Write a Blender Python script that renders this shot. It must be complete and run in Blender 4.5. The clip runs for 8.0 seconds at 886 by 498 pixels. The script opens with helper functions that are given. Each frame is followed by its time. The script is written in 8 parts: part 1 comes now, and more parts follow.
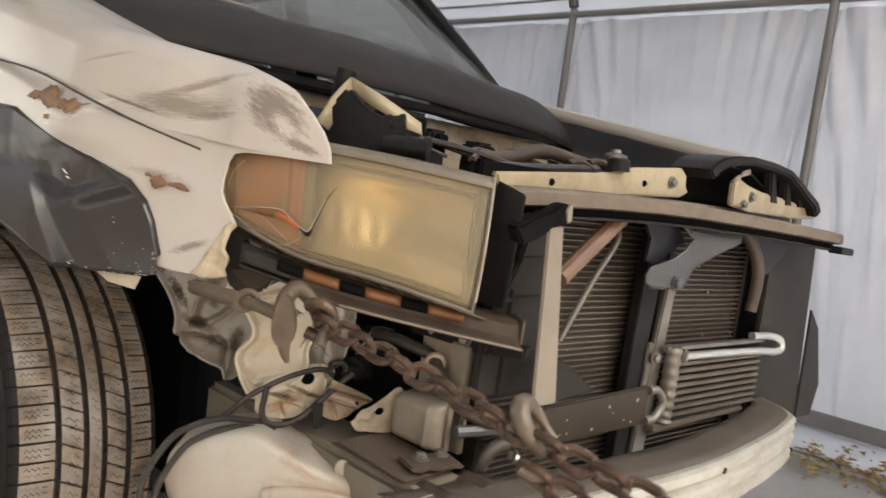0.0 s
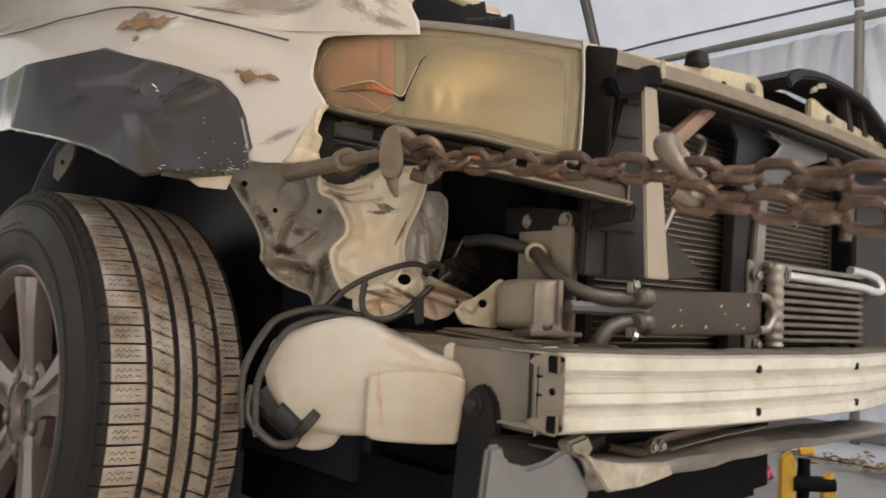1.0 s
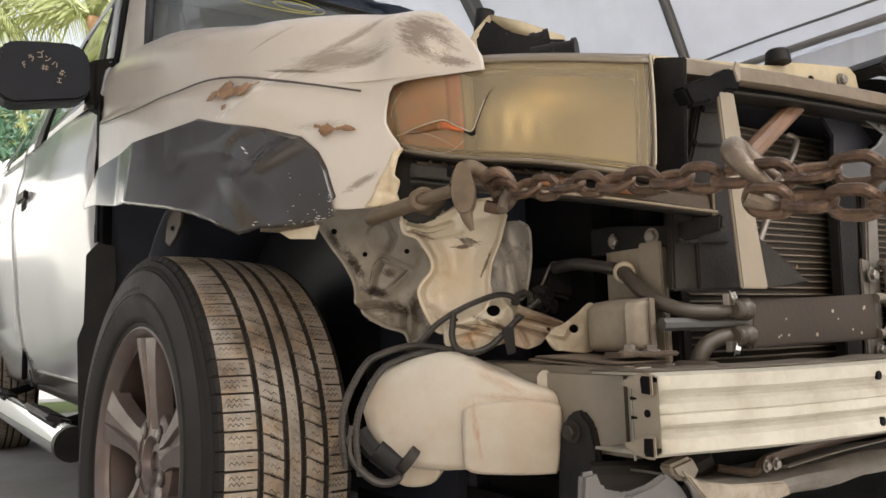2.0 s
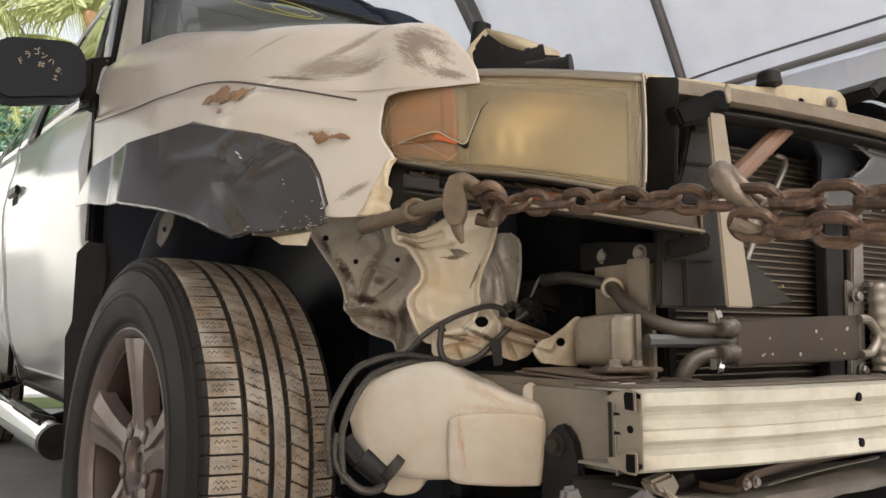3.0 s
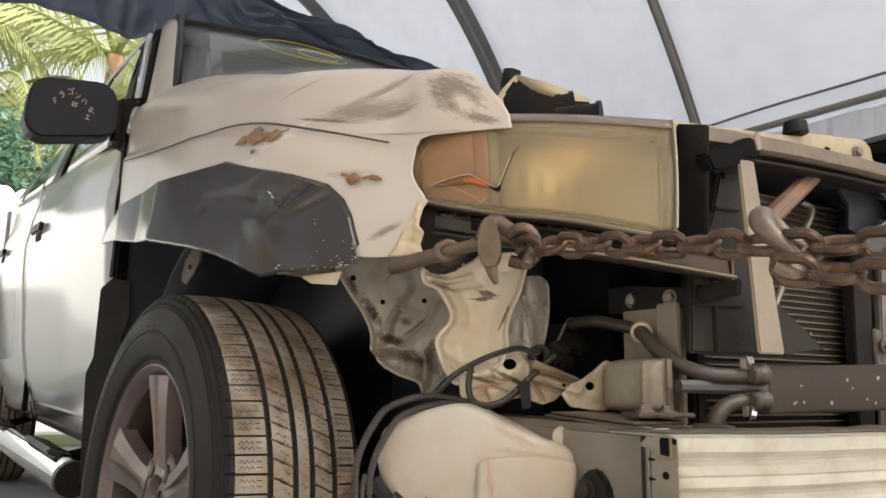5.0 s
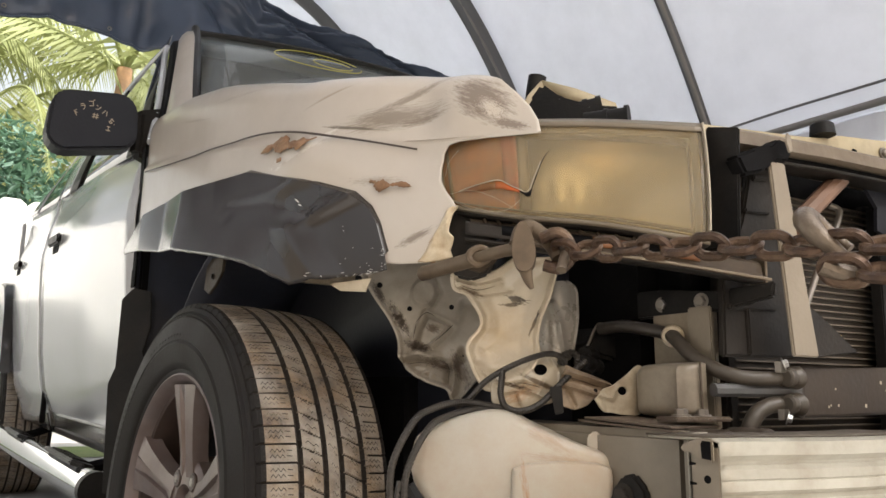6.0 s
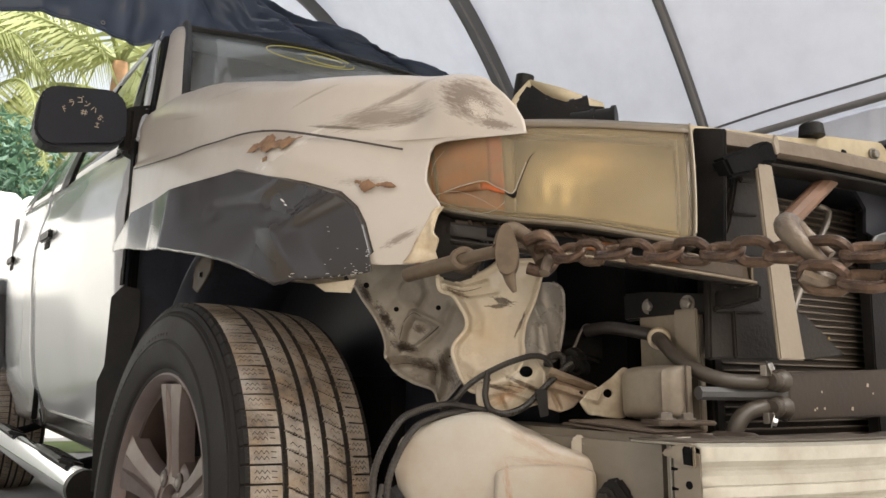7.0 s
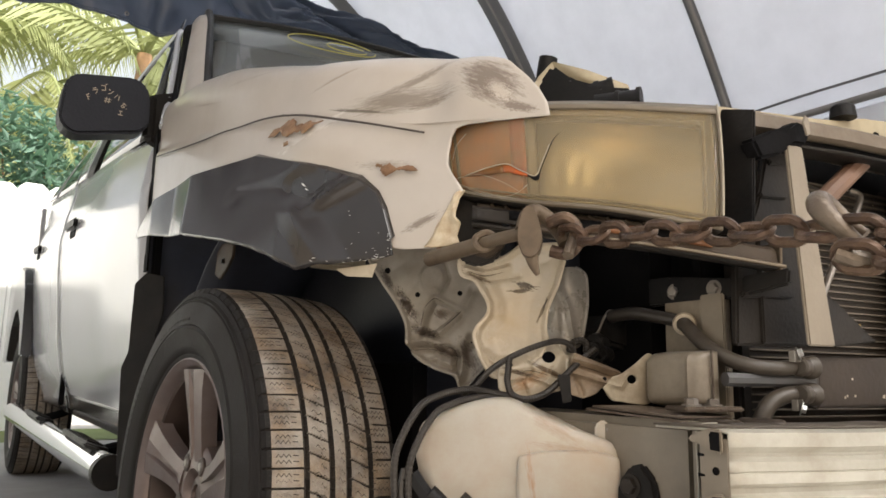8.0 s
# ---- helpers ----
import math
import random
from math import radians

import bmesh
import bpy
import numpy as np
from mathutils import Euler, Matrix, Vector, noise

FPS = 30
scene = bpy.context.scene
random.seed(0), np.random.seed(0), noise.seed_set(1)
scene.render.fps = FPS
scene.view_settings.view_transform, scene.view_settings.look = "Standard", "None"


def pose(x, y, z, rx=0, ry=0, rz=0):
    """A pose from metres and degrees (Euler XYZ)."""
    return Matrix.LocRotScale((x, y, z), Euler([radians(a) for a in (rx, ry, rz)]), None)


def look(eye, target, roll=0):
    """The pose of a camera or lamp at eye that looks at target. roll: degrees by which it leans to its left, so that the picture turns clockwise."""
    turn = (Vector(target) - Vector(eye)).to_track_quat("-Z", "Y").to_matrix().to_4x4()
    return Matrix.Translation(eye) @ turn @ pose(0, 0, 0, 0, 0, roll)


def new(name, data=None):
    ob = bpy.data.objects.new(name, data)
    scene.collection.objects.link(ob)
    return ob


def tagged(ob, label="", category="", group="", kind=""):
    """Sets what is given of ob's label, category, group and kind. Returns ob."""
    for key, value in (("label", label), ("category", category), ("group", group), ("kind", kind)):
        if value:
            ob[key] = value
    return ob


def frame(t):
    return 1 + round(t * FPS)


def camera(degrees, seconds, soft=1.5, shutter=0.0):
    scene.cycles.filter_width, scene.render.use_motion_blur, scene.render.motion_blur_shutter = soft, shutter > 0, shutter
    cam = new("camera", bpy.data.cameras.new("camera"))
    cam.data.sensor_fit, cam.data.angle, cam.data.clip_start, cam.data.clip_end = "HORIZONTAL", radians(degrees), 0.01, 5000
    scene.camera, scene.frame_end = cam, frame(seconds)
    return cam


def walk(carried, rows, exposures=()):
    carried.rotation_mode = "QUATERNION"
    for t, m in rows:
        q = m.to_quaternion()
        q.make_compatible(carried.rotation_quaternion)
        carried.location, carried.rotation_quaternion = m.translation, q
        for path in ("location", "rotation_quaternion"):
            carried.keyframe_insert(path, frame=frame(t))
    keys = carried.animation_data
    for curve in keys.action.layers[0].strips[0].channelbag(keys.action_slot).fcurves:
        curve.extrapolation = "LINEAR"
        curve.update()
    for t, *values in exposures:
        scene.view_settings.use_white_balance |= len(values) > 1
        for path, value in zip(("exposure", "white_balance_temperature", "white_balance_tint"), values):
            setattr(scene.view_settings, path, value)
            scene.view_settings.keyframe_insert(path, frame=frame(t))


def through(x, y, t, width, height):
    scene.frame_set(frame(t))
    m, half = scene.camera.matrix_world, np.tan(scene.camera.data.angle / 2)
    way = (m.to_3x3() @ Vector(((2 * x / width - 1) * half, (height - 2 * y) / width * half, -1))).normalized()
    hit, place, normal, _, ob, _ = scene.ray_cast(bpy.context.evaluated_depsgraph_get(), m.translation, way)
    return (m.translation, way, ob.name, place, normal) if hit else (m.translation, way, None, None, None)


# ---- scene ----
from mathutils import geometry

cam = camera(61.2, 8.0, shutter=0.4)
PATH = [
    (0, (-1.3357, -1.4840, 0.9067), (0.1297, -0.1353, 0.7224), 7.58),
    (0.3, (-1.3539, -1.4591, 0.8386), (0.1004, -0.0882, 0.7626), 6.56),
    (0.5, (-1.3518, -1.4515, 0.7767), (0.0922, -0.0678, 0.7613), 5.85),
    (0.7, (-1.3190, -1.4368, 0.6596), (0.1119, -0.0432, 0.7609), 4.64),
    (1, (-1.3577, -1.4190, 0.5511), (0.0324, 0.0120, 0.6911), 2.90),
    (1.5, (-1.3566, -1.4199, 0.5280), (-0.1072, 0.1262, 0.7479), -1.93),
    (1.7, (-1.3374, -1.4368, 0.5418), (-0.1607, 0.1657, 0.7588), -2.30),
    (3, (-1.3416, -1.4558, 0.5568), (-0.1594, 0.1401, 0.7930), -0.09),
    (3.5, (-1.3481, -1.4553, 0.5523), (-0.1625, 0.1350, 0.8078), 0.21),
    (4, (-1.3451, -1.4465, 0.5608), (-0.1692, 0.1497, 0.8250), 0.60),
    (4.5, (-1.3505, -1.4570, 0.5590), (-0.1847, 0.1397, 0.8612), 1.00),
    (5.8, (-1.3941, -1.4178, 0.5444), (-0.2645, 0.1856, 0.9357), 0.58),
    (6, (-1.3947, -1.4242, 0.5479), (-0.2624, 0.1814, 0.9219), 0.48),
    (6.5, (-1.3904, -1.4247, 0.5469), (-0.2424, 0.1703, 0.9185), 0.70),
    (7, (-1.3766, -1.4301, 0.5592), (-0.2381, 0.1746, 0.9182), 0.59),
    (7.5, (-1.3804, -1.4250, 0.5359), (-0.2511, 0.1796, 0.9229), 0.88),
    (8, (-1.3700, -1.4200, 0.5500), (-0.2759, 0.2200, 0.8869), 0.93),
]
walk(cam, [(t, look(eye, target, roll)) for t, eye, target, roll in PATH], ((0.0, 1.08), (8.0, 1.08)))


# ---- world, sun, exposure ----
world = bpy.data.worlds.new("sky")
scene.world = world
world.use_nodes = True
wn = world.node_tree
sky = wn.nodes.new("ShaderNodeTexSky")
sky.sky_type = "NISHITA"
sky.sun_disc = False
sky.sun_elevation = radians(60)
sky.sun_rotation = radians(160)
sky.dust_density = 9.0
sky.air_density = 1.6
haze = wn.nodes.new("ShaderNodeHueSaturation")
haze.inputs["Saturation"].default_value = 0.3
haze.inputs["Value"].default_value = 1.15
wn.links.new(sky.outputs["Color"], haze.inputs["Color"])
wn.links.new(haze.outputs["Color"], wn.nodes["Background"].inputs["Color"])
wn.nodes["Background"].inputs["Strength"].default_value = 0.15
sun = new("sun", bpy.data.lights.new("sun", "SUN"))
sun.data.energy = 5.0
sun.data.angle = radians(0.6)
sun.data.color = (1.0, 0.95, 0.86)
sun.matrix_world = look((1.5, -4.2, 8.0), (0, 0, 0))
# daylight that enters by the open front of the shelter
front_light = new("front_opening_light", bpy.data.lights.new("front_opening_light", "AREA"))
front_light.data.shape = "RECTANGLE"
front_light.data.size, front_light.data.size_y = 2.2, 1.0
front_light.data.energy = 18.5
front_light.data.color = (1.0, 0.78, 0.56)
front_light.matrix_world = look((-2.2, -3.9, 1.5), (-0.6, -0.3, 0.6))


# ---- materials ----
def surface(name, base, rough=0.5, metal=0.0, second=None, amount=0.5, scale=6.0, bump=0.15, grain=120.0,
            dirt=None, dirt_amount=0.0, dirt_scale=3.0, coat=0.0, transmission=0.0, piece=0.0):
    """A principled surface with a second tone in patches, dirt in larger patches and a fine relief."""
    m = bpy.data.materials.new(name)
    m.use_nodes = True
    t = m.node_tree
    b = t.nodes["Principled BSDF"]
    tc = t.nodes.new("ShaderNodeTexCoord")
    n1 = t.nodes.new("ShaderNodeTexNoise")
    n1.inputs["Scale"].default_value, n1.inputs["Detail"].default_value, n1.inputs["Roughness"].default_value = scale, 8, 0.62
    t.links.new(tc.outputs["Object"], n1.inputs["Vector"])
    r1 = t.nodes.new("ShaderNodeValToRGB")
    r1.color_ramp.elements[0].position, r1.color_ramp.elements[1].position = 0.38, 0.66
    second = second or tuple(c * 0.72 for c in base)
    mix1 = t.nodes.new("ShaderNodeMix")
    mix1.data_type = "RGBA"
    mix1.inputs[6].default_value, mix1.inputs[7].default_value = (*base, 1), (*second, 1)
    t.links.new(n1.outputs["Fac"], r1.inputs["Fac"])
    mul = t.nodes.new("ShaderNodeMath")
    mul.operation = "MULTIPLY"
    mul.inputs[1].default_value = amount
    t.links.new(r1.outputs["Color"], mul.inputs[0])
    t.links.new(mul.outputs[0], mix1.inputs[0])
    colour = mix1.outputs[2]
    rough_out = None
    if dirt:
        n2 = t.nodes.new("ShaderNodeTexNoise")
        n2.inputs["Scale"].default_value, n2.inputs["Detail"].default_value, n2.inputs["Roughness"].default_value = dirt_scale, 10, 0.7
        t.links.new(tc.outputs["Object"], n2.inputs["Vector"])
        r2 = t.nodes.new("ShaderNodeValToRGB")
        r2.color_ramp.elements[0].position, r2.color_ramp.elements[1].position = 0.5 - 0.1, 0.5 + 0.18
        t.links.new(n2.outputs["Fac"], r2.inputs["Fac"])
        m2 = t.nodes.new("ShaderNodeMath")
        m2.operation = "MULTIPLY"
        m2.inputs[1].default_value = dirt_amount
        t.links.new(r2.outputs["Color"], m2.inputs[0])
        mix2 = t.nodes.new("ShaderNodeMix")
        mix2.data_type = "RGBA"
        t.links.new(colour, mix2.inputs[6])
        mix2.inputs[7].default_value = (*dirt, 1)
        t.links.new(m2.outputs[0], mix2.inputs[0])
        colour = mix2.outputs[2]
        ra = t.nodes.new("ShaderNodeMapRange")
        ra.inputs[3].default_value, ra.inputs[4].default_value = rough, min(1.0, rough + 0.35)
        t.links.new(m2.outputs[0], ra.inputs[0])
        rough_out = ra.outputs[0]
    if piece:
        info = t.nodes.new("ShaderNodeObjectInfo")
        mr = t.nodes.new("ShaderNodeMapRange")
        mr.inputs[3].default_value, mr.inputs[4].default_value = 1 - piece, 1 + piece
        t.links.new(info.outputs["Random"], mr.inputs[0])
        hs = t.nodes.new("ShaderNodeHueSaturation")
        t.links.new(mr.outputs[0], hs.inputs["Value"])
        t.links.new(colour, hs.inputs["Color"])
        colour = hs.outputs[0]
    t.links.new(colour, b.inputs["Base Color"])
    if rough_out:
        t.links.new(rough_out, b.inputs["Roughness"])
    else:
        b.inputs["Roughness"].default_value = rough
    b.inputs["Metallic"].default_value = metal
    b.inputs["Coat Weight"].default_value = coat
    b.inputs["Coat Roughness"].default_value = 0.12
    b.inputs["Transmission Weight"].default_value = transmission
    if bump:
        n3 = t.nodes.new("ShaderNodeTexNoise")
        n3.inputs["Scale"].default_value, n3.inputs["Detail"].default_value = grain, 6
        t.links.new(tc.outputs["Object"], n3.inputs["Vector"])
        bp = t.nodes.new("ShaderNodeBump")
        bp.inputs["Strength"].default_value, bp.inputs["Distance"].default_value = bump, 0.004
        t.links.new(n3.outputs["Fac"], bp.inputs["Height"])
        t.links.new(bp.outputs["Normal"], b.inputs["Normal"])
    return m


def fabric(name, base, through_share, scale=5.0, bump=0.4, tint=None):
    """Woven plastic sheet that lets some daylight through."""
    m = surface(name, base, 0.6, 0, amount=0.35, scale=scale, bump=bump, grain=14)
    t = m.node_tree
    b = t.nodes["Principled BSDF"]
    tr = t.nodes.new("ShaderNodeBsdfTranslucent")
    tr.inputs["Color"].default_value = (*(tint or base), 1)
    mix = t.nodes.new("ShaderNodeMixShader")
    mix.inputs[0].default_value = through_share
    t.links.new(b.outputs[0], mix.inputs[1])
    t.links.new(tr.outputs[0], mix.inputs[2])
    t.links.new(mix.outputs[0], t.nodes["Material Output"].inputs["Surface"])
    return m


def scuffed(m, centre, turn, half, colour, strength, stretch, edge=(0.80, 0.98), core=0.5):
    """Adds a scraped patch with ragged streaks to a painted surface; half: the patch's half sizes in metres."""
    t = m.node_tree
    b = t.nodes["Principled BSDF"]
    before = b.inputs["Base Color"].links[0].from_socket
    tc = t.nodes.new("ShaderNodeTexCoord")
    mp = t.nodes.new("ShaderNodeMapping")
    mp.vector_type = "TEXTURE"
    mp.inputs["Location"].default_value = centre
    mp.inputs["Rotation"].default_value = [radians(a) for a in turn]
    mp.inputs["Scale"].default_value = half
    t.links.new(tc.outputs["Object"], mp.inputs["Vector"])
    g = t.nodes.new("ShaderNodeTexGradient")
    g.gradient_type = "SPHERICAL"
    t.links.new(mp.outputs[0], g.inputs[0])
    n = t.nodes.new("ShaderNodeTexNoise")
    n.inputs["Scale"].default_value, n.inputs["Detail"].default_value, n.inputs["Roughness"].default_value = 1.0, 9, 0.75
    st = t.nodes.new("ShaderNodeMapping")
    st.inputs["Scale"].default_value = stretch
    t.links.new(mp.outputs[0], st.inputs["Vector"])
    t.links.new(st.outputs[0], n.inputs["Vector"])
    add = t.nodes.new("ShaderNodeMath")
    add.operation = "MULTIPLY_ADD"
    add.inputs[1].default_value = core
    t.links.new(g.outputs["Fac"], add.inputs[0])
    t.links.new(n.outputs["Fac"], add.inputs[2])
    r = t.nodes.new("ShaderNodeValToRGB")
    r.color_ramp.elements[0].position, r.color_ramp.elements[1].position = edge
    t.links.new(add.outputs[0], r.inputs["Fac"])
    lim = t.nodes.new("ShaderNodeMath")
    lim.operation = "GREATER_THAN"
    lim.inputs[1].default_value = 0.02
    t.links.new(g.outputs["Fac"], lim.inputs[0])
    k = t.nodes.new("ShaderNodeMath")
    k.operation = "MULTIPLY"
    t.links.new(r.outputs["Color"], k.inputs[0])
    t.links.new(lim.outputs[0], k.inputs[1])
    k2 = t.nodes.new("ShaderNodeMath")
    k2.operation = "MULTIPLY"
    k2.inputs[1].default_value = strength
    t.links.new(k.outputs[0], k2.inputs[0])
    mix = t.nodes.new("ShaderNodeMix")
    mix.data_type = "RGBA"
    t.links.new(before, mix.inputs[6])
    mix.inputs[7].default_value = (*colour, 1)
    t.links.new(k2.outputs[0], mix.inputs[0])
    t.links.new(mix.outputs[2], b.inputs["Base Color"])
    return m


def clear(name, tint, share, rough=0.08, through=None):
    """A clear or hazy pane: part of the light goes straight through it, tinted."""
    m = surface(name, tint, rough, 0, amount=0.3, scale=9, bump=0.0)
    t = m.node_tree
    b = t.nodes["Principled BSDF"]
    tr = t.nodes.new("ShaderNodeBsdfTransparent")
    tr.inputs["Color"].default_value = (*(through or tint), 1)
    mix = t.nodes.new("ShaderNodeMixShader")
    mix.inputs[0].default_value = share
    t.links.new(b.outputs[0], mix.inputs[1])
    t.links.new(tr.outputs[0], mix.inputs[2])
    t.links.new(mix.outputs[0], t.nodes["Material Output"].inputs["Surface"])
    return m


BROWN = (0.20, 0.13, 0.075)
paint = surface("white_paint", (0.52, 0.475, 0.42), 0.28, 0, (0.46, 0.41, 0.355), 0.5, 2.2, 0.04, 60, (0.38, 0.32, 0.25), 0.35, 2.4, coat=0.4)
fender_paint = surface("scuffed_white_paint", (0.50, 0.455, 0.40), 0.30, 0, (0.44, 0.395, 0.34), 0.5, 2.2, 0.04, 60, (0.34, 0.285, 0.225), 0.35, 2.4, coat=0.4)
scuffed(fender_paint, (-0.752, -0.612, 0.966), (0, 30, -52), (0.070, 0.06, 0.042), (0.165, 0.128, 0.098), 0.9, (4.0, 4.0, 12.0), (0.62, 0.86), 0.60)
scuffed(fender_paint, (-0.742, -0.622, 0.950), (0, 40, -52), (0.055, 0.06, 0.026), (0.56, 0.50, 0.43), 0.8, (24.0, 24.0, 20.0), (0.80, 0.84), 0.50)
scuffed(fender_paint, (-0.728, -0.645, 0.924), (0, 14, -52), (0.042, 0.06, 0.010), (0.17, 0.13, 0.10), 0.85, (6.0, 6.0, 5.0), (0.62, 0.80), 0.5)
scuffed(fender_paint, (-0.829, -0.488, 0.960), (0, -2, -58), (0.125, 0.06, 0.026), (0.19, 0.155, 0.12), 0.85, (4.0, 4.0, 16.0), (0.60, 0.88), 0.52)
scuffed(fender_paint, (-0.815, -0.512, 0.990), (0, -20, -58), (0.110, 0.06, 0.010), (0.20, 0.165, 0.13), 0.8, (5.0, 5.0, 5.0), (0.64, 0.88), 0.5)
scuffed(fender_paint, (-0.810, -0.530, 0.951), (0, -8, -56), (0.060, 0.06, 0.010), (0.18, 0.145, 0.11), 0.8, (5.0, 5.0, 5.0), (0.62, 0.84), 0.5)
scuffed(fender_paint, (-0.868, -0.42, 0.955), (0, 12, -62), (0.085, 0.06, 0.004), (0.10, 0.08, 0.06), 0.85, (2.0, 2.0, 3.0), (0.66, 0.78))
scuffed(fender_paint, (-0.811, -0.527, 0.768), (0, -22, -55), (0.050, 0.05, 0.010), (0.16, 0.125, 0.095), 0.8, (4.0, 4.0, 6.0), (0.66, 0.86))
scuffed(fender_paint, (-0.90, -0.10, 1.10), (0, 8, -80), (0.24, 0.08, 0.008), (0.30, 0.25, 0.20), 0.6, (3.0, 3.0, 5.0), (0.70, 0.9))
scuffed(fender_paint, (-0.90, -0.39, 1.018), (0, -12, -70), (0.10, 0.08, 0.004), (0.27, 0.22, 0.17), 0.7, (3.0, 3.0, 5.0), (0.66, 0.86))
scuffed(fender_paint, (-0.93, 0.15, 1.12), (0, 14, -85), (0.20, 0.08, 0.006), (0.28, 0.23, 0.18), 0.6, (3.0, 3.0, 4.0), (0.70, 0.9))
scuffed(fender_paint, (-0.905, -0.33, 0.935), (0, -15, -70), (0.10, 0.06, 0.020), (0.66, 0.63, 0.58), 0.6, (3.0, 3.0, 3.0), (0.66, 0.72))
scuffed(fender_paint, (-0.845, -0.465, 0.862), (0, 4, -55), (0.075, 0.06, 0.012), (0.26, 0.21, 0.16), 0.6, (6.0, 6.0, 6.0), (0.64, 0.90), 0.45)
scuffed(fender_paint, (-0.793, -0.555, 0.745), (0, 0, -50), (0.030, 0.05, 0.035), (0.30, 0.13, 0.045), 0.85, (3.0, 3.0, 3.0), (0.72, 0.85))
door_paint = surface("door_paint", (0.40, 0.41, 0.425), 0.2, 0, (0.35, 0.36, 0.372), 0.4, 1.5, 0.02, 40, coat=0.35)
ivory = surface("ivory_paint", (0.54, 0.47, 0.35), 0.30, 0, (0.40, 0.325, 0.22), 0.7, 7, 0.10, 90, (0.15, 0.098, 0.055), 0.6, 13, coat=0.2)
ivory_grey = surface("dusty_ivory_paint", (0.30, 0.26, 0.205), 0.40, 0, (0.19, 0.152, 0.11), 0.7, 9, 0.15, 90, (0.055, 0.036, 0.022), 0.75, 17)
liner_mat = surface("navy_wheel_liner", (0.050, 0.056, 0.080), 0.5, 0, (0.032, 0.035, 0.047), 0.6, 5, 0.2, 90, (0.05, 0.042, 0.034), 0.35, 6)
mirror_shell = surface("mirror_shell_plastic", (0.010, 0.011, 0.016), 0.5, 0, (0.015, 0.016, 0.021), 0.6, 9, 0.15, 160)
mirror_shell.node_tree.nodes["Principled BSDF"].inputs["Specular IOR Level"].default_value = 0.2
guard_grey = surface("scuffed_grey_plastic", (0.078, 0.077, 0.079), 0.45, 0, (0.055, 0.053, 0.052), 0.6, 9, 0.12, 120, (0.14, 0.12, 0.10), 0.4, 13)
beam_paint = surface("beam_paint", (0.455, 0.435, 0.37), 0.28, 0.1, (0.36, 0.34, 0.28), 0.6, 5, 0.05, 80, (0.17, 0.12, 0.07), 0.4, 15, coat=0.25)
film = surface("dark_grey_film", (0.026, 0.0215, 0.0195), 0.17, 0, (0.031, 0.026, 0.0235), 0.5, 5, 0.0, 70, (0.036, 0.031, 0.028), 0.12, 5)
film.node_tree.nodes["Principled BSDF"].inputs["Specular IOR Level"].default_value = 0.55
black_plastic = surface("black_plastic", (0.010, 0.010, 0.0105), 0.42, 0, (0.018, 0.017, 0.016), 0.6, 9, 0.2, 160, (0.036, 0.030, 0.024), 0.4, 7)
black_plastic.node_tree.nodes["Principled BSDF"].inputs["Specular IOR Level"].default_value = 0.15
dusty_plastic = surface("dusty_black_plastic", (0.014, 0.0125, 0.0115), 0.48, 0, (0.024, 0.020, 0.017), 0.7, 6, 0.2, 140, (0.045, 0.036, 0.027), 0.5, 5)
dusty_plastic.node_tree.nodes["Principled BSDF"].inputs["Specular IOR Level"].default_value = 0.25
brown_plastic = surface("brown_dusty_bar", (0.175, 0.138, 0.098), 0.45, 0, (0.125, 0.095, 0.065), 0.7, 10, 0.15, 120, (0.10, 0.072, 0.048), 0.5, 18)
# Near-black for dark parts and for the shade in holes, gaps and cavities.
black_and_shade = surface("dark_engine_parts", (0.004, 0.004, 0.0045), 0.75, 0, (0.009, 0.008, 0.008), 0.6, 12, 0.3, 90)
black_and_shade.node_tree.nodes["Principled BSDF"].inputs["Specular IOR Level"].default_value = 0.08
bracket_paint = surface("scraped_ivory_paint", (0.60, 0.53, 0.41), 0.20, 0, (0.52, 0.43, 0.30), 0.6, 4, 0.03, 90, (0.22, 0.14, 0.08), 0.3, 12, coat=0.35)
scuffed(bracket_paint, (-0.672, -0.590, 0.684), (0, 14, -45), (0.028, 0.06, 0.009), (0.030, 0.022, 0.016), 0.95, (3.2, 3.2, 3.0), (0.70, 0.75), 0.45)
scuffed(bracket_paint, (-0.676, -0.586, 0.676), (0, -4, -45), (0.034, 0.06, 0.006), (0.040, 0.030, 0.02), 0.95, (4.0, 4.0, 2.0), (0.72, 0.78), 0.45)
scuffed(bracket_paint, (-0.655, -0.607, 0.648), (0, -66, -45), (0.032, 0.06, 0.0035), (0.035, 0.026, 0.02), 0.95, (4.0, 4.0, 2.0), (0.64, 0.72), 0.45)
scuffed(bracket_paint, (-0.722, -0.540, 0.694), (0, 20, -45), (0.036, 0.06, 0.010), (0.12, 0.074, 0.042), 0.8, (3.0, 3.0, 4.0), (0.66, 0.84), 0.45)
# Broad golden patch that puts the warmer light on the bracket into colour.
scuffed(bracket_paint, (-0.690, -0.572, 0.640), (0, 5, -45), (0.070, 0.06, 0.050), (0.50, 0.36, 0.20), 0.6, (1.2, 1.2, 1.2), (0.55, 1.0), 0.5)
scuffed(bracket_paint, (-0.668, -0.588, 0.545), (0, -25, -45), (0.045, 0.06, 0.018), (0.36, 0.185, 0.075), 0.7, (3.0, 3.0, 4.0), (0.60, 0.90), 0.5)
scuffed(bracket_paint, (-0.640, -0.605, 0.560), (0, 24, -45), (0.055, 0.06, 0.006), (0.09, 0.055, 0.03), 0.9, (4.0, 4.0, 4.0), (0.62, 0.80), 0.5)
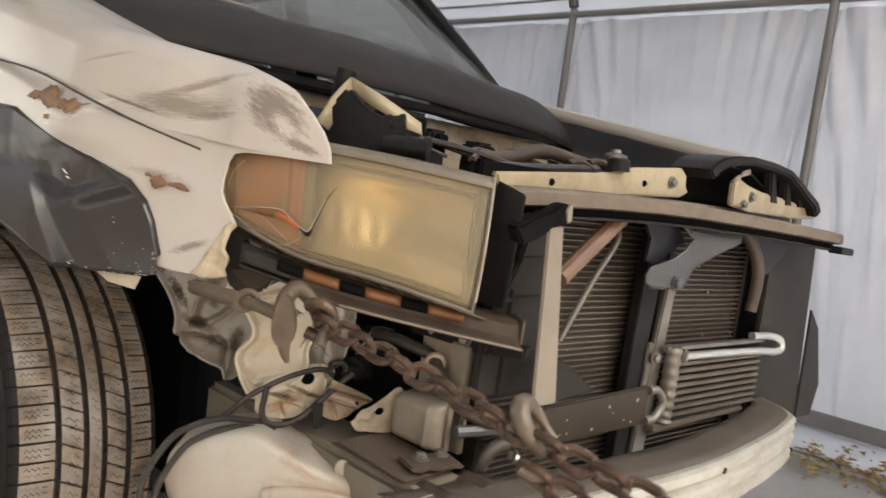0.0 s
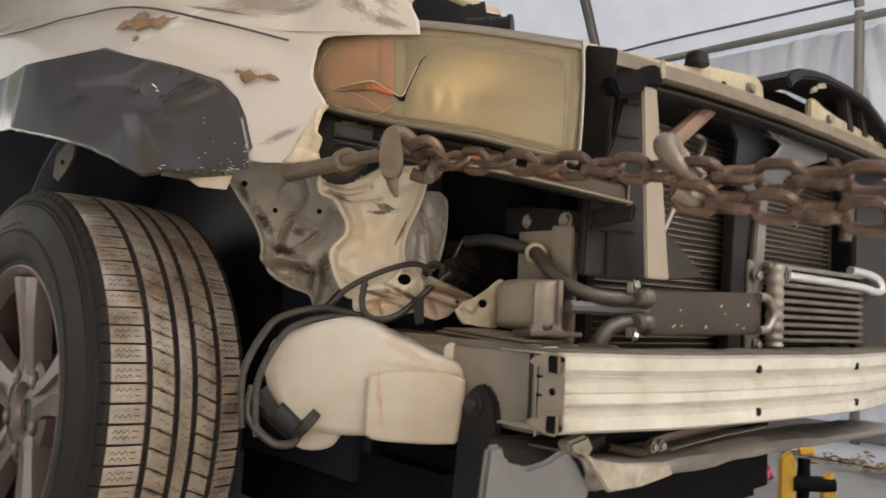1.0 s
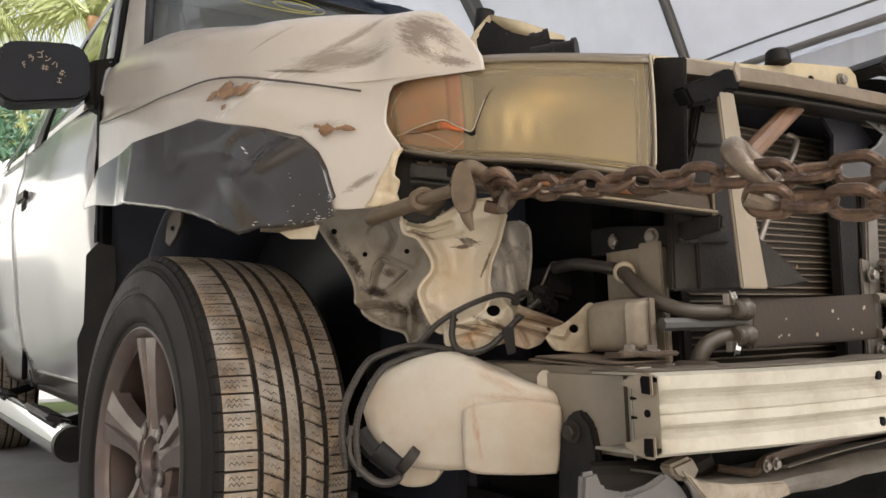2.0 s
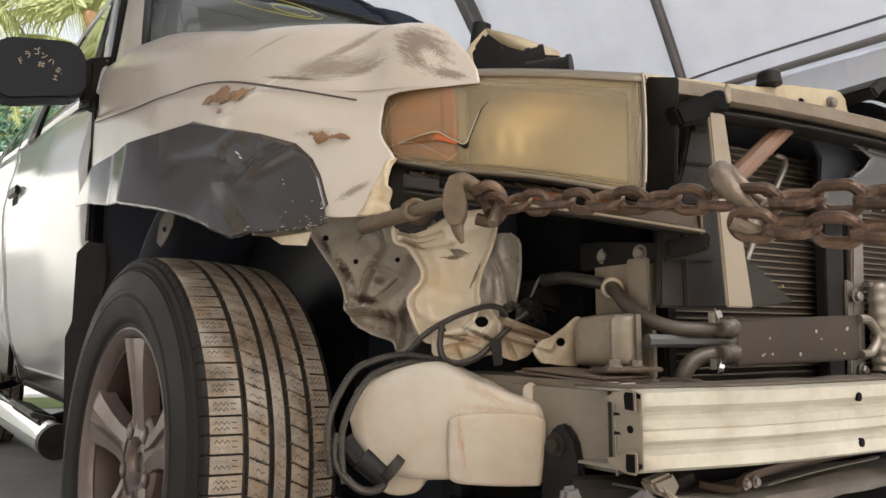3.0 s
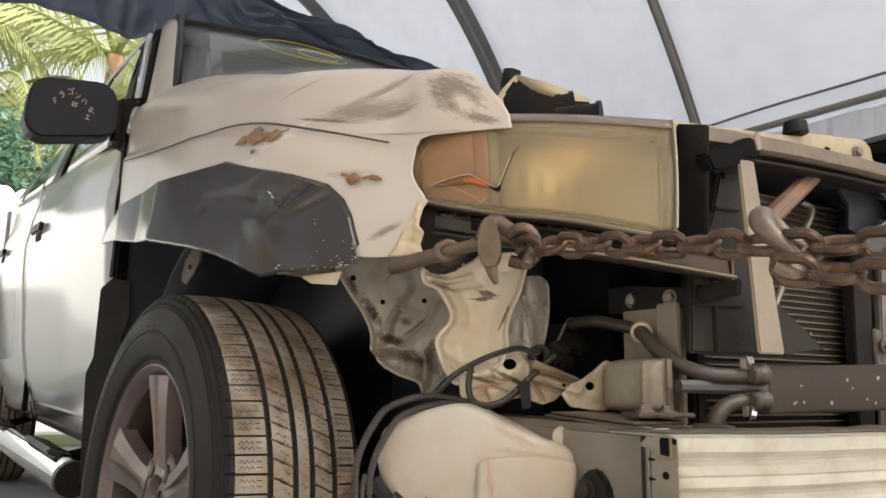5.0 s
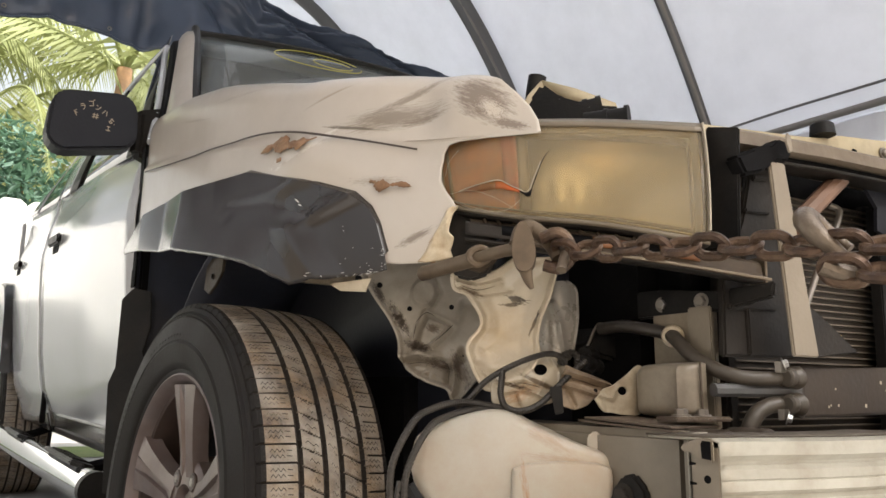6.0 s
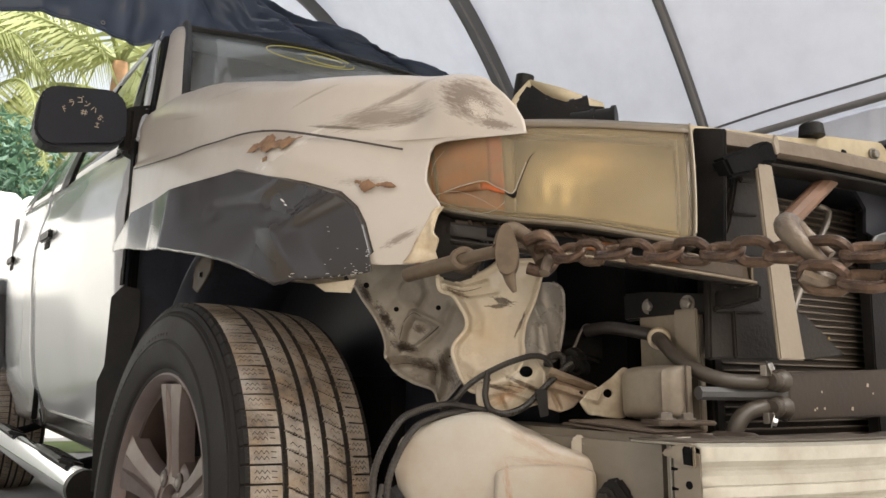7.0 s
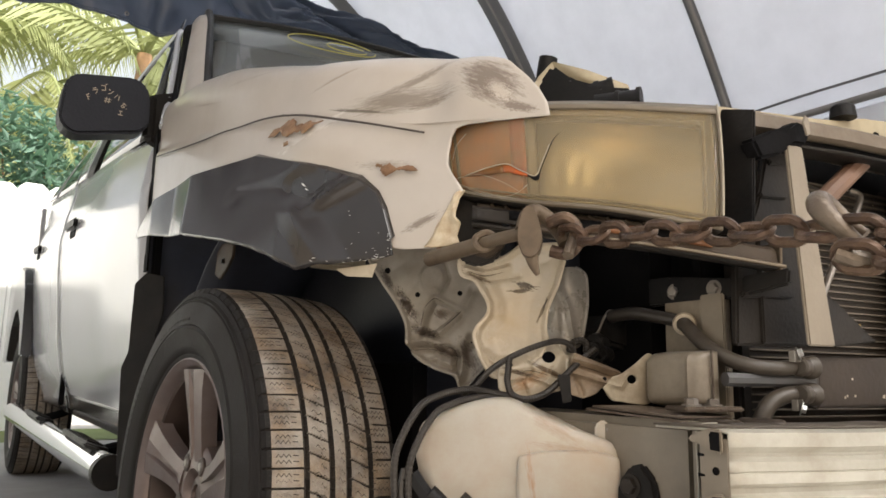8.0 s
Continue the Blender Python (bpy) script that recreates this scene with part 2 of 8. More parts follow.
scuffed(bracket_paint, (-0.672, -0.575, 0.558), (0, 14, -45), (0.045, 0.06, 0.006), (0.08, 0.05, 0.03), 0.9, (4.0, 4.0, 4.0), (0.62, 0.80), 0.5)
apron_paint = surface("dirty_apron_paint", (0.36, 0.325, 0.27), 0.28, 0, (0.28, 0.24, 0.19), 0.6, 9, 0.06, 90, (0.11, 0.076, 0.05), 0.35, 14, coat=0.3)
# Ragged darker patches that follow the apron's crumples, pocket and folds.
scuffed(apron_paint, (-0.729, -0.354, 0.668), (0, 58, -45), (0.055, 0.08, 0.014), (0.045, 0.031, 0.021), 0.9, (9.0, 9.0, 9.0), (0.66, 0.80), 0.45)
scuffed(apron_paint, (-0.754, -0.329, 0.712), (0, 60, -45), (0.034, 0.08, 0.010), (0.05, 0.035, 0.024), 0.85, (8.0, 8.0, 7.0), (0.66, 0.80), 0.45)
scuffed(apron_paint, (-0.706, -0.377, 0.622), (0, 15, -45), (0.034, 0.08, 0.012), (0.045, 0.030, 0.020), 0.9, (8.0, 8.0, 7.0), (0.62, 0.80), 0.5)
scuffed(apron_paint, (-0.690, -0.393, 0.652), (0, 25, -45), (0.018, 0.08, 0.010), (0.10, 0.068, 0.044), 0.85, (4.0, 4.0, 4.0), (0.58, 0.80), 0.5)
scuffed(apron_paint, (-0.680, -0.403, 0.592), (0, 15, -45), (0.050, 0.08, 0.014), (0.07, 0.045, 0.028), 0.85, (8.0, 8.0, 7.0), (0.64, 0.82), 0.45)
scuffed(apron_paint, (-0.655, -0.428, 0.585), (0, 65, -45), (0.045, 0.08, 0.016), (0.07, 0.046, 0.03), 0.85, (5.0, 5.0, 5.0), (0.60, 0.82), 0.5)
brown_plate = surface("rusty_brown_plate", (0.105, 0.076, 0.054), 0.45, 0.2, (0.06, 0.042, 0.03), 0.7, 12, 0.2, 120, (0.19, 0.155, 0.12), 0.4, 20)
rail_paint = surface("dusty_rail_paint", (0.225, 0.195, 0.15), 0.34, 0, (0.18, 0.15, 0.11), 0.7, 5, 0.05, 90, (0.09, 0.066, 0.044), 0.4, 6, coat=0.15)
frame_tan = surface("dusty_tan_frame_paint", (0.275, 0.235, 0.178), 0.34, 0, (0.21, 0.175, 0.13), 0.7, 7, 0.08, 90, (0.09, 0.062, 0.04), 0.55, 12, coat=0.15)
rail_yellow = surface("yellowed_ivory_paint", (0.46, 0.39, 0.255), 0.30, 0, (0.42, 0.34, 0.20), 0.6, 9, 0.08, 90, (0.16, 0.10, 0.055), 0.45, 14, coat=0.2)
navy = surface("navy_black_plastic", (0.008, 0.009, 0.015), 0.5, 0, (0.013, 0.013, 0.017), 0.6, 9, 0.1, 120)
dark_hose = surface("dark_brown_hose", (0.055, 0.038, 0.027), 0.55, 0, (0.095, 0.062, 0.042), 0.6, 14, 0.12, 160)
cooler_alu = surface("dusty_cooler_fins", (0.20, 0.172, 0.138), 0.5, 0.4, (0.12, 0.098, 0.075), 0.7, 18, 0.12, 160, (0.07, 0.05, 0.035), 0.5, 12, piece=0.1)
beam_dust = surface("dust_on_beam", (0.070, 0.055, 0.040), 0.6, 0, (0.045, 0.033, 0.023), 0.8, 9, 0.15, 110, (0.15, 0.125, 0.095), 0.45, 6)
lip_paint = surface("dirty_tan_lip", (0.17, 0.132, 0.088), 0.32, 0, (0.15, 0.112, 0.075), 0.6, 9, 0.08, 90, (0.09, 0.06, 0.038), 0.5, 14, coat=0.2)
lip_edge_paint = surface("worn_tan_edge", (0.20, 0.16, 0.11), 0.32, 0, (0.10, 0.078, 0.052), 0.6, 9, 0.05, 90, (0.12, 0.085, 0.05), 0.5, 14)
latch_steel = surface("dark_grey_latch_paint", (0.080, 0.082, 0.085), 0.36, 0.2, (0.055, 0.056, 0.058), 0.6, 9, 0.08, 120, (0.12, 0.10, 0.08), 0.35, 12)
member_grey = surface("dusty_grey_member", (0.19, 0.175, 0.155), 0.45, 0.1, (0.12, 0.105, 0.088), 0.7, 8, 0.15, 90, (0.07, 0.05, 0.038), 0.5, 11)
pocket_sheet = surface("bare_grey_sheet", (0.42, 0.39, 0.345), 0.24, 0.35, (0.30, 0.27, 0.23), 0.6, 8, 0.06, 90, (0.12, 0.09, 0.065), 0.4, 15)
retainer_dust = surface("dusty_brown_retainer", (0.052, 0.037, 0.025), 0.5, 0, (0.026, 0.018, 0.012), 0.7, 14, 0.3, 140, (0.11, 0.082, 0.055), 0.4, 20)
retainer_dust.node_tree.nodes["Principled BSDF"].inputs["Specular IOR Level"].default_value = 0.15
# Dark tone for lines that paint the shade in folded metal.
crease_shade = surface("dirt_in_creases", (0.035, 0.024, 0.016), 0.8, 0, (0.07, 0.047, 0.03), 0.7, 60, 0.0)
pale_edge = surface("pale_worn_plastic", (0.42, 0.37, 0.28), 0.4, 0, (0.33, 0.28, 0.2), 0.5, 20, 0.0)
rubber = surface("tyre_rubber", (0.0165, 0.015, 0.0145), 0.55, 0, (0.019, 0.0175, 0.0165), 0.6, 14, 0.15, 220, (0.028, 0.024, 0.020), 0.4, 8)
rubber.node_tree.nodes["Principled BSDF"].inputs["Specular IOR Level"].default_value = 0.1
tread_mat = surface("dusty_tread_rubber", (0.265, 0.190, 0.118), 0.29, 0, (0.075, 0.056, 0.041), 0.95, 26, 0.8, 300, (0.42, 0.385, 0.335), 0.80, 9.5)
groove_mat = surface("tread_groove", (0.019, 0.015, 0.012), 0.8, 0, (0.055, 0.043, 0.032), 0.6, 20, 0.2, 200)
rim_mat = surface("bronze_grey_rim", (0.165, 0.135, 0.127), 0.34, 0.35, (0.10, 0.078, 0.071), 0.6, 9, 0.06, 120, (0.125, 0.07, 0.045), 0.4, 10)
# Darker copy of the rim's bronze; the shade of its recesses is painted in.
rim_recess_mat = surface("dark_bronze_barrel", (0.045, 0.031, 0.026), 0.45, 0.3, (0.07, 0.045, 0.034), 0.6, 9, 0.06, 120)
steel = surface("dull_steel", (0.27, 0.255, 0.235), 0.42, 0.7, (0.17, 0.155, 0.135), 0.6, 14, 0.1, 160, BROWN, 0.35, 12)
alu = surface("dirty_aluminium", (0.30, 0.275, 0.24), 0.45, 0.6, (0.18, 0.155, 0.125), 0.6, 16, 0.1, 160, (0.10, 0.072, 0.05), 0.4, 14)
silver = surface("silver_tube", (0.78, 0.77, 0.74), 0.28, 0.85, (0.6, 0.58, 0.55), 0.4, 14, 0.05, 100)
chrome = surface("chrome", (0.80, 0.82, 0.84), 0.08, 1.0, (0.7, 0.72, 0.75), 0.3, 5, 0.02, 60)
rusty = surface("rusty_chain_steel", (0.050, 0.030, 0.021), 0.34, 0.5, (0.15, 0.080, 0.042), 0.6, 34, 0.35, 260, (0.20, 0.145, 0.10), 0.45, 18, piece=0.25)
worn_steel = surface("worn_steel", (0.125, 0.094, 0.064), 0.42, 0.1, (0.050, 0.034, 0.023), 0.75, 24, 0.05, 120, (0.15, 0.11, 0.075), 0.45, 14)
worn_steel.node_tree.nodes["Principled BSDF"].inputs["Specular IOR Level"].default_value = 0.2
fin_mat = surface("condenser_fins", (0.035, 0.028, 0.022), 0.6, 0.2, (0.055, 0.043, 0.033), 0.7, 12, 0.2, 260)
fin_tube = surface("condenser_tubes", (0.20, 0.165, 0.125), 0.45, 0.5, (0.15, 0.12, 0.09), 0.6, 18, 0.1, 200, piece=0.15)
cooler_brown = surface("brown_cooler_paint", (0.034, 0.024, 0.016), 0.48, 0.1, (0.050, 0.036, 0.025), 0.6, 8, 0.12, 120, (0.07, 0.05, 0.034), 0.3, 16)
hose_mat = surface("grey_hose", (0.060, 0.048, 0.036), 0.42, 0, (0.090, 0.074, 0.056), 0.6, 16, 0.12, 160, (0.03, 0.024, 0.018), 0.4, 9)
brown_hose = surface("brown_hose", (0.20, 0.115, 0.075), 0.6, 0, (0.13, 0.08, 0.055), 0.6, 16, 0.12, 160)
wire_mat = surface("corrugated_wire_sleeve", (0.022, 0.0185, 0.0155), 0.42, 0, (0.05, 0.042, 0.034), 0.6, 20, 0.1, 160)
tank_mat = surface("milky_tank_plastic", (0.43, 0.405, 0.345), 0.32, 0, (0.36, 0.305, 0.22), 0.6, 5, 0.05, 60, (0.30, 0.155, 0.07), 0.45, 4.5)
scuffed(tank_mat, (-0.710, -0.650, 0.426), (0, 82, -45), (0.060, 0.08, 0.007), (0.33, 0.16, 0.06), 0.8, (3.0, 3.0, 3.0), (0.60, 0.85), 0.5)
scuffed(tank_mat, (-0.685, -0.675, 0.465), (0, 5, -45), (0.060, 0.08, 0.008), (0.26, 0.15, 0.08), 0.6, (3.0, 3.0, 3.0), (0.60, 0.95), 0.5)
scuffed(tank_mat, (-0.690, -0.67, 0.488), (0, 30, -45), (0.060, 0.08, 0.014), (0.26, 0.15, 0.08), 0.5, (3.0, 3.0, 4.0), (0.60, 0.9), 0.5)
tank_mat.node_tree.nodes["Principled BSDF"].inputs["Subsurface Weight"].default_value = 0.25
tank_mat.node_tree.nodes["Principled BSDF"].inputs["Subsurface Radius"].default_value = (0.02, 0.015, 0.01)
lens_mat = clear("hazy_yellow_lens", (0.37, 0.325, 0.24), 0.74, 0.09, (0.97, 0.90, 0.75))
lamp_edge = surface("yellowed_lamp_edge", (0.165, 0.135, 0.095), 0.32, 0, (0.12, 0.096, 0.066), 0.6, 12, 0.08, 90)
gap_dark = surface("dark_amber_gap", (0.12, 0.045, 0.012), 0.3, 0, (0.22, 0.10, 0.02), 0.8, 60, 0.1, 120)
lamp_wall = surface("lamp_inner_wall", (0.54, 0.485, 0.36), 0.33, 0.9, (0.45, 0.40, 0.29), 0.5, 6, 0.0)
amber = surface("amber_lens", (0.42, 0.15, 0.01), 0.35, 0, (0.25, 0.12, 0.03), 0.8, 14, 0.0, 60, (0.72, 0.25, 0.005), 0.75, 12)
amber.node_tree.nodes["Principled BSDF"].inputs["Specular IOR Level"].default_value = 0.15
red_orange = surface("red_orange_lens", (0.52, 0.09, 0.012), 0.25, 0, (0.24, 0.11, 0.04), 0.85, 18, 0.0)
orange_reflector = surface("orange_reflector", (0.22, 0.088, 0.03), 0.4, 0, (0.13, 0.055, 0.022), 0.5, 14, 0.1, 60)
rust_spot = surface("bare_rusty_steel", (0.235, 0.125, 0.062), 0.55, 0.1, (0.11, 0.058, 0.03), 0.8, 55, 0.3, 200, (0.42, 0.28, 0.16), 0.5, 30)
line_mat = surface("dark_line", (0.05, 0.04, 0.035), 0.7, 0, (0.09, 0.07, 0.06), 0.5, 20, 0.0)
white_chip = surface("white_chip", (0.72, 0.70, 0.66), 0.5, 0, (0.5, 0.48, 0.45), 0.5, 60, 0.0)
yellow_chalk = surface("yellow_chalk", (0.42, 0.38, 0.07), 0.7, 0, (0.6, 0.54, 0.1), 0.5, 40, 0.0)
glass = clear("window_glass", (0.27, 0.275, 0.262), 0.62, 0.04, (0.84, 0.87, 0.86))
# Near-side panes: the dim cab behind them is put into their colour.
side_pane = surface("dark_window_glass", (0.008, 0.009, 0.010), 0.04, 0, (0.012, 0.012, 0.012), 0.4, 3, 0.0)
seat_cloth = surface("grey_seat_cloth", (0.20, 0.205, 0.21), 0.9, 0, (0.15, 0.155, 0.16), 0.5, 8, 0.3, 160)
tent_white = fabric("white_shelter_sheet", (0.76, 0.775, 0.81), 0.31, tint=(0.745, 0.77, 0.825))
tarp_blue = fabric("blue_grey_tarp", (0.072, 0.092, 0.135), 0.05, 5.0, 0.6)
tarp_blue.node_tree.nodes["Principled BSDF"].inputs["Roughness"].default_value = 0.30
sleeve_grey = fabric("grey_pole_sleeve", (0.15, 0.15, 0.155), 0.12, 5.0, 0.3)
frame_grey = surface("grey_tent_pole", (0.23, 0.22, 0.21), 0.45, 0.3, (0.17, 0.16, 0.15), 0.5, 6, 0.05, 80)
concrete = surface("grey_concrete", (0.33, 0.32, 0.31), 0.8, 0, (0.26, 0.25, 0.24), 0.7, 1.2, 0.3, 40, (0.11, 0.095, 0.078), 0.4, 0.6)
yellow_paint = surface("yellow_paint", (0.62, 0.36, 0.02), 0.4, 0, (0.5, 0.28, 0.02), 0.5, 12, 0.1, 90, (0.1, 0.07, 0.04), 0.4, 14)
pink = surface("pink_plastic", (0.55, 0.07, 0.13), 0.4, 0, (0.45, 0.06, 0.11), 0.5, 9, 0.05, 90)
stucco = surface("beige_stucco", (0.34, 0.29, 0.23), 0.85, 0, (0.28, 0.235, 0.18), 0.6, 1.5, 0.3, 60, (0.2, 0.17, 0.13), 0.3, 0.8)
fence_white = surface("white_fence", (0.82, 0.82, 0.80), 0.5, 0, (0.76, 0.76, 0.74), 0.4, 2, 0.03, 60)
leaf_green = fabric("bush_leaf", (0.075, 0.145, 0.10), 0.35, 3.0, 0.05, (0.13, 0.24, 0.15))
palm_green = fabric("palm_leaf", (0.26, 0.29, 0.13), 0.42, 2.0, 0.05, (0.44, 0.47, 0.19))
bark = surface("palm_bark", (0.38, 0.22, 0.11), 0.8, 0, (0.17, 0.12, 0.08), 0.7, 6, 0.5, 30)
lawn_green = surface("mown_grass", (0.085, 0.125, 0.03), 0.9, 0, (0.13, 0.15, 0.05), 0.7, 3.0, 0.9, 90, (0.16, 0.14, 0.07), 0.35, 0.9)
debris_mat = surface("dry_leaf_litter", (0.24, 0.13, 0.075), 0.8, 0, (0.26, 0.23, 0.05), 0.9, 5, 0.3, 60)


# ---- mesh helpers ----
def finish(bm, angle=32.0):
    bmesh.ops.recalc_face_normals(bm, faces=bm.faces[:])
    lim = radians(angle)
    for e in bm.edges:
        e.smooth = not (len(e.link_faces) == 2 and e.calc_face_angle(0) > lim)
    for f in bm.faces:
        f.smooth = True
    return bm


def part(name, bm, material, parent=None, label="", angle=32.0, thick=0.0):
    """Links a bmesh as one mesh object under a thing or a part."""
    finish(bm, angle)
    me = bpy.data.meshes.new(name)
    bm.to_mesh(me)
    bm.free()
    for m in material if isinstance(material, (list, tuple)) else [material]:
        me.materials.append(m)
    ob = new(name, me)
    if parent:
        ob.parent = parent
    if thick:
        s = ob.modifiers.new("thickness", "SOLIDIFY")
        s.thickness, s.offset = thick, -1
    if label:
        ob["label"] = label
    return ob


def again(ob, m):
    """One more object on the same mesh, at pose m, under the same parent."""
    o = bpy.data.objects.new(ob.name, ob.data)
    scene.collection.objects.link(o)
    o.parent = ob.parent
    o.matrix_basis = m
    return o


def box(bm, c, s, bevel=0.0, m=None):
    r = bmesh.ops.create_cube(bm, size=1.0)
    mat4 = Matrix.Translation(c) @ Matrix.Diagonal((*s, 1))
    bmesh.ops.transform(bm, matrix=(m @ mat4) if m else mat4, verts=r["verts"])
    if bevel:
        es = list({e for v in r["verts"] for e in v.link_edges})
        bmesh.ops.bevel(bm, geom=es, offset=bevel, segments=2, affect="EDGES", clamp_overlap=True)
    return bm


def prism(pts, m, depth, bevel=0.0):
    """A flat outline (in x, y of the pose m) given a depth along the pose's z."""
    bm = bmesh.new()
    lo = [bm.verts.new((x, y, 0)) for x, y in pts]
    f = bm.faces.new(lo)
    r = bmesh.ops.extrude_face_region(bm, geom=[f])
    bmesh.ops.translate(bm, vec=(0, 0, depth), verts=[v for v in r["geom"] if isinstance(v, bmesh.types.BMVert)])
    if bevel:
        bmesh.ops.bevel(bm, geom=bm.edges[:], offset=bevel, segments=2, affect="EDGES", clamp_overlap=True)
    bmesh.ops.triangulate(bm, faces=[f for f in bm.faces if len(f.verts) > 4])
    bmesh.ops.transform(bm, matrix=m, verts=bm.verts)
    return bm


def smooth_line(pts, steps=6):
    """A smooth line through the points."""
    P = [Vector(p) for p in pts]
    out = []
    for i in range(len(P) - 1):
        a, b, c, d = P[max(i - 1, 0)], P[i], P[i + 1], P[min(i + 2, len(P) - 1)]
        for k in range(steps):
            t = k / steps
            out.append(0.5 * ((2 * b) + (c - a) * t + (2 * a - 5 * b + 4 * c - d) * t * t + (3 * b - a - 3 * c + d) * t ** 3))
    return out + [P[-1]]


def tube(bm, line, radius, sides=10, flat=1.0, ends=True):
    """A round bar along a line; radius is a number or a function of the share of the way."""
    n = len(line)
    up = Vector((0.13, 0.21, 0.97)).normalized()
    rings = []
    for i, p in enumerate(line):
        d = (line[min(i + 1, n - 1)] - line[max(i - 1, 0)]).normalized()
        side = d.cross(up).normalized()
        up = side.cross(d).normalized()
        r = radius(i / (n - 1)) if callable(radius) else radius
        rings.append([bm.verts.new(p + side * math.cos(2 * math.pi * k / sides) * r + up * math.sin(2 * math.pi * k / sides) * r * flat) for k in range(sides)])
    for a, b in zip(rings, rings[1:]):
        for k in range(sides):
            bm.faces.new((a[k], a[(k + 1) % sides], b[(k + 1) % sides], b[k]))
    if ends:
        bm.faces.new(rings[0][::-1])
        bm.faces.new(rings[-1])
    return bm


def ribbed(r, rings, depth):
    return lambda s: r * (1 + depth * (0.5 + 0.5 * math.sin(s * rings * 2 * math.pi)))


def sheet(rows, keep=None):
    """A surface from rows of points. keep: a test on a face's middle."""
    bm = bmesh.new()
    V = [[bm.verts.new(p) for p in r] for r in rows]
    for a, b in zip(V, V[1:]):
        for i in range(len(a) - 1):
            q = (a[i], a[i + 1], b[i + 1], b[i])
            if keep is None or keep(sum((v.co for v in q), Vector()) / 4):
                bm.faces.new(q)
    for v in [v for v in bm.verts if not v.link_faces]:
        bm.verts.remove(v)
    return bm


def lathe(profile, n=48, m=None, closed=False):
    """Turns a profile of (radius, along) about the pose's z."""
    bm = bmesh.new()
    rings = [[bm.verts.new((r * math.cos(2 * math.pi * k / n), r * math.sin(2 * math.pi * k / n), h)) for k in range(n)] for r, h in profile]
    pairs = list(zip(rings, rings[1:])) + ([(rings[-1], rings[0])] if closed else [])
    for a, b in pairs:
        for k in range(n):
            bm.faces.new((a[k], a[(k + 1) % n], b[(k + 1) % n], b[k]))
    if not closed:
        for r in (rings[0][::-1], rings[-1]):
            bm.faces.new(r)
    if m:
        bmesh.ops.transform(bm, matrix=m, verts=bm.verts)
    return bm


def lerp(x, table):
    """The value at x of a broken line through (x, value) pairs."""
    return float(np.interp(x, [a for a, _ in table], [b for _, b in table]))


def facing(p, right, up):
    """A pose at p whose x and y run along right and up."""
    r = Vector(right).normalized()
    u = Vector(up)
    n = r.cross(u).normalized()
    u = n.cross(r)
    m = Matrix((r, u, n)).transposed().to_4x4()
    m.translation = p
    return m


def hexbolt(name, p, axis, r, parent, material=None):
    """A hexagon-headed bolt with its washer."""
    q = Vector(axis).to_track_quat("Z", "Y").to_matrix().to_4x4()
    bm = lathe([(r * 1.45, 0), (r * 1.45, r * 0.25)], 16)
    bm2 = lathe([(r, r * 0.2), (r, r * 0.95), (r * 0.8, r * 1.1)], 6)
    tmp = bpy.data.meshes.new("tmp")
    bm2.to_mesh(tmp)
    bm2.free()
    bm.from_mesh(tmp)
    bpy.data.meshes.remove(tmp)
    bmesh.ops.transform(bm, matrix=Matrix.Translation(p) @ q, verts=bm.verts)
    return part(name, bm, material or steel, parent)


def thing(name, label, category, place=(0, 0, 0), **more):
    return tagged(new(name), label, category, **more)


# ---- the setting: ground, shelter, garden ----
def ground_sheet():
    bm = bmesh.new()
    xs = [-400, -60, -20, -8, -4, -2, 0, 2, 4, 8, 20, 60, 400]
    V = [[bm.verts.new((x, y, 0)) for x in xs] for y in xs]
    for a, b in zip(V, V[1:]):
        for i in range(len(xs) - 1):
            bm.faces.new((a[i], a[i + 1], b[i + 1], b[i]))
    return tagged(part("ground", bm, concrete), "dusty grey concrete yard under the truck", "ground", kind="structure")


ground_sheet()

POSTS = [-3.09, -1.71, -0.33, 1.05, 2.43, 3.81, 5.19]
WALL_X, EAVE, RIDGE_X, RIDGE = 2.25, 1.95, -0.40, 3.90


def roof_z(x):
    """Height of the shelter's bowed roof across its width."""
    s = max(0.0, (WALL_X - x) / (WALL_X - RIDGE_X))
    return EAVE + (RIDGE - EAVE) * (1 - (1 - max(0.0, min(s, 2 - s))) ** 3.0)


def shelter_wall():
    rows = []
    for k in range(41):
        z = 0.002 + (EAVE - 0.002) * k / 40
        row = []
        for i in range(841):
            y = -3.2 + 8.4 * i / 840
            bay = ((y + 3.09) / 1.38) % 1.0
            pull = 0.5 + 0.5 * math.cos(2 * math.pi * bay)
            lean = (bay - 0.5) * (EAVE - z) * 0.55
            fold = 0.016 * math.sin((y + lean) * 46 + 2.2 * math.sin(y * 5.1)) * (0.12 + pull ** 2) * (0.25 + z / 2)
            fold += 0.005 * math.sin((y + lean * 0.5) * 80 + 3.0 * math.sin(y * 3.3)) * (0.25 + 0.75 * pull) * (0.35 + z / 3)
            fold += 0.014 * abs(noise.noise((y * 5 + z * 2, z * 3 - y, 8))) + 0.012 * noise.noise((y * 9, z * 1.2, 2))
            sag = 0.05 * math.sin(math.pi * bay) * math.sin(math.pi * z / 2.0)
            row.append((WALL_X + 0.085 + sag + fold + 0.02 * noise.noise((y * 2, z * 2, 3)), y, z))
        rows.append(row)
    return tagged(part("wall_east", sheet(rows), tent_white, thick=0.002), "creased white plastic sheet wall of the shelter", "wall", kind="structure")


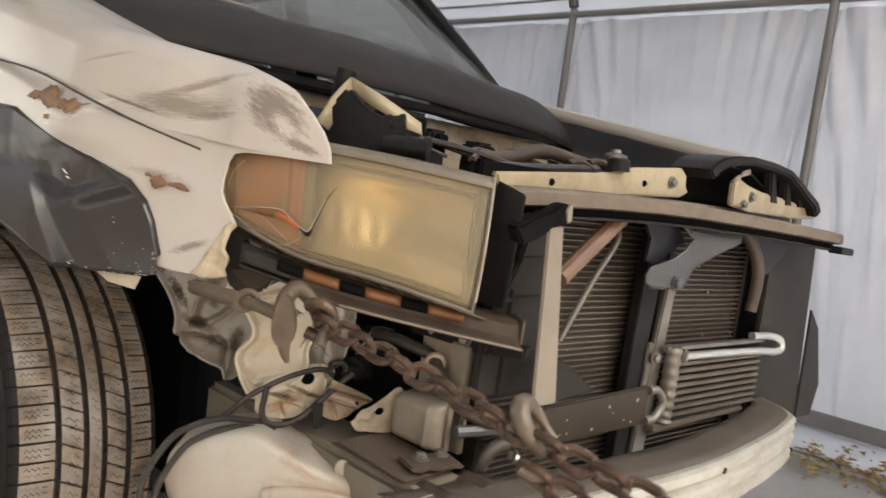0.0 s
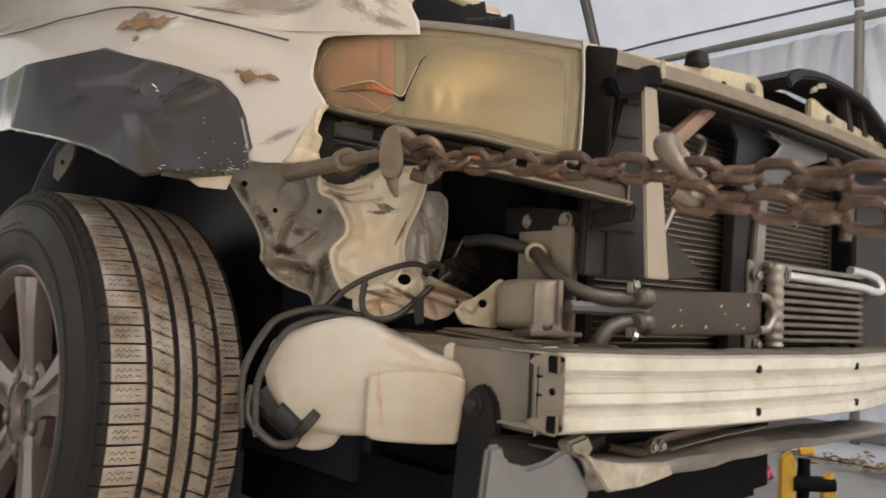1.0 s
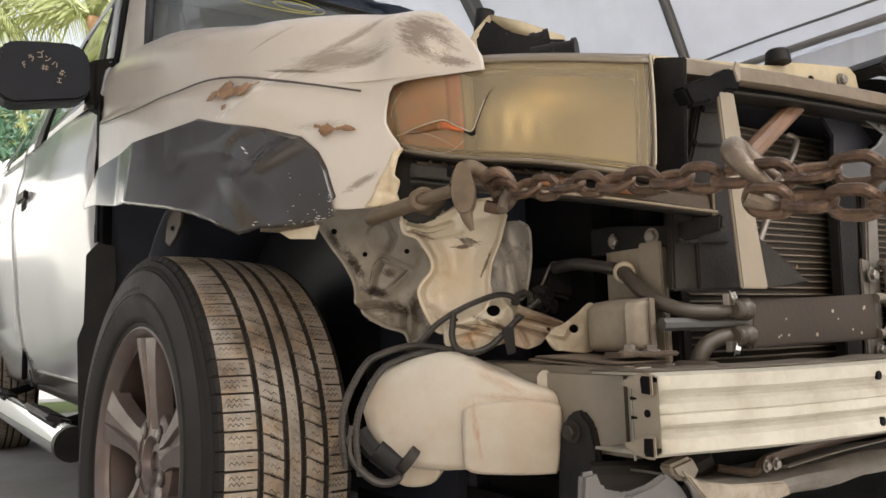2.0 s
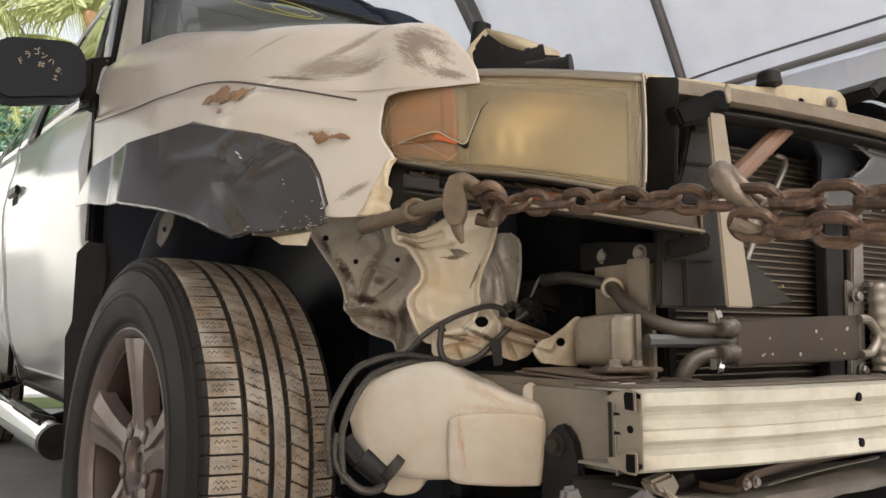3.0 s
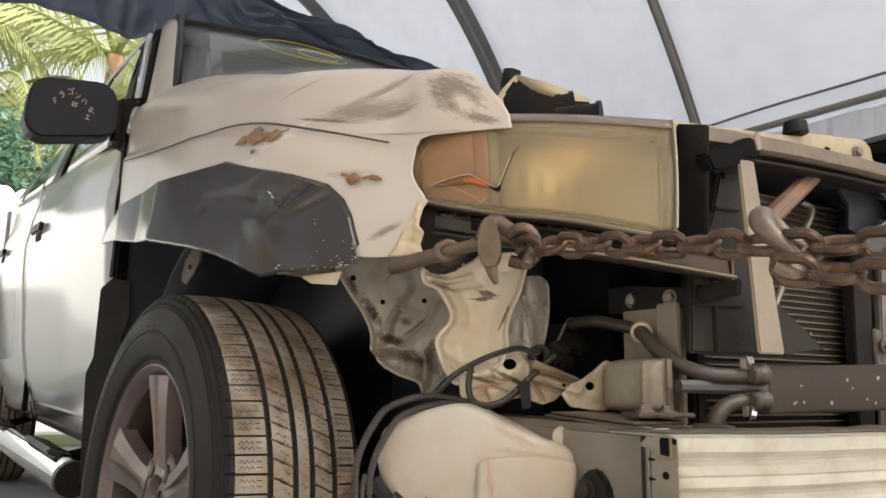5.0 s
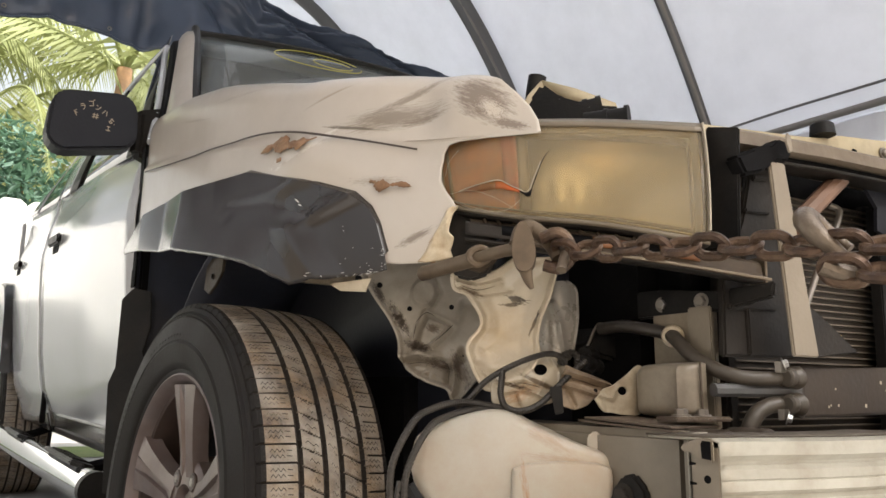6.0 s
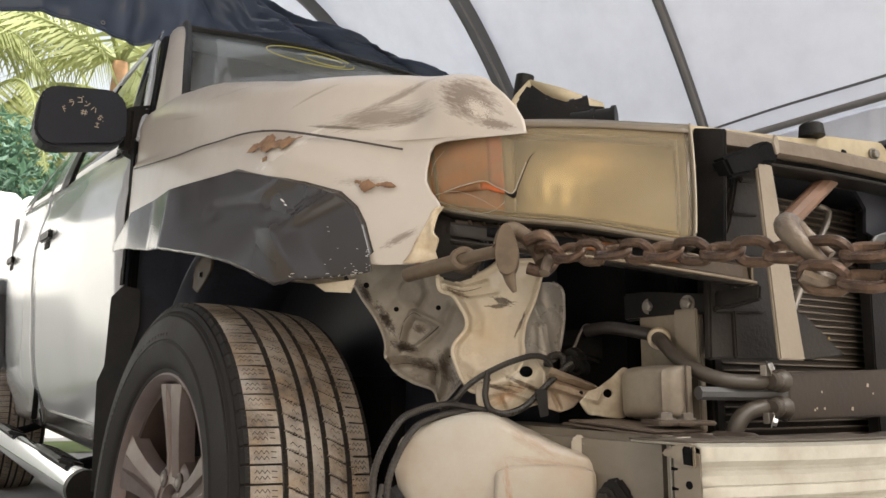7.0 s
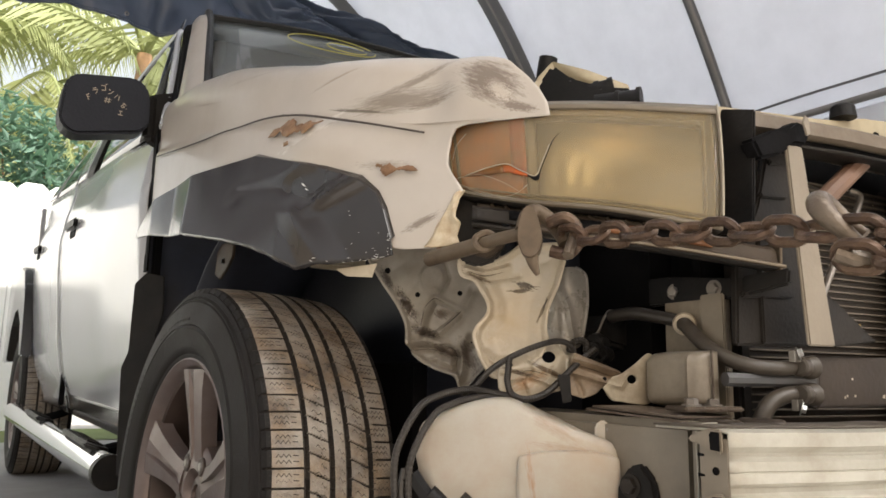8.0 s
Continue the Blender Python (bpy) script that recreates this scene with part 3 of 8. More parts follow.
def shelter_roof():
    rows = []
    for i in range(97):
        y = -3.2 + 8.4 * i / 96
        bay = ((y + 3.09) / 1.38) % 1.0
        row = []
        for k in range(41):
            x = WALL_X + 0.20 - (WALL_X - RIDGE_X + 0.20) * 2 * k / 40
            row.append((x, y, roof_z(x) + (0.03 if 1 < k < 39 else -0.05) + 0.05 * math.sin(math.pi * bay) * min(1, k / 4, (40 - k) / 4) + 0.012 * noise.noise((x * 3, y * 3, 7))))
        rows.append(row)
    return tagged(part("ceiling", sheet(rows), tent_white, thick=0.002), "white translucent sheet roof of the shelter", "roof", kind="structure")


def shelter_back():
    rows = []
    for k in range(17):
        row = []
        for i in range(41):
            x = 0.35 + (WALL_X - 0.35) * i / 40
            z = (roof_z(x) + 0.02) * k / 16
            row.append((x, 5.12 + 0.03 * math.sin(x * 19 + z) + 0.03 * noise.noise((x, z, 4)), z))
        rows.append(row)
    return tagged(part("wall_north", sheet(rows), tent_white, thick=0.002), "white plastic sheet end wall of the shelter", "wall", kind="structure")


def shelter_skirt():
    """The slack lower end of the wall sheet, lying on the ground."""
    rows = []
    for k in range(9):
        row = []
        for i in range(121):
            y = -3.2 + 8.4 * i / 120
            x = WALL_X + 0.08 - (0.45 + 0.05 * noise.noise((y * 2, 0, 5))) * k / 8
            row.append((x, y, 0.006 + (0.018 + 0.016 * noise.noise((x * 9, y * 5, 2))) * (k < 8)))
        rows.append(row)
    return tagged(part("wall_skirt", sheet(rows), tent_white, thick=0.002), "white sheet skirt of the shelter lying on the ground", "sheet", kind="structure")


shelter_wall()
shelter_skirt()
shelter_roof()
shelter_back()


def shelter_frame():
    f = thing("shelter_frame", "grey steel pole frame of the shelter", "tent frame")
    for y in POSTS:
        bm = bmesh.new()
        tube(bm, [Vector((WALL_X - 0.01, y, z)) for z in (0.0, 0.7, 1.4, EAVE)], 0.021, 12)
        part("post", bm, frame_grey, f)
        bm = bmesh.new()
        tube(bm, [Vector((x, y, roof_z(x) - 0.0)) for x in np.linspace(WALL_X - 0.01, 2 * RIDGE_X - WALL_X + 0.01, 36)], 0.021, 12)
        part("roof_bow", bm, frame_grey, f)
        if y > 0.5:
            half = 0.032 if y < 2 else 0.085
            rows = [[(x, y + dy, roof_z(x) - 0.026 + 0.01 * abs(dy) / half) for x in np.linspace(WALL_X - 0.012, 0.0, 40)] for dy in (-half, -half * 0.5, 0.0, half * 0.5, half)]
            part("bow_sleeve", sheet(rows), sleeve_grey, f, "dark grey fabric sleeve over the bow", thick=0.003)
        bm = bmesh.new()
        tube(bm, [Vector((2 * RIDGE_X - WALL_X + 0.01, y, z)) for z in (0.0, 0.7, 1.4, EAVE)], 0.021, 12)
        part("post", bm, frame_grey, f)
    for x, z in ((WALL_X - 0.012, EAVE - 0.03), (RIDGE_X, RIDGE - 0.03), (2 * RIDGE_X - WALL_X + 0.012, EAVE - 0.03)):
        bm = bmesh.new()
        tube(bm, [Vector((x, y, z)) for y in np.linspace(-3.12, 5.2, 12)], 0.019, 12)
        part("rail", bm, frame_grey, f)
    rows = [[(WALL_X - 0.025 + 0.004 * math.sin(y * 7), y, EAVE + 0.055 + dz + 0.006 * math.sin(y * 3.1)) for y in np.linspace(-3.1, 5.2, 90)] for dz in (0.0, 0.014)]
    part("roof_seam", sheet(rows), sleeve_grey, f, "sewn grey seam along the eave", thick=0.002)
    bm = bmesh.new()
    box(bm, (WALL_X - 0.02, 1.0, 0.075), (0.03, 8.3, 0.07), 0.006)
    part("base_rail", bm, frame_grey, f)


shelter_frame()


def tarp_point(x, s):
    """A point of the hung tarp: x across, s from its lower edge to the roof."""
    low = 2.475 + 0.03 * math.sin(x * 1.7) + max(0, x + 0.5) * 0.15
    high = min(roof_z(x) - 0.06, 2.835 - 0.10 * x + max(0.0, 0.10 - x) * 2.5)
    low = min(low, high - 0.05)
    z = low + (high - low) * s
    fold = 0.07 * math.sin(x * 9 + s * 5 + 2 * noise.noise((x * 1.5, s * 2, 1))) * (1 - s * 0.6) + 0.06 * noise.noise((x * 4, s * 5, 9))
    fold += 0.05 * abs(noise.noise((x * 7, s * 8 + x * 3, 5))) + 0.02 * abs(noise.noise((x * 16, s * 14, 2)))
    return (x, 2.75 - 0.2 * s + fold, z)


def tarp():
    t = thing("blue_tarp", "crumpled dark blue-grey tarp hung over the truck", "tarp")
    part("cloth", sheet([[tarp_point(-2.9 + 4.42 * i / 180, k / 60) for i in range(181)] for k in range(61)]), tarp_blue, t, thick=0.003, angle=70)
    bm = bmesh.new()
    tube(bm, [Vector(tarp_point(-2.9 + 4.42 * i / 180, 0.0)) for i in range(181)], 0.008, 6)
    part("hem", bm, tarp_blue, t)
    for i in range(9):
        q = Matrix.Translation(Vector(tarp_point(-2.7 + 0.5 * i, 0.03)) + Vector((0, -0.01, 0))) @ Matrix.Rotation(radians(90), 4, "X")
        part("eyelet", lathe([(0.012, -0.003), (0.012, 0.003), (0.007, 0.003), (0.007, -0.003)], 16, q, True), steel, t)


tarp()


def fence():
    f = thing("garden_fence", "sunlit white vinyl fence with scalloped top", "fence")
    for i in range(26):
        x = -7.0 + i * 0.26
        top = 2.29 + 0.03 * abs(math.sin(i * 1.1))
        bm = prism([(-0.128, 0), (0.128, 0), (0.128, top - 0.05), (0.07, top), (-0.07, top), (-0.128, top - 0.05)], facing((x, 6.6, 0.0), (1, 0, 0), (0, 0, 1)), 0.03, 0.006)
        part("board", bm, fence_white, f)
    for z in (0.35, 1.7):
        bm = bmesh.new()
        box(bm, (-3.7, 6.66, z), (6.9, 0.05, 0.1), 0.008)
        part("rail", bm, fence_white, f)


fence()


def leafy(name, label, centre, size, n, length, material, seed):
    """A bush: a few stems and many separate leaves with gaps."""
    rnd = random.Random(seed)
    t = thing(name, label, "bush", group="bushes behind the fence")
    bm = bmesh.new()
    for k in range(7):
        a = rnd.uniform(0, 6.28)
        tip = Vector(centre) + Vector((math.cos(a) * size[0] * 0.6, math.sin(a) * size[1] * 0.6, size[2] * rnd.uniform(0.1, 0.8)))
        base = Vector((centre[0] + rnd.uniform(-0.3, 0.3), centre[1] + rnd.uniform(-0.2, 0.2), 0))
        tube(bm, smooth_line([base, (base + tip) / 2 + Vector((0.1, 0.1, 0.2)), tip], 5), lambda s: 0.03 * (1 - 0.75 * s), 6)
    part("stem", bm, bark, t)
    vs, fs = [], []
    for k in range(n):
        while True:
            p = Vector((rnd.uniform(-1, 1), rnd.uniform(-1, 1), rnd.uniform(-1, 1)))
            if 0.25 < p.length < 1 and noise.noise(p * 2.6 + Vector((seed, 0, 0))) > -0.22:
                break
        c = Vector(centre) + Vector((p.x * size[0], p.y * size[1], p.z * size[2]))
        d = Vector((rnd.uniform(-1, 1), rnd.uniform(-1, 0.4), rnd.uniform(-1.1, 0.5))).normalized()
        s = d.cross(Vector((rnd.uniform(-1, 1), rnd.uniform(-1, 1), 1))).normalized()
        u = d.cross(s)
        L = length * rnd.uniform(0.6, 1.2)
        i = len(vs)
        vs += [c, c + d * L * 0.45 + s * L * 0.16 + u * L * 0.05, c + d * L, c + d * L * 0.45 - s * L * 0.16 + u * L * 0.05]
        fs += [(i, i + 1, i + 2), (i, i + 2, i + 3)]
    me = bpy.data.meshes.new("foliage")
    me.from_pydata([tuple(v) for v in vs], [], fs)
    me.materials.append(material)
    ob = new("foliage", me)
    ob.parent = t
    tagged(ob, kind="stuff")
    return t


def palm(base, height, seed, fronds=15, length=2.6):
    rnd = random.Random(seed)
    t = thing("palm_tree", "tall palm with yellow-green arching fronds", "palm", group="palms behind the fence")
    top = Vector(base) + Vector((0.15, 0.1, height))
    bm = bmesh.new()
    tube(bm, smooth_line([base, (Vector(base) + top) / 2 + Vector((0.05, 0, 0)), top], 14), lambda s: 0.15 - 0.05 * s + 0.008 * math.sin(s * 120), 12)
    part("trunk", bm, bark, t)
    for k in range(fronds):
        a = k * 2.4 + rnd.uniform(-0.3, 0.3)
        rise = rnd.uniform(0.25, 0.95)
        d = Vector((math.cos(a), math.sin(a), 0))
        L = length * rnd.uniform(0.8, 1.15)
        line = smooth_line([top, top + d * L * 0.35 + Vector((0, 0, L * 0.45 * rise)), top + d * L * 0.75 + Vector((0, 0, L * 0.35 * rise)), top + d * L + Vector((0, 0, -L * (0.35 - 0.2 * rise)))], 10)
        bm = bmesh.new()
        tube(bm, line, lambda s: 0.036 * (1 - 0.85 * s) + 0.003, 6)
        n = len(line)
        for i in range(3, n):
            p = line[i]
            along = (line[min(i + 1, n - 1)] - line[i - 1]).normalized()
            side = along.cross(Vector((0, 0, 1))).normalized()
            for sg in (-1, 1):
                for q in (0.0, 0.5):
                    pp = p + (line[min(i + 1, n - 1)] - p) * q
                    out = (side * sg * 0.9 + along * 0.7 + Vector((0, 0, -0.75 - rnd.uniform(0, 0.6)))).normalized()
                    l = L * 0.30 * math.sin(math.pi * min(0.95, 0.12 + i / n)) * rnd.uniform(0.85, 1.1)
                    w = along * 0.018
                    v = [bm.verts.new(x) for x in (pp - w, pp + w, pp + out * l * 0.6 + w * 0.8 + Vector((0, 0, 0.02)), pp + out * l)]
                    bm.faces.new(v)
        part("frond", bm, palm_green, t)
    return t


leafy("garden_bush", "low blue-green shrub behind the fence", (-1.0, 7.7, 2.55), (0.95, 0.6, 1.0), 3600, 0.17, leaf_green, 14)
palm((-1.4, 10.0, 0), 3.6, 5, 8, 3.2)
palm((0.2, 12.5, 0), 3.6, 11, 16, 3.0)
palm((-2.4, 9.6, 0), 4.6, 23, 16, 2.8)
palm((0.45, 9.0, 0), 4.9, 31, 12, 3.0)


# unseen plain walls added against blue sky reflections; they close the yard to the side of and behind the shelter's
# open front
def yard_walls():
    bm = bmesh.new()
    box(bm, (-1.5, -9.0, 1.9), (22.0, 0.2, 3.8), 0.01)
    tagged(part("wall_south", bm, stucco), "unseen beige wall added across the yard to block low sky", "wall", kind="structure")
    bm = bmesh.new()
    box(bm, (-9.0, -1.2, 1.1), (0.15, 15.6, 2.2), 0.01)
    tagged(part("wall_west", bm, stucco), "unseen beige wall added beside the yard to block low sky", "wall", kind="structure")
    rows = [[(x, y, 0.006 + 0.006 * noise.noise((x * 2, y * 2, 1))) for x in np.linspace(-8.9, 2.2, 60)] for y in np.linspace(5.3, 6.58, 10)]
    tagged(part("lawn", sheet(rows), lawn_green), "sunlit green lawn along the foot of the fence", "lawn", kind="structure")


yard_walls()


# ---- the truck ----
truck = thing("pickup_truck", "white pickup truck with its crashed front corner stripped", "truck")
FRONT = (1.0, -0.1, 0.0)
ASKEW = (0.7, -0.7, 0.0)
UP = (0.0, 0.0, 1.0)


def front(y0):
    """A pose whose x and y lie in the (slightly skewed) plane of the truck's nose."""
    return facing((0, y0, 0), FRONT, UP)


def plate(name, pts, y0, depth, material, label="", parent=None, bevel=0.002, pose_of=None):
    return part(name, prism(pts, pose_of or front(y0), depth, bevel), material, parent or truck, label)


def bar_between(name, pts, r, material, parent=None, label="", sides=10, flat=1.0, steps=6):
    bm = bmesh.new()
    tube(bm, smooth_line(pts, steps), r, sides, flat)
    return part(name, bm, material, parent or truck, label)


# plan line of the fender's side: x for each y
SIDE = [(-0.75, -0.66), (-0.70, -0.692), (-0.68, -0.706), (-0.63, -0.735), (-0.567, -0.79), (-0.5, -0.825), (-0.42, -0.87), (-0.34, -0.908), (-0.2, -0.93), (0, -0.948), (0.8, -0.955)]
grid = np.linspace(-0.78, 0.83, 323)
eased = np.convolve(np.interp(np.linspace(-0.855, 0.905, 353), [a for a, _ in SIDE], [b for _, b in SIDE]), np.hanning(33)[1:-1] / np.hanning(33).sum(), "valid")
SIDE = [(float(a), float(b)) for a, b in zip(grid, eased)]
RISE = [(-0.7, 0.0), (-0.55, 0.01), (-0.3, 0.05), (0.0, 0.115), (0.3, 0.17), (0.53, 0.20)]
CROWN = [(-0.62, 0.026), (-0.5, 0.034), (-0.3, 0.038), (-0.1, 0.056), (0.1, 0.074), (0.3, 0.082), (0.53, 0.08)]
NOSE = [(0.712, -0.497), (0.717, -0.530), (0.719, -0.556), (0.727, -0.575), (0.736, -0.572), (0.753, -0.577), (0.763, -0.571), (0.778, -0.573), (0.791, -0.576), (0.799, -0.582), (0.812, -0.576), (0.825, -0.568), (0.841, -0.560), (0.86, -0.558), (0.882, -0.561), (0.895, -0.569), (0.900, -0.585), (0.9025, -0.62), (0.9035, -0.66), (0.905, -0.684), (0.925, -0.681), (0.945, -0.672), (0.965, -0.658), (0.985, -0.640)]


def bump(y, w, cy, cw, sy, sw):
    return math.exp(-((y - cy) / sy) ** 2 - ((w - cw) / sw) ** 2)


def fender_point(y, w, roll=0.0, inward=0.0):
    """A point of the fender: y along, w the height less the rise, roll the turn over its top edge."""
    x = lerp(y, SIDE)
    x -= 0.012 * bump(y, w, -0.60, 0.955, 0.05, 0.035)
    x += 0.014 * bump(y, w, -0.53, 0.955, 0.035, 0.05)
    x -= 0.008 * bump(y, w, -0.45, 0.95, 0.06, 0.04)
    x += 0.010 * bump(y, w, -0.52, 0.87, 0.05, 0.03)
    x -= 0.010 * bump(y, w, -0.36, 0.87, 0.08, 0.03)
    x += 0.006 * noise.noise((y * 6, w * 6, 2.0)) * max(0, min(1, (0.2 - y) * 2))
    x += 0.004 * math.tanh((w - 0.905) / 0.006) * max(0.0, min(1.0, (y + 0.56) / 0.12))
    r = 0.055
    return Vector((x + r * (1 - math.cos(roll)) + inward, y, w + lerp(y, RISE) + lerp(y, CROWN) * math.sin(roll) - inward * 0.05))


def fender():
    ws = list(np.linspace(0.713, 0.985, 100))
    rows = []

    def row(w, roll, inward):
        yf = lerp(w, NOSE) if roll == 0 else -0.640 + 0.10 * (1 - math.cos(roll)) + 0.012 * roll + inward * 1.1
        return [fender_point(yf + (0.53 - yf) * (i / 90) ** 1.25, w, roll, inward) for i in range(91)]
    for w in ws:
        rows.append(row(w, 0.0, 0.0))
    for k in range(1, 8):
        rows.append(row(0.985, 1.4 * k / 7, 0.0))
    for k in range(1, 5):
        rows.append(row(0.985, 1.4, 0.025 * k))
    f = part("fender", sheet(rows, lambda c: c.z - lerp(c.y, RISE) > 0.80 - 0.09 * max(0.0, min(1.0, (c.y - 0.2) / 0.2)) or c.y < -0.42), fender_paint, truck, "dented white fender with scuffs and rust", thick=0.0025)
    return f


fender_ob = fender()


# wheel arch trim, from the nose to the rear: (y, height, stand-off) of its upper and lower edge
FLARE_TOP = [(-0.491, 0.745, 0.011), (-0.478, 0.790, 0.011), (-0.465, 0.816, 0.011), (-0.438, 0.843, 0.011), (-0.390, 0.861, 0.012), (-0.343, 0.879, 0.012), (-0.26, 0.904, 0.012), (-0.182, 0.926, 0.012), (-0.07, 0.930, 0.024), (0.041, 0.931, 0.046), (0.18, 0.938, 0.036), (0.323, 0.936, 0.045), (0.477, 0.879, 0.045)]
FLARE_LOW = [(-0.495, 0.722, 0.011), (-0.475, 0.718, 0.012), (-0.454, 0.716, 0.013), (-0.420, 0.7145, 0.015), (-0.397, 0.713, 0.018), (-0.348, 0.708, 0.026), (-0.310, 0.727, 0.034), (-0.243, 0.752, 0.040), (-0.16, 0.773, 0.048), (0.019, 0.808, 0.066), (0.174, 0.828, 0.044), (0.32, 0.852, 0.052), (0.475, 0.868, 0.045)]


def ridge(y, z, y0, lean, width, height):
    """A soft-sided crease that leans across the trim."""
    d = abs(y - y0 - lean * (z - 0.82)) / width
    return height * max(0.0, 1 - d)


def flare_point(q, s):
    """q along the wheel arch trim from the nose, s from its lower to its upper edge."""
    q *= len(FLARE_TOP) - 1
    j = min(int(q), len(FLARE_TOP) - 2)
    u = q - j
    ty, tz, to = [FLARE_TOP[j][c] + (FLARE_TOP[j + 1][c] - FLARE_TOP[j][c]) * u for c in (0, 1, 2)]
    ly, lz, lo = [FLARE_LOW[j][c] + (FLARE_LOW[j + 1][c] - FLARE_LOW[j][c]) * u for c in (0, 1, 2)]
    y, z, out = ly + (ty - ly) * s, lz + (tz - lz) * s, lo + (to - lo) * s
    # a punched-in dent with folds that run from it
    d = math.hypot((y + 0.338) / 0.036, (z - 0.842) / 0.022)
    out -= 0.016 * math.exp(-d * d)
    out += ridge(y, z, -0.318, 0.75, 0.042, 0.008) * smooth_fade(0.838 - z)
    out -= 0.004 * max(0.0, 1 - abs(z - 0.846 - 0.06 * (y + 0.338)) / 0.026) * smooth_fade(y + 0.345) * smooth_fade(-0.12 - y)
    out -= 0.007 * max(0.0, 1 - abs(z - 0.842 + 0.75 * (y + 0.338)) / 0.016) * smooth_fade(-0.335 - y)
    out += 0.007 * max(0.0, 1 - abs(z - 0.826 + 0.42 * (y + 0.40)) / 0.020) * smooth_fade(-0.345 - y)
    out += 0.003 * noise.noise((y * 5 + 1.3, z * 5, 5.1))
    out = max(out, 0.008)
    return Vector((lerp(y, SIDE) - out, y, z + (0.0025 * noise.noise((y * 40, 0, 0)) if s == 0 else 0)))


def smooth_fade(d):
    return max(0.0, min(1.0, d / 0.03))


def flare():
    rows = [[flare_point(i / 144, k / 22) for i in range(145)] for k in range(23)]
    top = rows[-1]
    rows.append([Vector((lerp(p.y, SIDE) - 0.004, p.y, p.z + 0.006)) for p in top])
    return part("wheel_arch_flare", sheet(rows), film, truck, "creased dark grey wheel arch trim", angle=24, thick=0.002)


def strip_on_fender(name, pts, half, material, out=0.0035):
    """A thin mark lying on the fender along (y, height) points; half: its half width along the way."""
    rows = [[], [], []]
    L = smooth_line([(y, z, 0) for y, z in pts], 8)
    n = len(L)
    for i, p in enumerate(L):
        d = (L[min(i + 1, n - 1)] - L[max(i - 1, 0)]).normalized()
        h = half(i / (n - 1)) if callable(half) else half
        for r, s in zip(rows, (-1, 0, 1)):
            y, z = p.x - d.y * h * s, p.y + d.x * h * s
            q = fender_point(y, z - lerp(y, RISE))
            r.append(q + Vector((-0.8, -0.6, 0)) * out)
    return part(name, sheet(rows), material, fender_ob, thick=0.001)


strip_on_fender("crease_line", [(0.50, 1.085), (0.09, 1.023), (-0.167, 0.996), (-0.285, 0.975), (-0.39, 0.945), (-0.522, 0.903)], 0.0015, line_mat, 0.0075)
strip_on_fender("crease_line", [(-0.25, 0.984), (-0.33, 0.962), (-0.42, 0.934)], lambda s: 0.0011 * (1 - s) + 0.0002, line_mat, 0.0075)
strip_on_fender("rust_patch", [(-0.225, 0.948), (-0.245, 0.951), (-0.262, 0.953), (-0.280, 0.954), (-0.300, 0.945), (-0.325, 0.942), (-0.345, 0.941), (-0.366, 0.947)], lambda s: 0.0005 + 0.017 * max(0.0, math.sin(math.pi * s)) ** 1.2 * (0.70 + 0.35 * math.sin(17 * s) + 0.45 * noise.noise((s * 23, 0.5, 1))), rust_spot, 0.0075)
strip_on_fender("rust_patch", [(-0.285, 0.921), (-0.292, 0.921), (-0.299, 0.921)], 0.0035, rust_spot, 0.0085)
strip_on_fender("rust_patch", [(-0.459, 0.860), (-0.466, 0.858), (-0.474, 0.852), (-0.487, 0.850), (-0.504, 0.850), (-0.522, 0.844)], lambda s: 0.0004 + 0.0085 * abs(math.sin(math.pi * min(1.0, s * 1.02))) ** 0.7 * (0.62 + 0.4 * math.sin(13 * s + 2.2) + 0.5 * noise.noise((s * 21, 0.2, 4))), rust_spot, 0.0085)


def torn_lip():
    """The turned-out torn edge below the lamp, with the pale inside of the sheet showing."""
    inner = [(0.719, -0.532), (0.731, -0.541), (0.752, -0.550), (0.769, -0.559), (0.797, -0.571), (0.803, -0.579)]
    rows = []
    for k in range(9):
        s = k / 8
        row = []
        for i in range(29):
            w = 0.7185 + (0.8005 - 0.7185) * i / 28
            y = lerp(w, inner) * (1 - s) + (lerp(w, NOSE) - 0.002) * s
            out = 0.003 + 0.005 * s + 0.004 * math.sin(s * 5 + w * 120) * s + 0.003 * noise.noise((w * 90, s * 3, 2))
            row.append(fender_point(y, w) + Vector((-0.7, -0.7, 0)) * out)
        rows.append(row)
    part("torn_lip", sheet(rows), torn_mat, fender_ob, "torn edge with bare rusty metal", thick=0.0015)
    clip = prism([(0.0, 0.0), (0.075, 0.004), (0.066, -0.016), (0.02, -0.012)], facing((-0.878, -0.392, 0.709), (0.45, -0.89, 0), UP), 0.002)
    part("trim_clip", clip, ivory, fender_ob)


torn_mat = surface("torn_bare_metal", (0.62, 0.54, 0.39), 0.4, 0.0, (0.46, 0.34, 0.19), 0.6, 26, 0.15, 120, (0.22, 0.10, 0.04), 0.45, 34)
torn_lip()


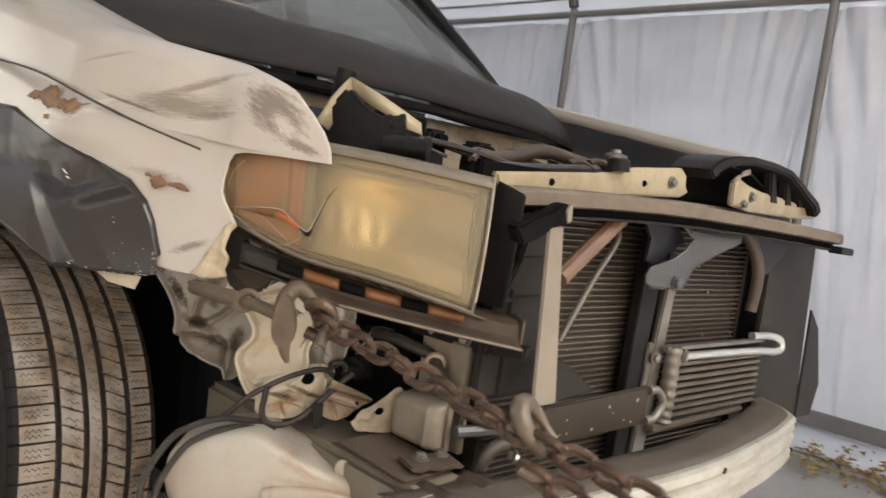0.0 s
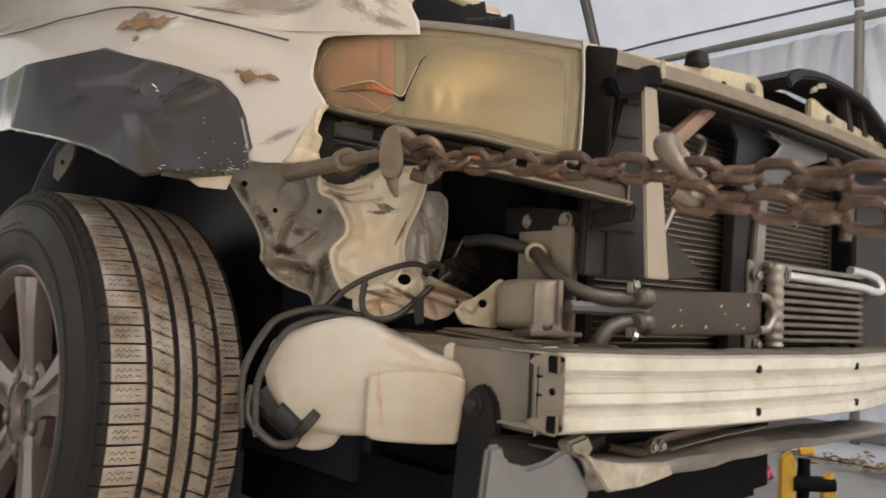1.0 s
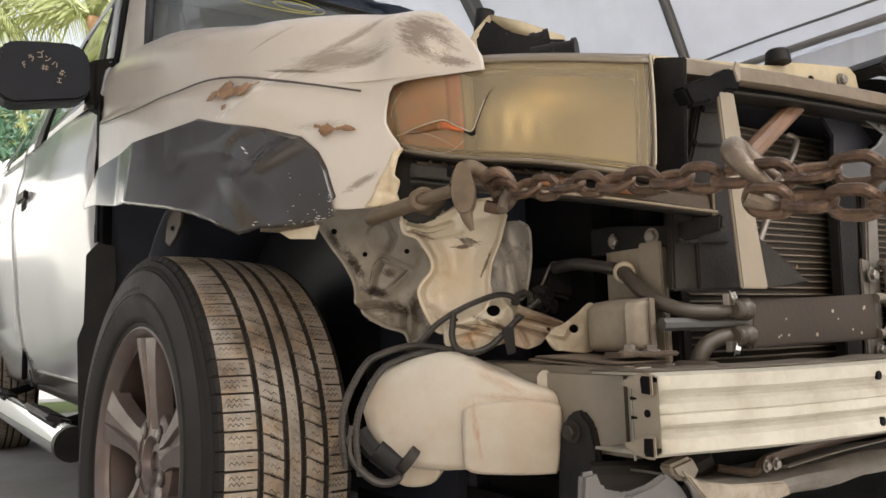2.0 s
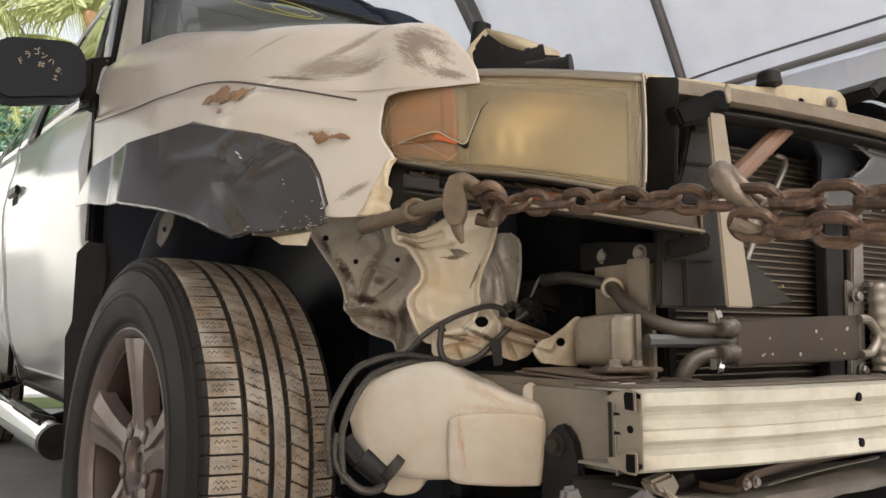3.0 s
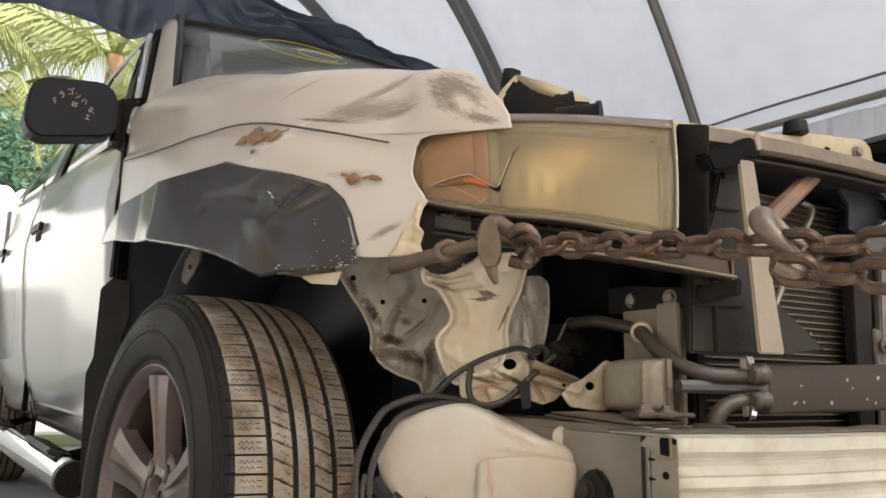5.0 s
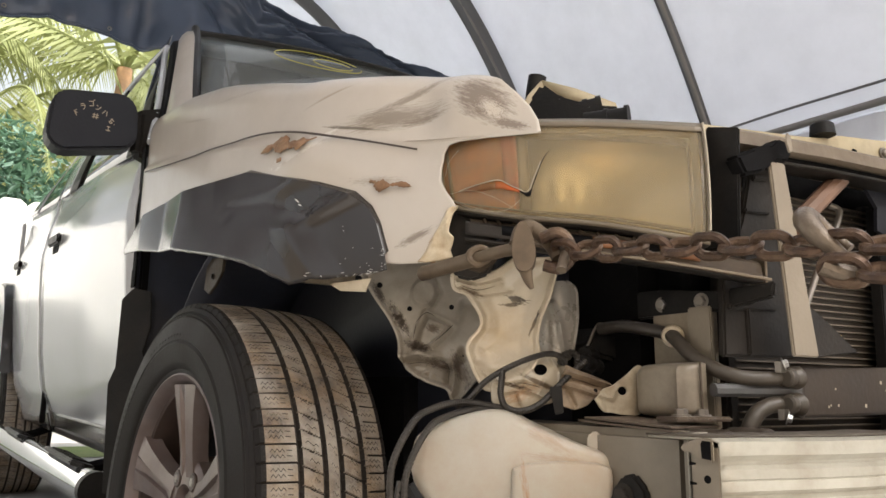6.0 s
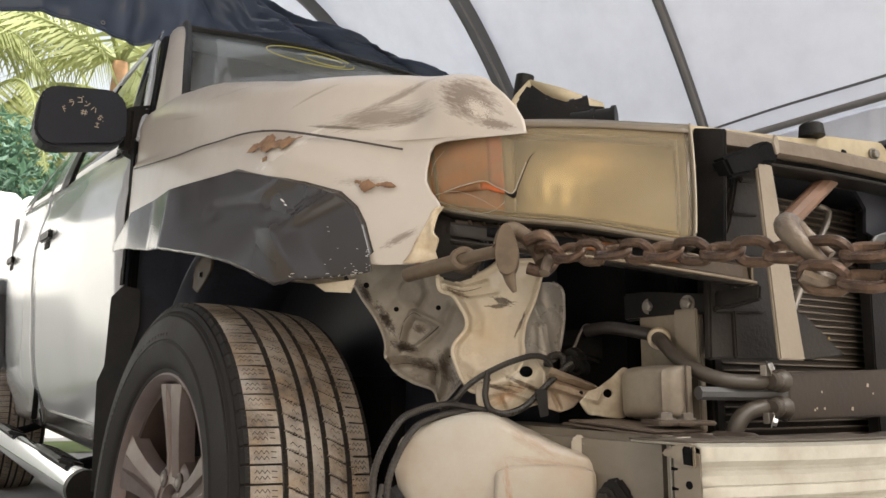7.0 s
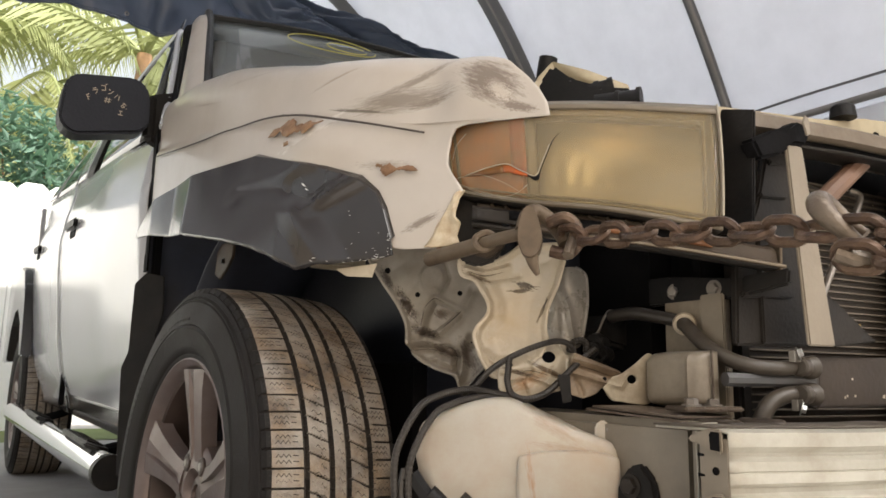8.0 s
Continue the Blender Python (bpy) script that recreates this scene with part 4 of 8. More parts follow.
def flare_chips():
    """Small scrapes to white along the trim's lower and front edge."""
    rnd = random.Random(21)
    for k in range(32):
        if k < 14:
            q, s = rnd.uniform(0.05, 0.36), rnd.random() ** 2 * 0.09
        elif k < 23:
            q, s = rnd.random() ** 1.5 * 0.03, rnd.random()
        else:
            q, s = rnd.uniform(0.08, 0.32), rnd.uniform(0.1, 0.62)
        w = rnd.uniform(0.0002, 0.0004)
        l = rnd.uniform(0.0012, 0.0045) if k < 14 else rnd.uniform(0.0006, 0.0016)
        m = facing(flare_point(q, s) + Vector((-0.7, -0.7, 0)) * 0.0012, (0.5, -0.86, rnd.uniform(-0.5, 0.5)), (rnd.uniform(-0.4, 0.4), 0, 1))
        part("paint_chip", prism([(-l, -w * 0.5), (l * 0.4, -w), (l, w * 0.4), (l * 0.2, w * 0.7), (-l * 0.6, w)], m, 0.0012), white_chip, flare_ob)
    for y, z, l, tilt in ((-0.335, 0.846, 0.006, -0.8), (-0.342, 0.838, 0.004, -0.5)):
        p = Vector((lerp(y, SIDE) - 0.006, y, z))
        m = facing(p + Vector((-0.7, -0.7, 0)) * 0.004, (0.5, -0.86, tilt), UP)
        part("dent_scrape", prism([(-l, -0.0004), (0.0, -0.0012), (l, 0.0), (l * 0.2, 0.0006), (-l * 0.5, 0.0008)], m, 0.0015), white_chip, flare_ob)


flare_ob = flare()
flare_chips()


# ---- wheels ----
GROOVES = (-0.0565, -0.020, 0.006, 0.044)


def wheel(hub, turn, lean=0.0):
    """A wheel under the truck, its outer face turned by that many degrees towards the nose."""
    a = radians(turn)
    m = facing(hub, (math.sin(a), -math.cos(a), 0), UP)      # z along the outward axle
    m = m @ Matrix.Rotation(radians(lean), 4, "X") @ Matrix.Diagonal((1.0, 1.0, 1.10, 1.0))
    rm = m @ Matrix.Diagonal((1.09, 1.09, 1.0, 1.0))
    w = part("wheel", lathe([(0.088, 0.02), (0.086, 0.072), (0.078, 0.077), (0.043, 0.079), (0.037, 0.072), (0.035, 0.062), (0.030, 0.060)], 40, rm), rim_mat, truck, "dusty road wheel with a bronze-grey alloy rim")
    R, cuts, steps = 0.380, 84, 18
    n = cuts * steps
    hs = []
    for g in GROOVES:
        hs += [g - 0.0044, g - 0.0029, g + 0.0029, g + 0.0044]
    hs = sorted(hs + [-0.104, -0.100, -0.093, -0.085, -0.076, -0.068, -0.0625, -0.048, -0.0445, -0.041, -0.0375, -0.034, -0.0305, -0.028, -0.012, -0.007, -0.002, 0.0135, 0.017, 0.021, 0.025, 0.029, 0.033, 0.037, 0.0500, 0.0525, 0.058, 0.066, 0.075, 0.084, 0.093, 0.100, 0.104])
    bm = bmesh.new()
    rings = []
    for h in hs:
        crown = R - 0.55 * h * h - (0.008 if abs(h) > 0.1 else 0)
        near = min(GROOVES, key=lambda g: abs(h - g))
        groove = abs(h - near) < 0.0036
        ring = []
        for k in range(n):
            r, dh = crown, 0.0
            if groove:
                r -= 0.0095
                dh = -0.0013 * (1 if h > near else -1) if k % 10 in (4, 5) else 0.0
            else:
                if h > 0.0505 or h < -0.0630:
                    centre, wide = (7 if h < 0 else 0) + 10 * (abs(h) - 0.066), 0.62
                elif -0.017 < h < 0.003:
                    centre, wide = 0, 0
                else:
                    centre, wide = (h + 0.05) * 300 + (6 if h > 0 else 0), 0.55
                d = (k - centre + steps / 2) % steps - steps / 2
                r -= 0.0055 * max(0.0, min(1.0, (wide + 0.35 - abs(d)) * 1.6)) if wide else 0.0
            t = 2 * math.pi * k / n
            ring.append(bm.verts.new((r * math.cos(t), r * math.sin(t), h + dh)))
        rings.append(ring)
    for i, (r0, r1) in enumerate(zip(rings, rings[1:])):
        for k in range(n):
            f = bm.faces.new((r0[k], r0[(k + 1) % n], r1[(k + 1) % n], r1[k]))
            c = f.calc_center_median()
            low = math.hypot(c.x, c.y) < R - 0.55 * c.z ** 2 - 0.0022 - (0.006 if abs(c.z) > 0.099 else 0)
            f.material_index = 1 if low else (2 if abs(c.z) > 0.0965 else 0)
    bmesh.ops.transform(bm, matrix=m, verts=bm.verts)
    tyre = part("tyre", bm, [tread_mat, groove_mat, rubber], w, "dusty worn tyre tread", angle=20)
    prof = [(0.214, -0.098), (0.222, -0.107), (0.25, -0.116), (0.29, -0.1205), (0.33, -0.117), (0.355, -0.111), (0.364, -0.104)]
    full = prof + [(0.363, -0.095), (0.363, 0.095)] + [(0.365, 0.1035), (0.3655, 0.1065), (0.362, 0.108), (0.358, 0.1095), (0.3565, 0.1085), (0.352, 0.1125), (0.349, 0.1115), (0.347, 0.1145), (0.33, 0.117), (0.3, 0.1205), (0.297, 0.119), (0.29, 0.1215), (0.25, 0.116), (0.236, 0.1120), (0.233, 0.1095), (0.229, 0.109), (0.222, 0.107), (0.214, 0.098), (0.205, 0.08), (0.205, -0.08)]
    full = [(r if r > 0.33 else 0.33 - (0.33 - r) * 0.80, h) for r, h in full]
    side = part("sidewall", lathe(full, 120, m, True), rubber, w, "black sidewall with raised rings")
    rnd = random.Random(31)
    for k in range(22):
        a0 = radians(88 + 2.9 * k + (16 if k > 10 else 0))
        p = m @ Vector((0.310 * math.cos(a0), 0.310 * math.sin(a0), 0.1185))
        hw, hh = rnd.uniform(0.0025, 0.0048), 0.0070
        q = Matrix.Translation(p) @ m.to_3x3().to_4x4() @ pose(0, 0, 0, 0, 0, math.degrees(a0) - 90)
        part("raised_mark", prism([(-hw, -hh), (hw, -hh), (hw, hh), (-hw, hh)], q, 0.0014), rubber, side)
    # zigzag sipes on the shoulder blocks, wavy ones on the middle ribs
    vs, fs = [], []

    def sipe(base, pts, half):
        for (h0, a0), (h1, a1) in zip(pts, pts[1:]):
            i = len(vs)
            for h, a, e in ((h0, a0, -1), (h0, a0, 1), (h1, a1, 1), (h1, a1, -1)):
                tt = base + a * 2 * math.pi / cuts + e * half
                rr = R - 0.55 * h * h + 0.0004
                vs.append(m @ Vector((rr * math.cos(tt), rr * math.sin(tt), h)))
            fs.append((i, i + 1, i + 2, i + 3))
    for k in range(cuts):
        for row in (0.36, 0.66):
            for sg in (1, -1):
                b0 = 2 * math.pi * (k + row + (0.44 if sg < 0 else 0) + 0.03 * math.sin(k * 7.7)) / cuts
                sipe(b0, [(sg * (0.066 + 0.0036 * j), 0.085 * (1 if j % 2 else -1)) for j in range(7)], 0.0021 if math.sin(k * 3.7 + row * 11) > -0.75 else 0.0008)
                sipe(b0, [(sg * 0.0555, 0.0), (sg * 0.0635, 0.02)] if sg > 0 else [(-0.0605, 0.0), (-0.0645, 0.01)], 0.0017)
                sipe(b0, [(sg * 0.0935, 0.0), (sg * 0.0965, 0.0)], 0.0015)
        for h0, h1 in ((-0.050, -0.027), (-0.016, 0.002), (0.012, 0.038)):
            for row in (0.3, 0.72):
                a = row + 0.18 * math.sin(k * 12.9 + h0 * 90)
                l = 0.65 + 0.3 * math.sin(k * 5.1 + row * 9)
                pts = [(h0 + (h1 - h0) * (0.1 + 0.8 * l * j / 5), 0.30 * j / 5 + 0.10 * math.sin(j * 2.1)) for j in range(6)]
                sipe(2 * math.pi * (k + a) / cuts, pts, 0.0017)
    me = bpy.data.meshes.new("sipe_pattern")
    me.from_pydata([tuple(v) for v in vs], [], fs)
    me.materials.append(groove_mat)
    ob = new("sipe_pattern", me)
    ob.parent = w
    tagged(ob, kind="stuff")
    # rim
    part("rim", lathe([(0.228, 0.106), (0.222, 0.109), (0.214, 0.104), (0.208, 0.092), (0.206, 0.085), (0.210, 0.09), (0.216, 0.100)], 72, rm, True), rim_mat, w, "bronze-grey alloy rim")
    part("barrel", lathe([(0.208, 0.088), (0.200, 0.05), (0.196, -0.08), (0.19, -0.09), (0.188, -0.08), (0.192, 0.05), (0.2, 0.086)], 72, rm, True), rim_recess_mat, w)
    part("brake_disc", lathe([(0.155, -0.02), (0.155, 0.0), (0.08, 0.004), (0.08, 0.015)], 48, rm), black_and_shade, w)
    part("centre_cap", lathe([(0.034, 0.055), (0.034, 0.064), (0.029, 0.069), (0.017, 0.071), (0.015, 0.067)], 32, rm), rim_recess_mat, w, "dark sunken centre cap")
    part("wheel_back", lathe([(0.19, -0.07), (0.19, -0.06)], 48, rm), black_and_shade, w)
    for k in range(5):
        q = rm @ pose(0, 0, 0, 0, 0, 72 * k + 18)
        bm = bmesh.new()
        secs = []
        for r, wd, z in ((0.055, 0.034, 0.082), (0.09, 0.031, 0.086), (0.13, 0.036, 0.092), (0.17, 0.045, 0.098), (0.206, 0.056, 0.102)):
            secs.append([bm.verts.new((r, s * wd, z - d)) for s, d in ((-1.0, 0.030), (-0.92, 0.004), (-0.26, 0.0), (-0.2, 0.008 if 0.08 < r < 0.18 else 0.0), (0.2, 0.008 if 0.08 < r < 0.18 else 0.0), (0.26, 0.0), (0.92, 0.004), (1.0, 0.030))])
        for a0, b0 in zip(secs, secs[1:]):
            for i in range(8):
                bm.faces.new((a0[i], a0[(i + 1) % 8], b0[(i + 1) % 8], b0[i]))
        for s in (secs[0], secs[-1]):
            bm.faces.new(s)
        bmesh.ops.transform(bm, matrix=q, verts=bm.verts)
        part("spoke", bm, rim_mat, w)
        p = rm @ pose(0, 0, 0, 0, 0, 72 * k + 54) @ Vector((0.060, 0, 0.080))
        part("lug_hole", lathe([(0.0165, -0.004), (0.0165, 0.0), (0.0140, 0.0015)], 18, Matrix.Translation(p) @ m.to_3x3().to_4x4()), rim_recess_mat, w)
        part("lug_nut", lathe([(0.0100, -0.016), (0.0100, 0.000), (0.007, 0.003)], 6, Matrix.Translation(p) @ m.to_3x3().to_4x4()), steel, w)
    return w


wheel((-0.872, 0.012, 0.328), 3.0, -2.5)
wheel((-0.865, 3.36, 0.376), 0.0)
wheel((0.852, 0.0, 0.354), 180.0)

# dark inside of the wheel housing and of the engine bay, with boxes added for its shade
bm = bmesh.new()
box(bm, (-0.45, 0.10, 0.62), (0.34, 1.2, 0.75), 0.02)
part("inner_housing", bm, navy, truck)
rows = []
for k in range(15):
    a = math.pi * (-0.1 + 0.72 * k / 14)
    rows.append([(x, 0.03 + 0.47 * math.cos(a), 0.40 + 0.47 * math.sin(a)) for x in (-0.88, -0.80, -0.7, -0.6)])
part("wheel_housing_liner", sheet(rows), liner_mat, truck, thick=0.004)
bm = bmesh.new()
box(bm, (-0.735, 0.60, 0.62), (0.425, 0.02, 0.66), 0.004)
part("wheel_housing_wall", bm, liner_mat, truck)
part("mud_flap", prism([(-0.035, 0.30), (0.05, 0.30), (0.05, 0.60), (0.035, 0.64), (0.05, 0.70), (0.045, 0.79), (0.0, 0.80), (-0.028, 0.77), (-0.03, 0.60), (-0.045, 0.56)], facing((-0.945, 0.57, 0), (0.6, -0.4, 0), UP), 0.006, 0.002), black_plastic, truck, "torn black wheel housing flap")
part("liner_bracket", prism([(-0.236, 0.837), (-0.127, 0.824), (-0.132, 0.794), (-0.17, 0.769), (-0.212, 0.753), (-0.249, 0.767)], facing((-0.865, 0, 0), (0, -1, 0), UP), 0.006, 0.002), retainer_dust, truck, "dusty brown bracket inside the wheel housing")
hexbolt("bolt", (-0.871, 0.188, 0.791), (-1, 0, 0), 0.005, truck, dusty_plastic)
# Black solids added to block light and deepen the shade of the bay.
part("radiator", prism([(-0.455, 0.36), (0.62, 0.36), (0.62, 0.945), (-0.455, 0.945)], front(-0.755), 0.02, 0.004), black_and_shade, truck, "black radiator slab added to shut out light behind the cores")
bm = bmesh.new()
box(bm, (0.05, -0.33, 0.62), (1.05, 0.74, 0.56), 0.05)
part("engine_block", bm, black_and_shade, truck)
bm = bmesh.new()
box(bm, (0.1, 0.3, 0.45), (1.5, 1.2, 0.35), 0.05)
part("gearbox", bm, black_and_shade, truck)


# ---- headlight ----
LAMP_TOP = [(-0.770, -0.505, 0.952), (-0.715, -0.630, 0.938), (-0.632, -0.722, 0.931), (-0.527, -0.820, 0.918)]
LAMP_LOW = [(-0.774, -0.545, 0.813), (-0.740, -0.672, 0.778), (-0.668, -0.765, 0.760), (-0.580, -0.857, 0.733)]
BACK = Vector((0.62, 0.78, 0.0))


def lamp_point(s, t, depth=0.0):
    """s along the lamp from the fender to the grille, t from its lower to its upper edge."""
    a, b = smooth_line(LAMP_LOW, 8), smooth_line(LAMP_TOP, 8)
    q = s * (len(a) - 1)
    j = min(int(q), len(a) - 2)
    p, r = a[j].lerp(a[j + 1], q - j), b[j].lerp(b[j + 1], q - j)
    bulge = 0.014 * math.sin(math.pi * t) ** 0.6
    return p.lerp(r, t) + BACK * (depth - bulge)


def smooth_lamp(x):
    return max(0.0, min(1.0, x))


def headlight():
    edge = [(i / 24, 0.0) for i in range(25)] + [(1.0, t / 8) for t in range(1, 9)] + [(1 - i / 24, 1.0) for i in range(1, 25)] + [(0.0, 1 - t / 8) for t in range(1, 9)]
    rows = [[lamp_point(s, t, d) for s, t in edge] for d in (-0.002, 0.03, 0.075)]
    h = part("headlight", sheet(rows), dusty_plastic, truck, "hazy yellowed headlight with a cracked corner", thick=0.004)
    rows = [[lamp_point(i / 24, 0.02 + 0.96 * t / 8) for i in range(25)] for t in range(9)]
    part("lens", sheet(rows), lens_mat, h, "hazy yellowed clear lens", thick=0.003)
    # rim round the lens, broader along the top
    rows = [[lamp_point(s, t, -0.002) for s, t in edge], [lamp_point(s + (0.5 - s) * 0.03, min(max(t, 0.03), 0.92), -0.0035) for s, t in edge]]
    part("lens_rim", sheet(rows), lamp_edge, h, thick=0.004)
    rows = [[lamp_point(s + (0.5 - s) * a, min(max(t, b), 1 - b - 0.06), 0.006) for s, t in edge] for a, b in ((0.13, 0.085), (0.15, 0.10))]
    part("bezel", sheet(rows), lamp_edge, h, thick=0.012)
    bm = bmesh.new()
    tube(bm, [lamp_point(0.995, t / 10, -0.004) for t in range(1, 11)], 0.0014, 8)
    part("lens_edge", bm, pale_edge, h, "pale worn lens edge")
    rows = [[lamp_point(0.03 + 0.94 * s, 0.06 + 0.88 * t, d) for s, t in edge] for d in (0.008, 0.05, 0.074)]
    part("inner_frame", sheet(rows), lamp_wall, h, thick=0.002)
    def mirror_depth(s, t):
        d = 0.050 - 0.020 * abs(2 * t - 1) ** 3
        d += 0.020 * math.exp(-((s - 0.72) / 0.17) ** 2 - ((t - 0.48) / 0.36) ** 2)
        ribs = smooth_lamp((0.54 - t) * 8) * smooth_lamp((t - 0.24) * 12) * smooth_lamp((0.74 - s) * 12) * smooth_lamp((s - 0.40) * 20)
        d += 0.0006 * ribs * math.sin(2 * math.pi * s / 0.075)
        return d + 0.0011 * math.sin(5.1 * s + 7 * t) * math.sin(9 * t - 4 * s)
    rows = [[lamp_point(i / 88, t / 40, mirror_depth(i / 88, t / 40)) for i in range(89)] for t in range(41)]
    part("reflector_wall", sheet(rows), lamp_wall, h, "faceted gold reflector", thick=0.004, angle=50)
    rows = [[lamp_point(0.01 + 0.335 * i / 16, 0.04 + 0.94 * t / 10, 0.014 - 0.006 * math.sin(math.pi * i / 16) + 0.0015 * math.sin(i * 2.4)) for i in range(17)] for t in range(11)]
    part("amber_signal", sheet(rows), amber, h, "faded amber turn signal", thick=0.003)
    rows = [[lamp_point(0.288 + 0.058 * i / 3, 0.27 + 0.66 * t / 6, 0.009) for i in range(4)] for t in range(7)]
    part("red_edge", sheet(rows), red_orange, h, thick=0.002)
    rows = [[lamp_point(0.347 + 0.046 * i / 3, 0.05 + 0.92 * t / 6, 0.008 + 0.01 * i / 3) for i in range(4)] for t in range(7)]
    part("divider", sheet(rows), lamp_edge, h, thick=0.002)

    def gap(s0, s1, name, material, label=""):
        up = [(0.11, 0.195), (0.18, 0.268), (0.25, 0.330), (0.28, 0.332), (0.31, 0.292), (0.345, 0.260)]
        lo = [(0.11, 0.190), (0.18, 0.215), (0.25, 0.258), (0.28, 0.268), (0.31, 0.252), (0.345, 0.240)]
        rows = [[lamp_point(s0 + (s1 - s0) * i / 8, lerp(s0 + (s1 - s0) * i / 8, up) * k + lerp(s0 + (s1 - s0) * i / 8, lo) * (1 - k), -0.002) for i in range(9)] for k in (0.0, 0.5, 1.0)]
        return part(name, sheet(rows), material, h, label, thick=0.001)
    gap(0.11, 0.255, "broken_gap", gap_dark)
    gap(0.255, 0.345, "broken_gap", red_orange, "red gleam in the broken lens gap")

    def scratch(name, pts, r, material):
        bm = bmesh.new()
        tube(bm, smooth_line([lamp_point(s, t, -0.0025) for s, t in pts], 6), r, 6)
        part(name, bm, material, h)
    scratch("lens_crack", ((0.345, 0.25), (0.375, 0.225), (0.39, 0.26), (0.40, 0.32), (0.44, 0.54)), lambda s: 0.0006 + 0.0026 * math.exp(-((s - 0.30) / 0.16) ** 2), black_and_shade)
    scratch("lens_crack", ((0.44, 0.54), (0.455, 0.60), (0.48, 0.66)), lambda s: 0.0007 * (1 - s) + 0.0002, black_and_shade)
    scratch("gap_edge", ((0.11, 0.20), (0.18, 0.275), (0.25, 0.338), (0.28, 0.340), (0.31, 0.300), (0.345, 0.268), (0.37, 0.245), (0.388, 0.285), (0.395, 0.33), (0.435, 0.54)), 0.0007, pale_edge)
    for pts in (((0.06, 0.10), (0.16, 0.04), (0.24, 0.035), (0.30, 0.08), (0.345, 0.17)), ((0.06, 0.16), (0.16, 0.22), (0.24, 0.18), (0.31, 0.10)), ((0.08, 0.10), (0.18, 0.05), (0.30, 0.03)), ((0.05, 0.36), (0.08, 0.52), (0.13, 0.66))):
        scratch("lens_scratch", pts, 0.00028, pale_edge)
    return h


headlight()


# bumper retainer under the lamp
def retainer():
    a = [Vector(p) for p in ((-0.775, -0.60, 0.775), (-0.70, -0.70, 0.752), (-0.60, -0.79, 0.732), (-0.485, -0.862, 0.712))]
    L = smooth_line(a, 8)
    rows = []
    for dz, dd in ((0.012, -0.035), (0.010, 0.0), (0.004, 0.012), (-0.008, 0.016), (-0.012, 0.018), (-0.015, 0.026), (-0.018, 0.036), (-0.021, 0.046)):
        rows.append([p + Vector((-0.6, -0.75, 0)) * dd + Vector((0, 0, dz)) for p in L])
    r = part("lamp_retainer", sheet([row[5:] for row in rows]), retainer_dust, truck, "dusty retainer strip with orange patches", thick=0.003)
    part("end_piece", sheet([row[:6] for row in rows[:5]]), dusty_plastic, r, "black plastic end of the retainer", thick=0.003)
    bar_between("lip_edge", [tuple(p) for p in rows[-1][9:]], 0.0018, lip_edge_paint, r, "bare tan edge of the lip", 6, 1.0, 2)
    # Darker plastic puts the shade under the retainer into its colour.
    rows = [[p + Vector((-0.6, -0.75, 0)) * dd + Vector((0, 0, dz)) for p in L] for dz, dd in ((-0.0175, 0.018), (-0.016, -0.01), (-0.014, -0.03))]
    part("underside", sheet(rows), dusty_plastic, r, "plastic underside, darkened to stand for its shade", thick=0.003)
    for a0, a1, m, n in ((3.9, 5.9, black_and_shade, "slot"), (6.0, 8.8, orange_reflector, "reflector_patch"), (8.9, 10.9, black_and_shade, "slot"), (11.0, 13.8, orange_reflector, "reflector_patch"), (13.9, 16.0, black_and_shade, "slot"), (16.1, 18.8, orange_reflector, "reflector_patch")):
        rows = []
        for dz, dd in ((-0.007, 0.0172), (0.000, 0.0160), (0.007, 0.0125)):
            row = []
            for j in range(6):
                q = a0 + (a1 - a0) * j / 5
                p = L[int(q)].lerp(L[int(q) + 1], q - int(q))
                row.append(p + Vector((-0.6, -0.75, 0)) * dd + Vector((0, 0, dz)))
            rows.append(row)
        part(n, sheet(rows), m, r, thick=0.001)
    m = facing(L[-1] + Vector((0.004, -0.004, -0.022)), (-0.5, -0.86, 0), UP)
    part("folded_end", prism([(-0.03, 0.0), (0.012, 0.0), (0.014, 0.036), (-0.03, 0.040)], m, 0.003, 0.001), lip_paint, r, "folded tan end of the retainer")
    top = smooth_line([(-0.768, -0.60, 0.792), (-0.715, -0.685, 0.772), (-0.645, -0.775, 0.752), (-0.565, -0.85, 0.728)], 10)
    low = smooth_line([(-0.765, -0.61, 0.772), (-0.70, -0.70, 0.752), (-0.61, -0.785, 0.734), (-0.52, -0.85, 0.716)], 10)
    rows = [[a.lerp(b, k / 3) + Vector((-0.6, -0.75, 0)) * (-0.012 + 0.006 * math.sin(k)) for a, b in zip(top, low)] for k in range(4)]
    part("shelf", sheet(rows), brown_plate, r, "dusty brown shelf under the lamp", thick=0.003)
    for k in range(3, len(top) - 2, 2):
        bm = bmesh.new()
        tube(bm, [top[k] + Vector((0.006, 0.008, 0)), (top[k] + low[k]) / 2 + Vector((0.003, 0.004, 0)), low[k + 1] + Vector((0.004, 0.005, 0))], 0.0028, 6)
        part("rib", bm, retainer_dust, r)
    return r


retainer()

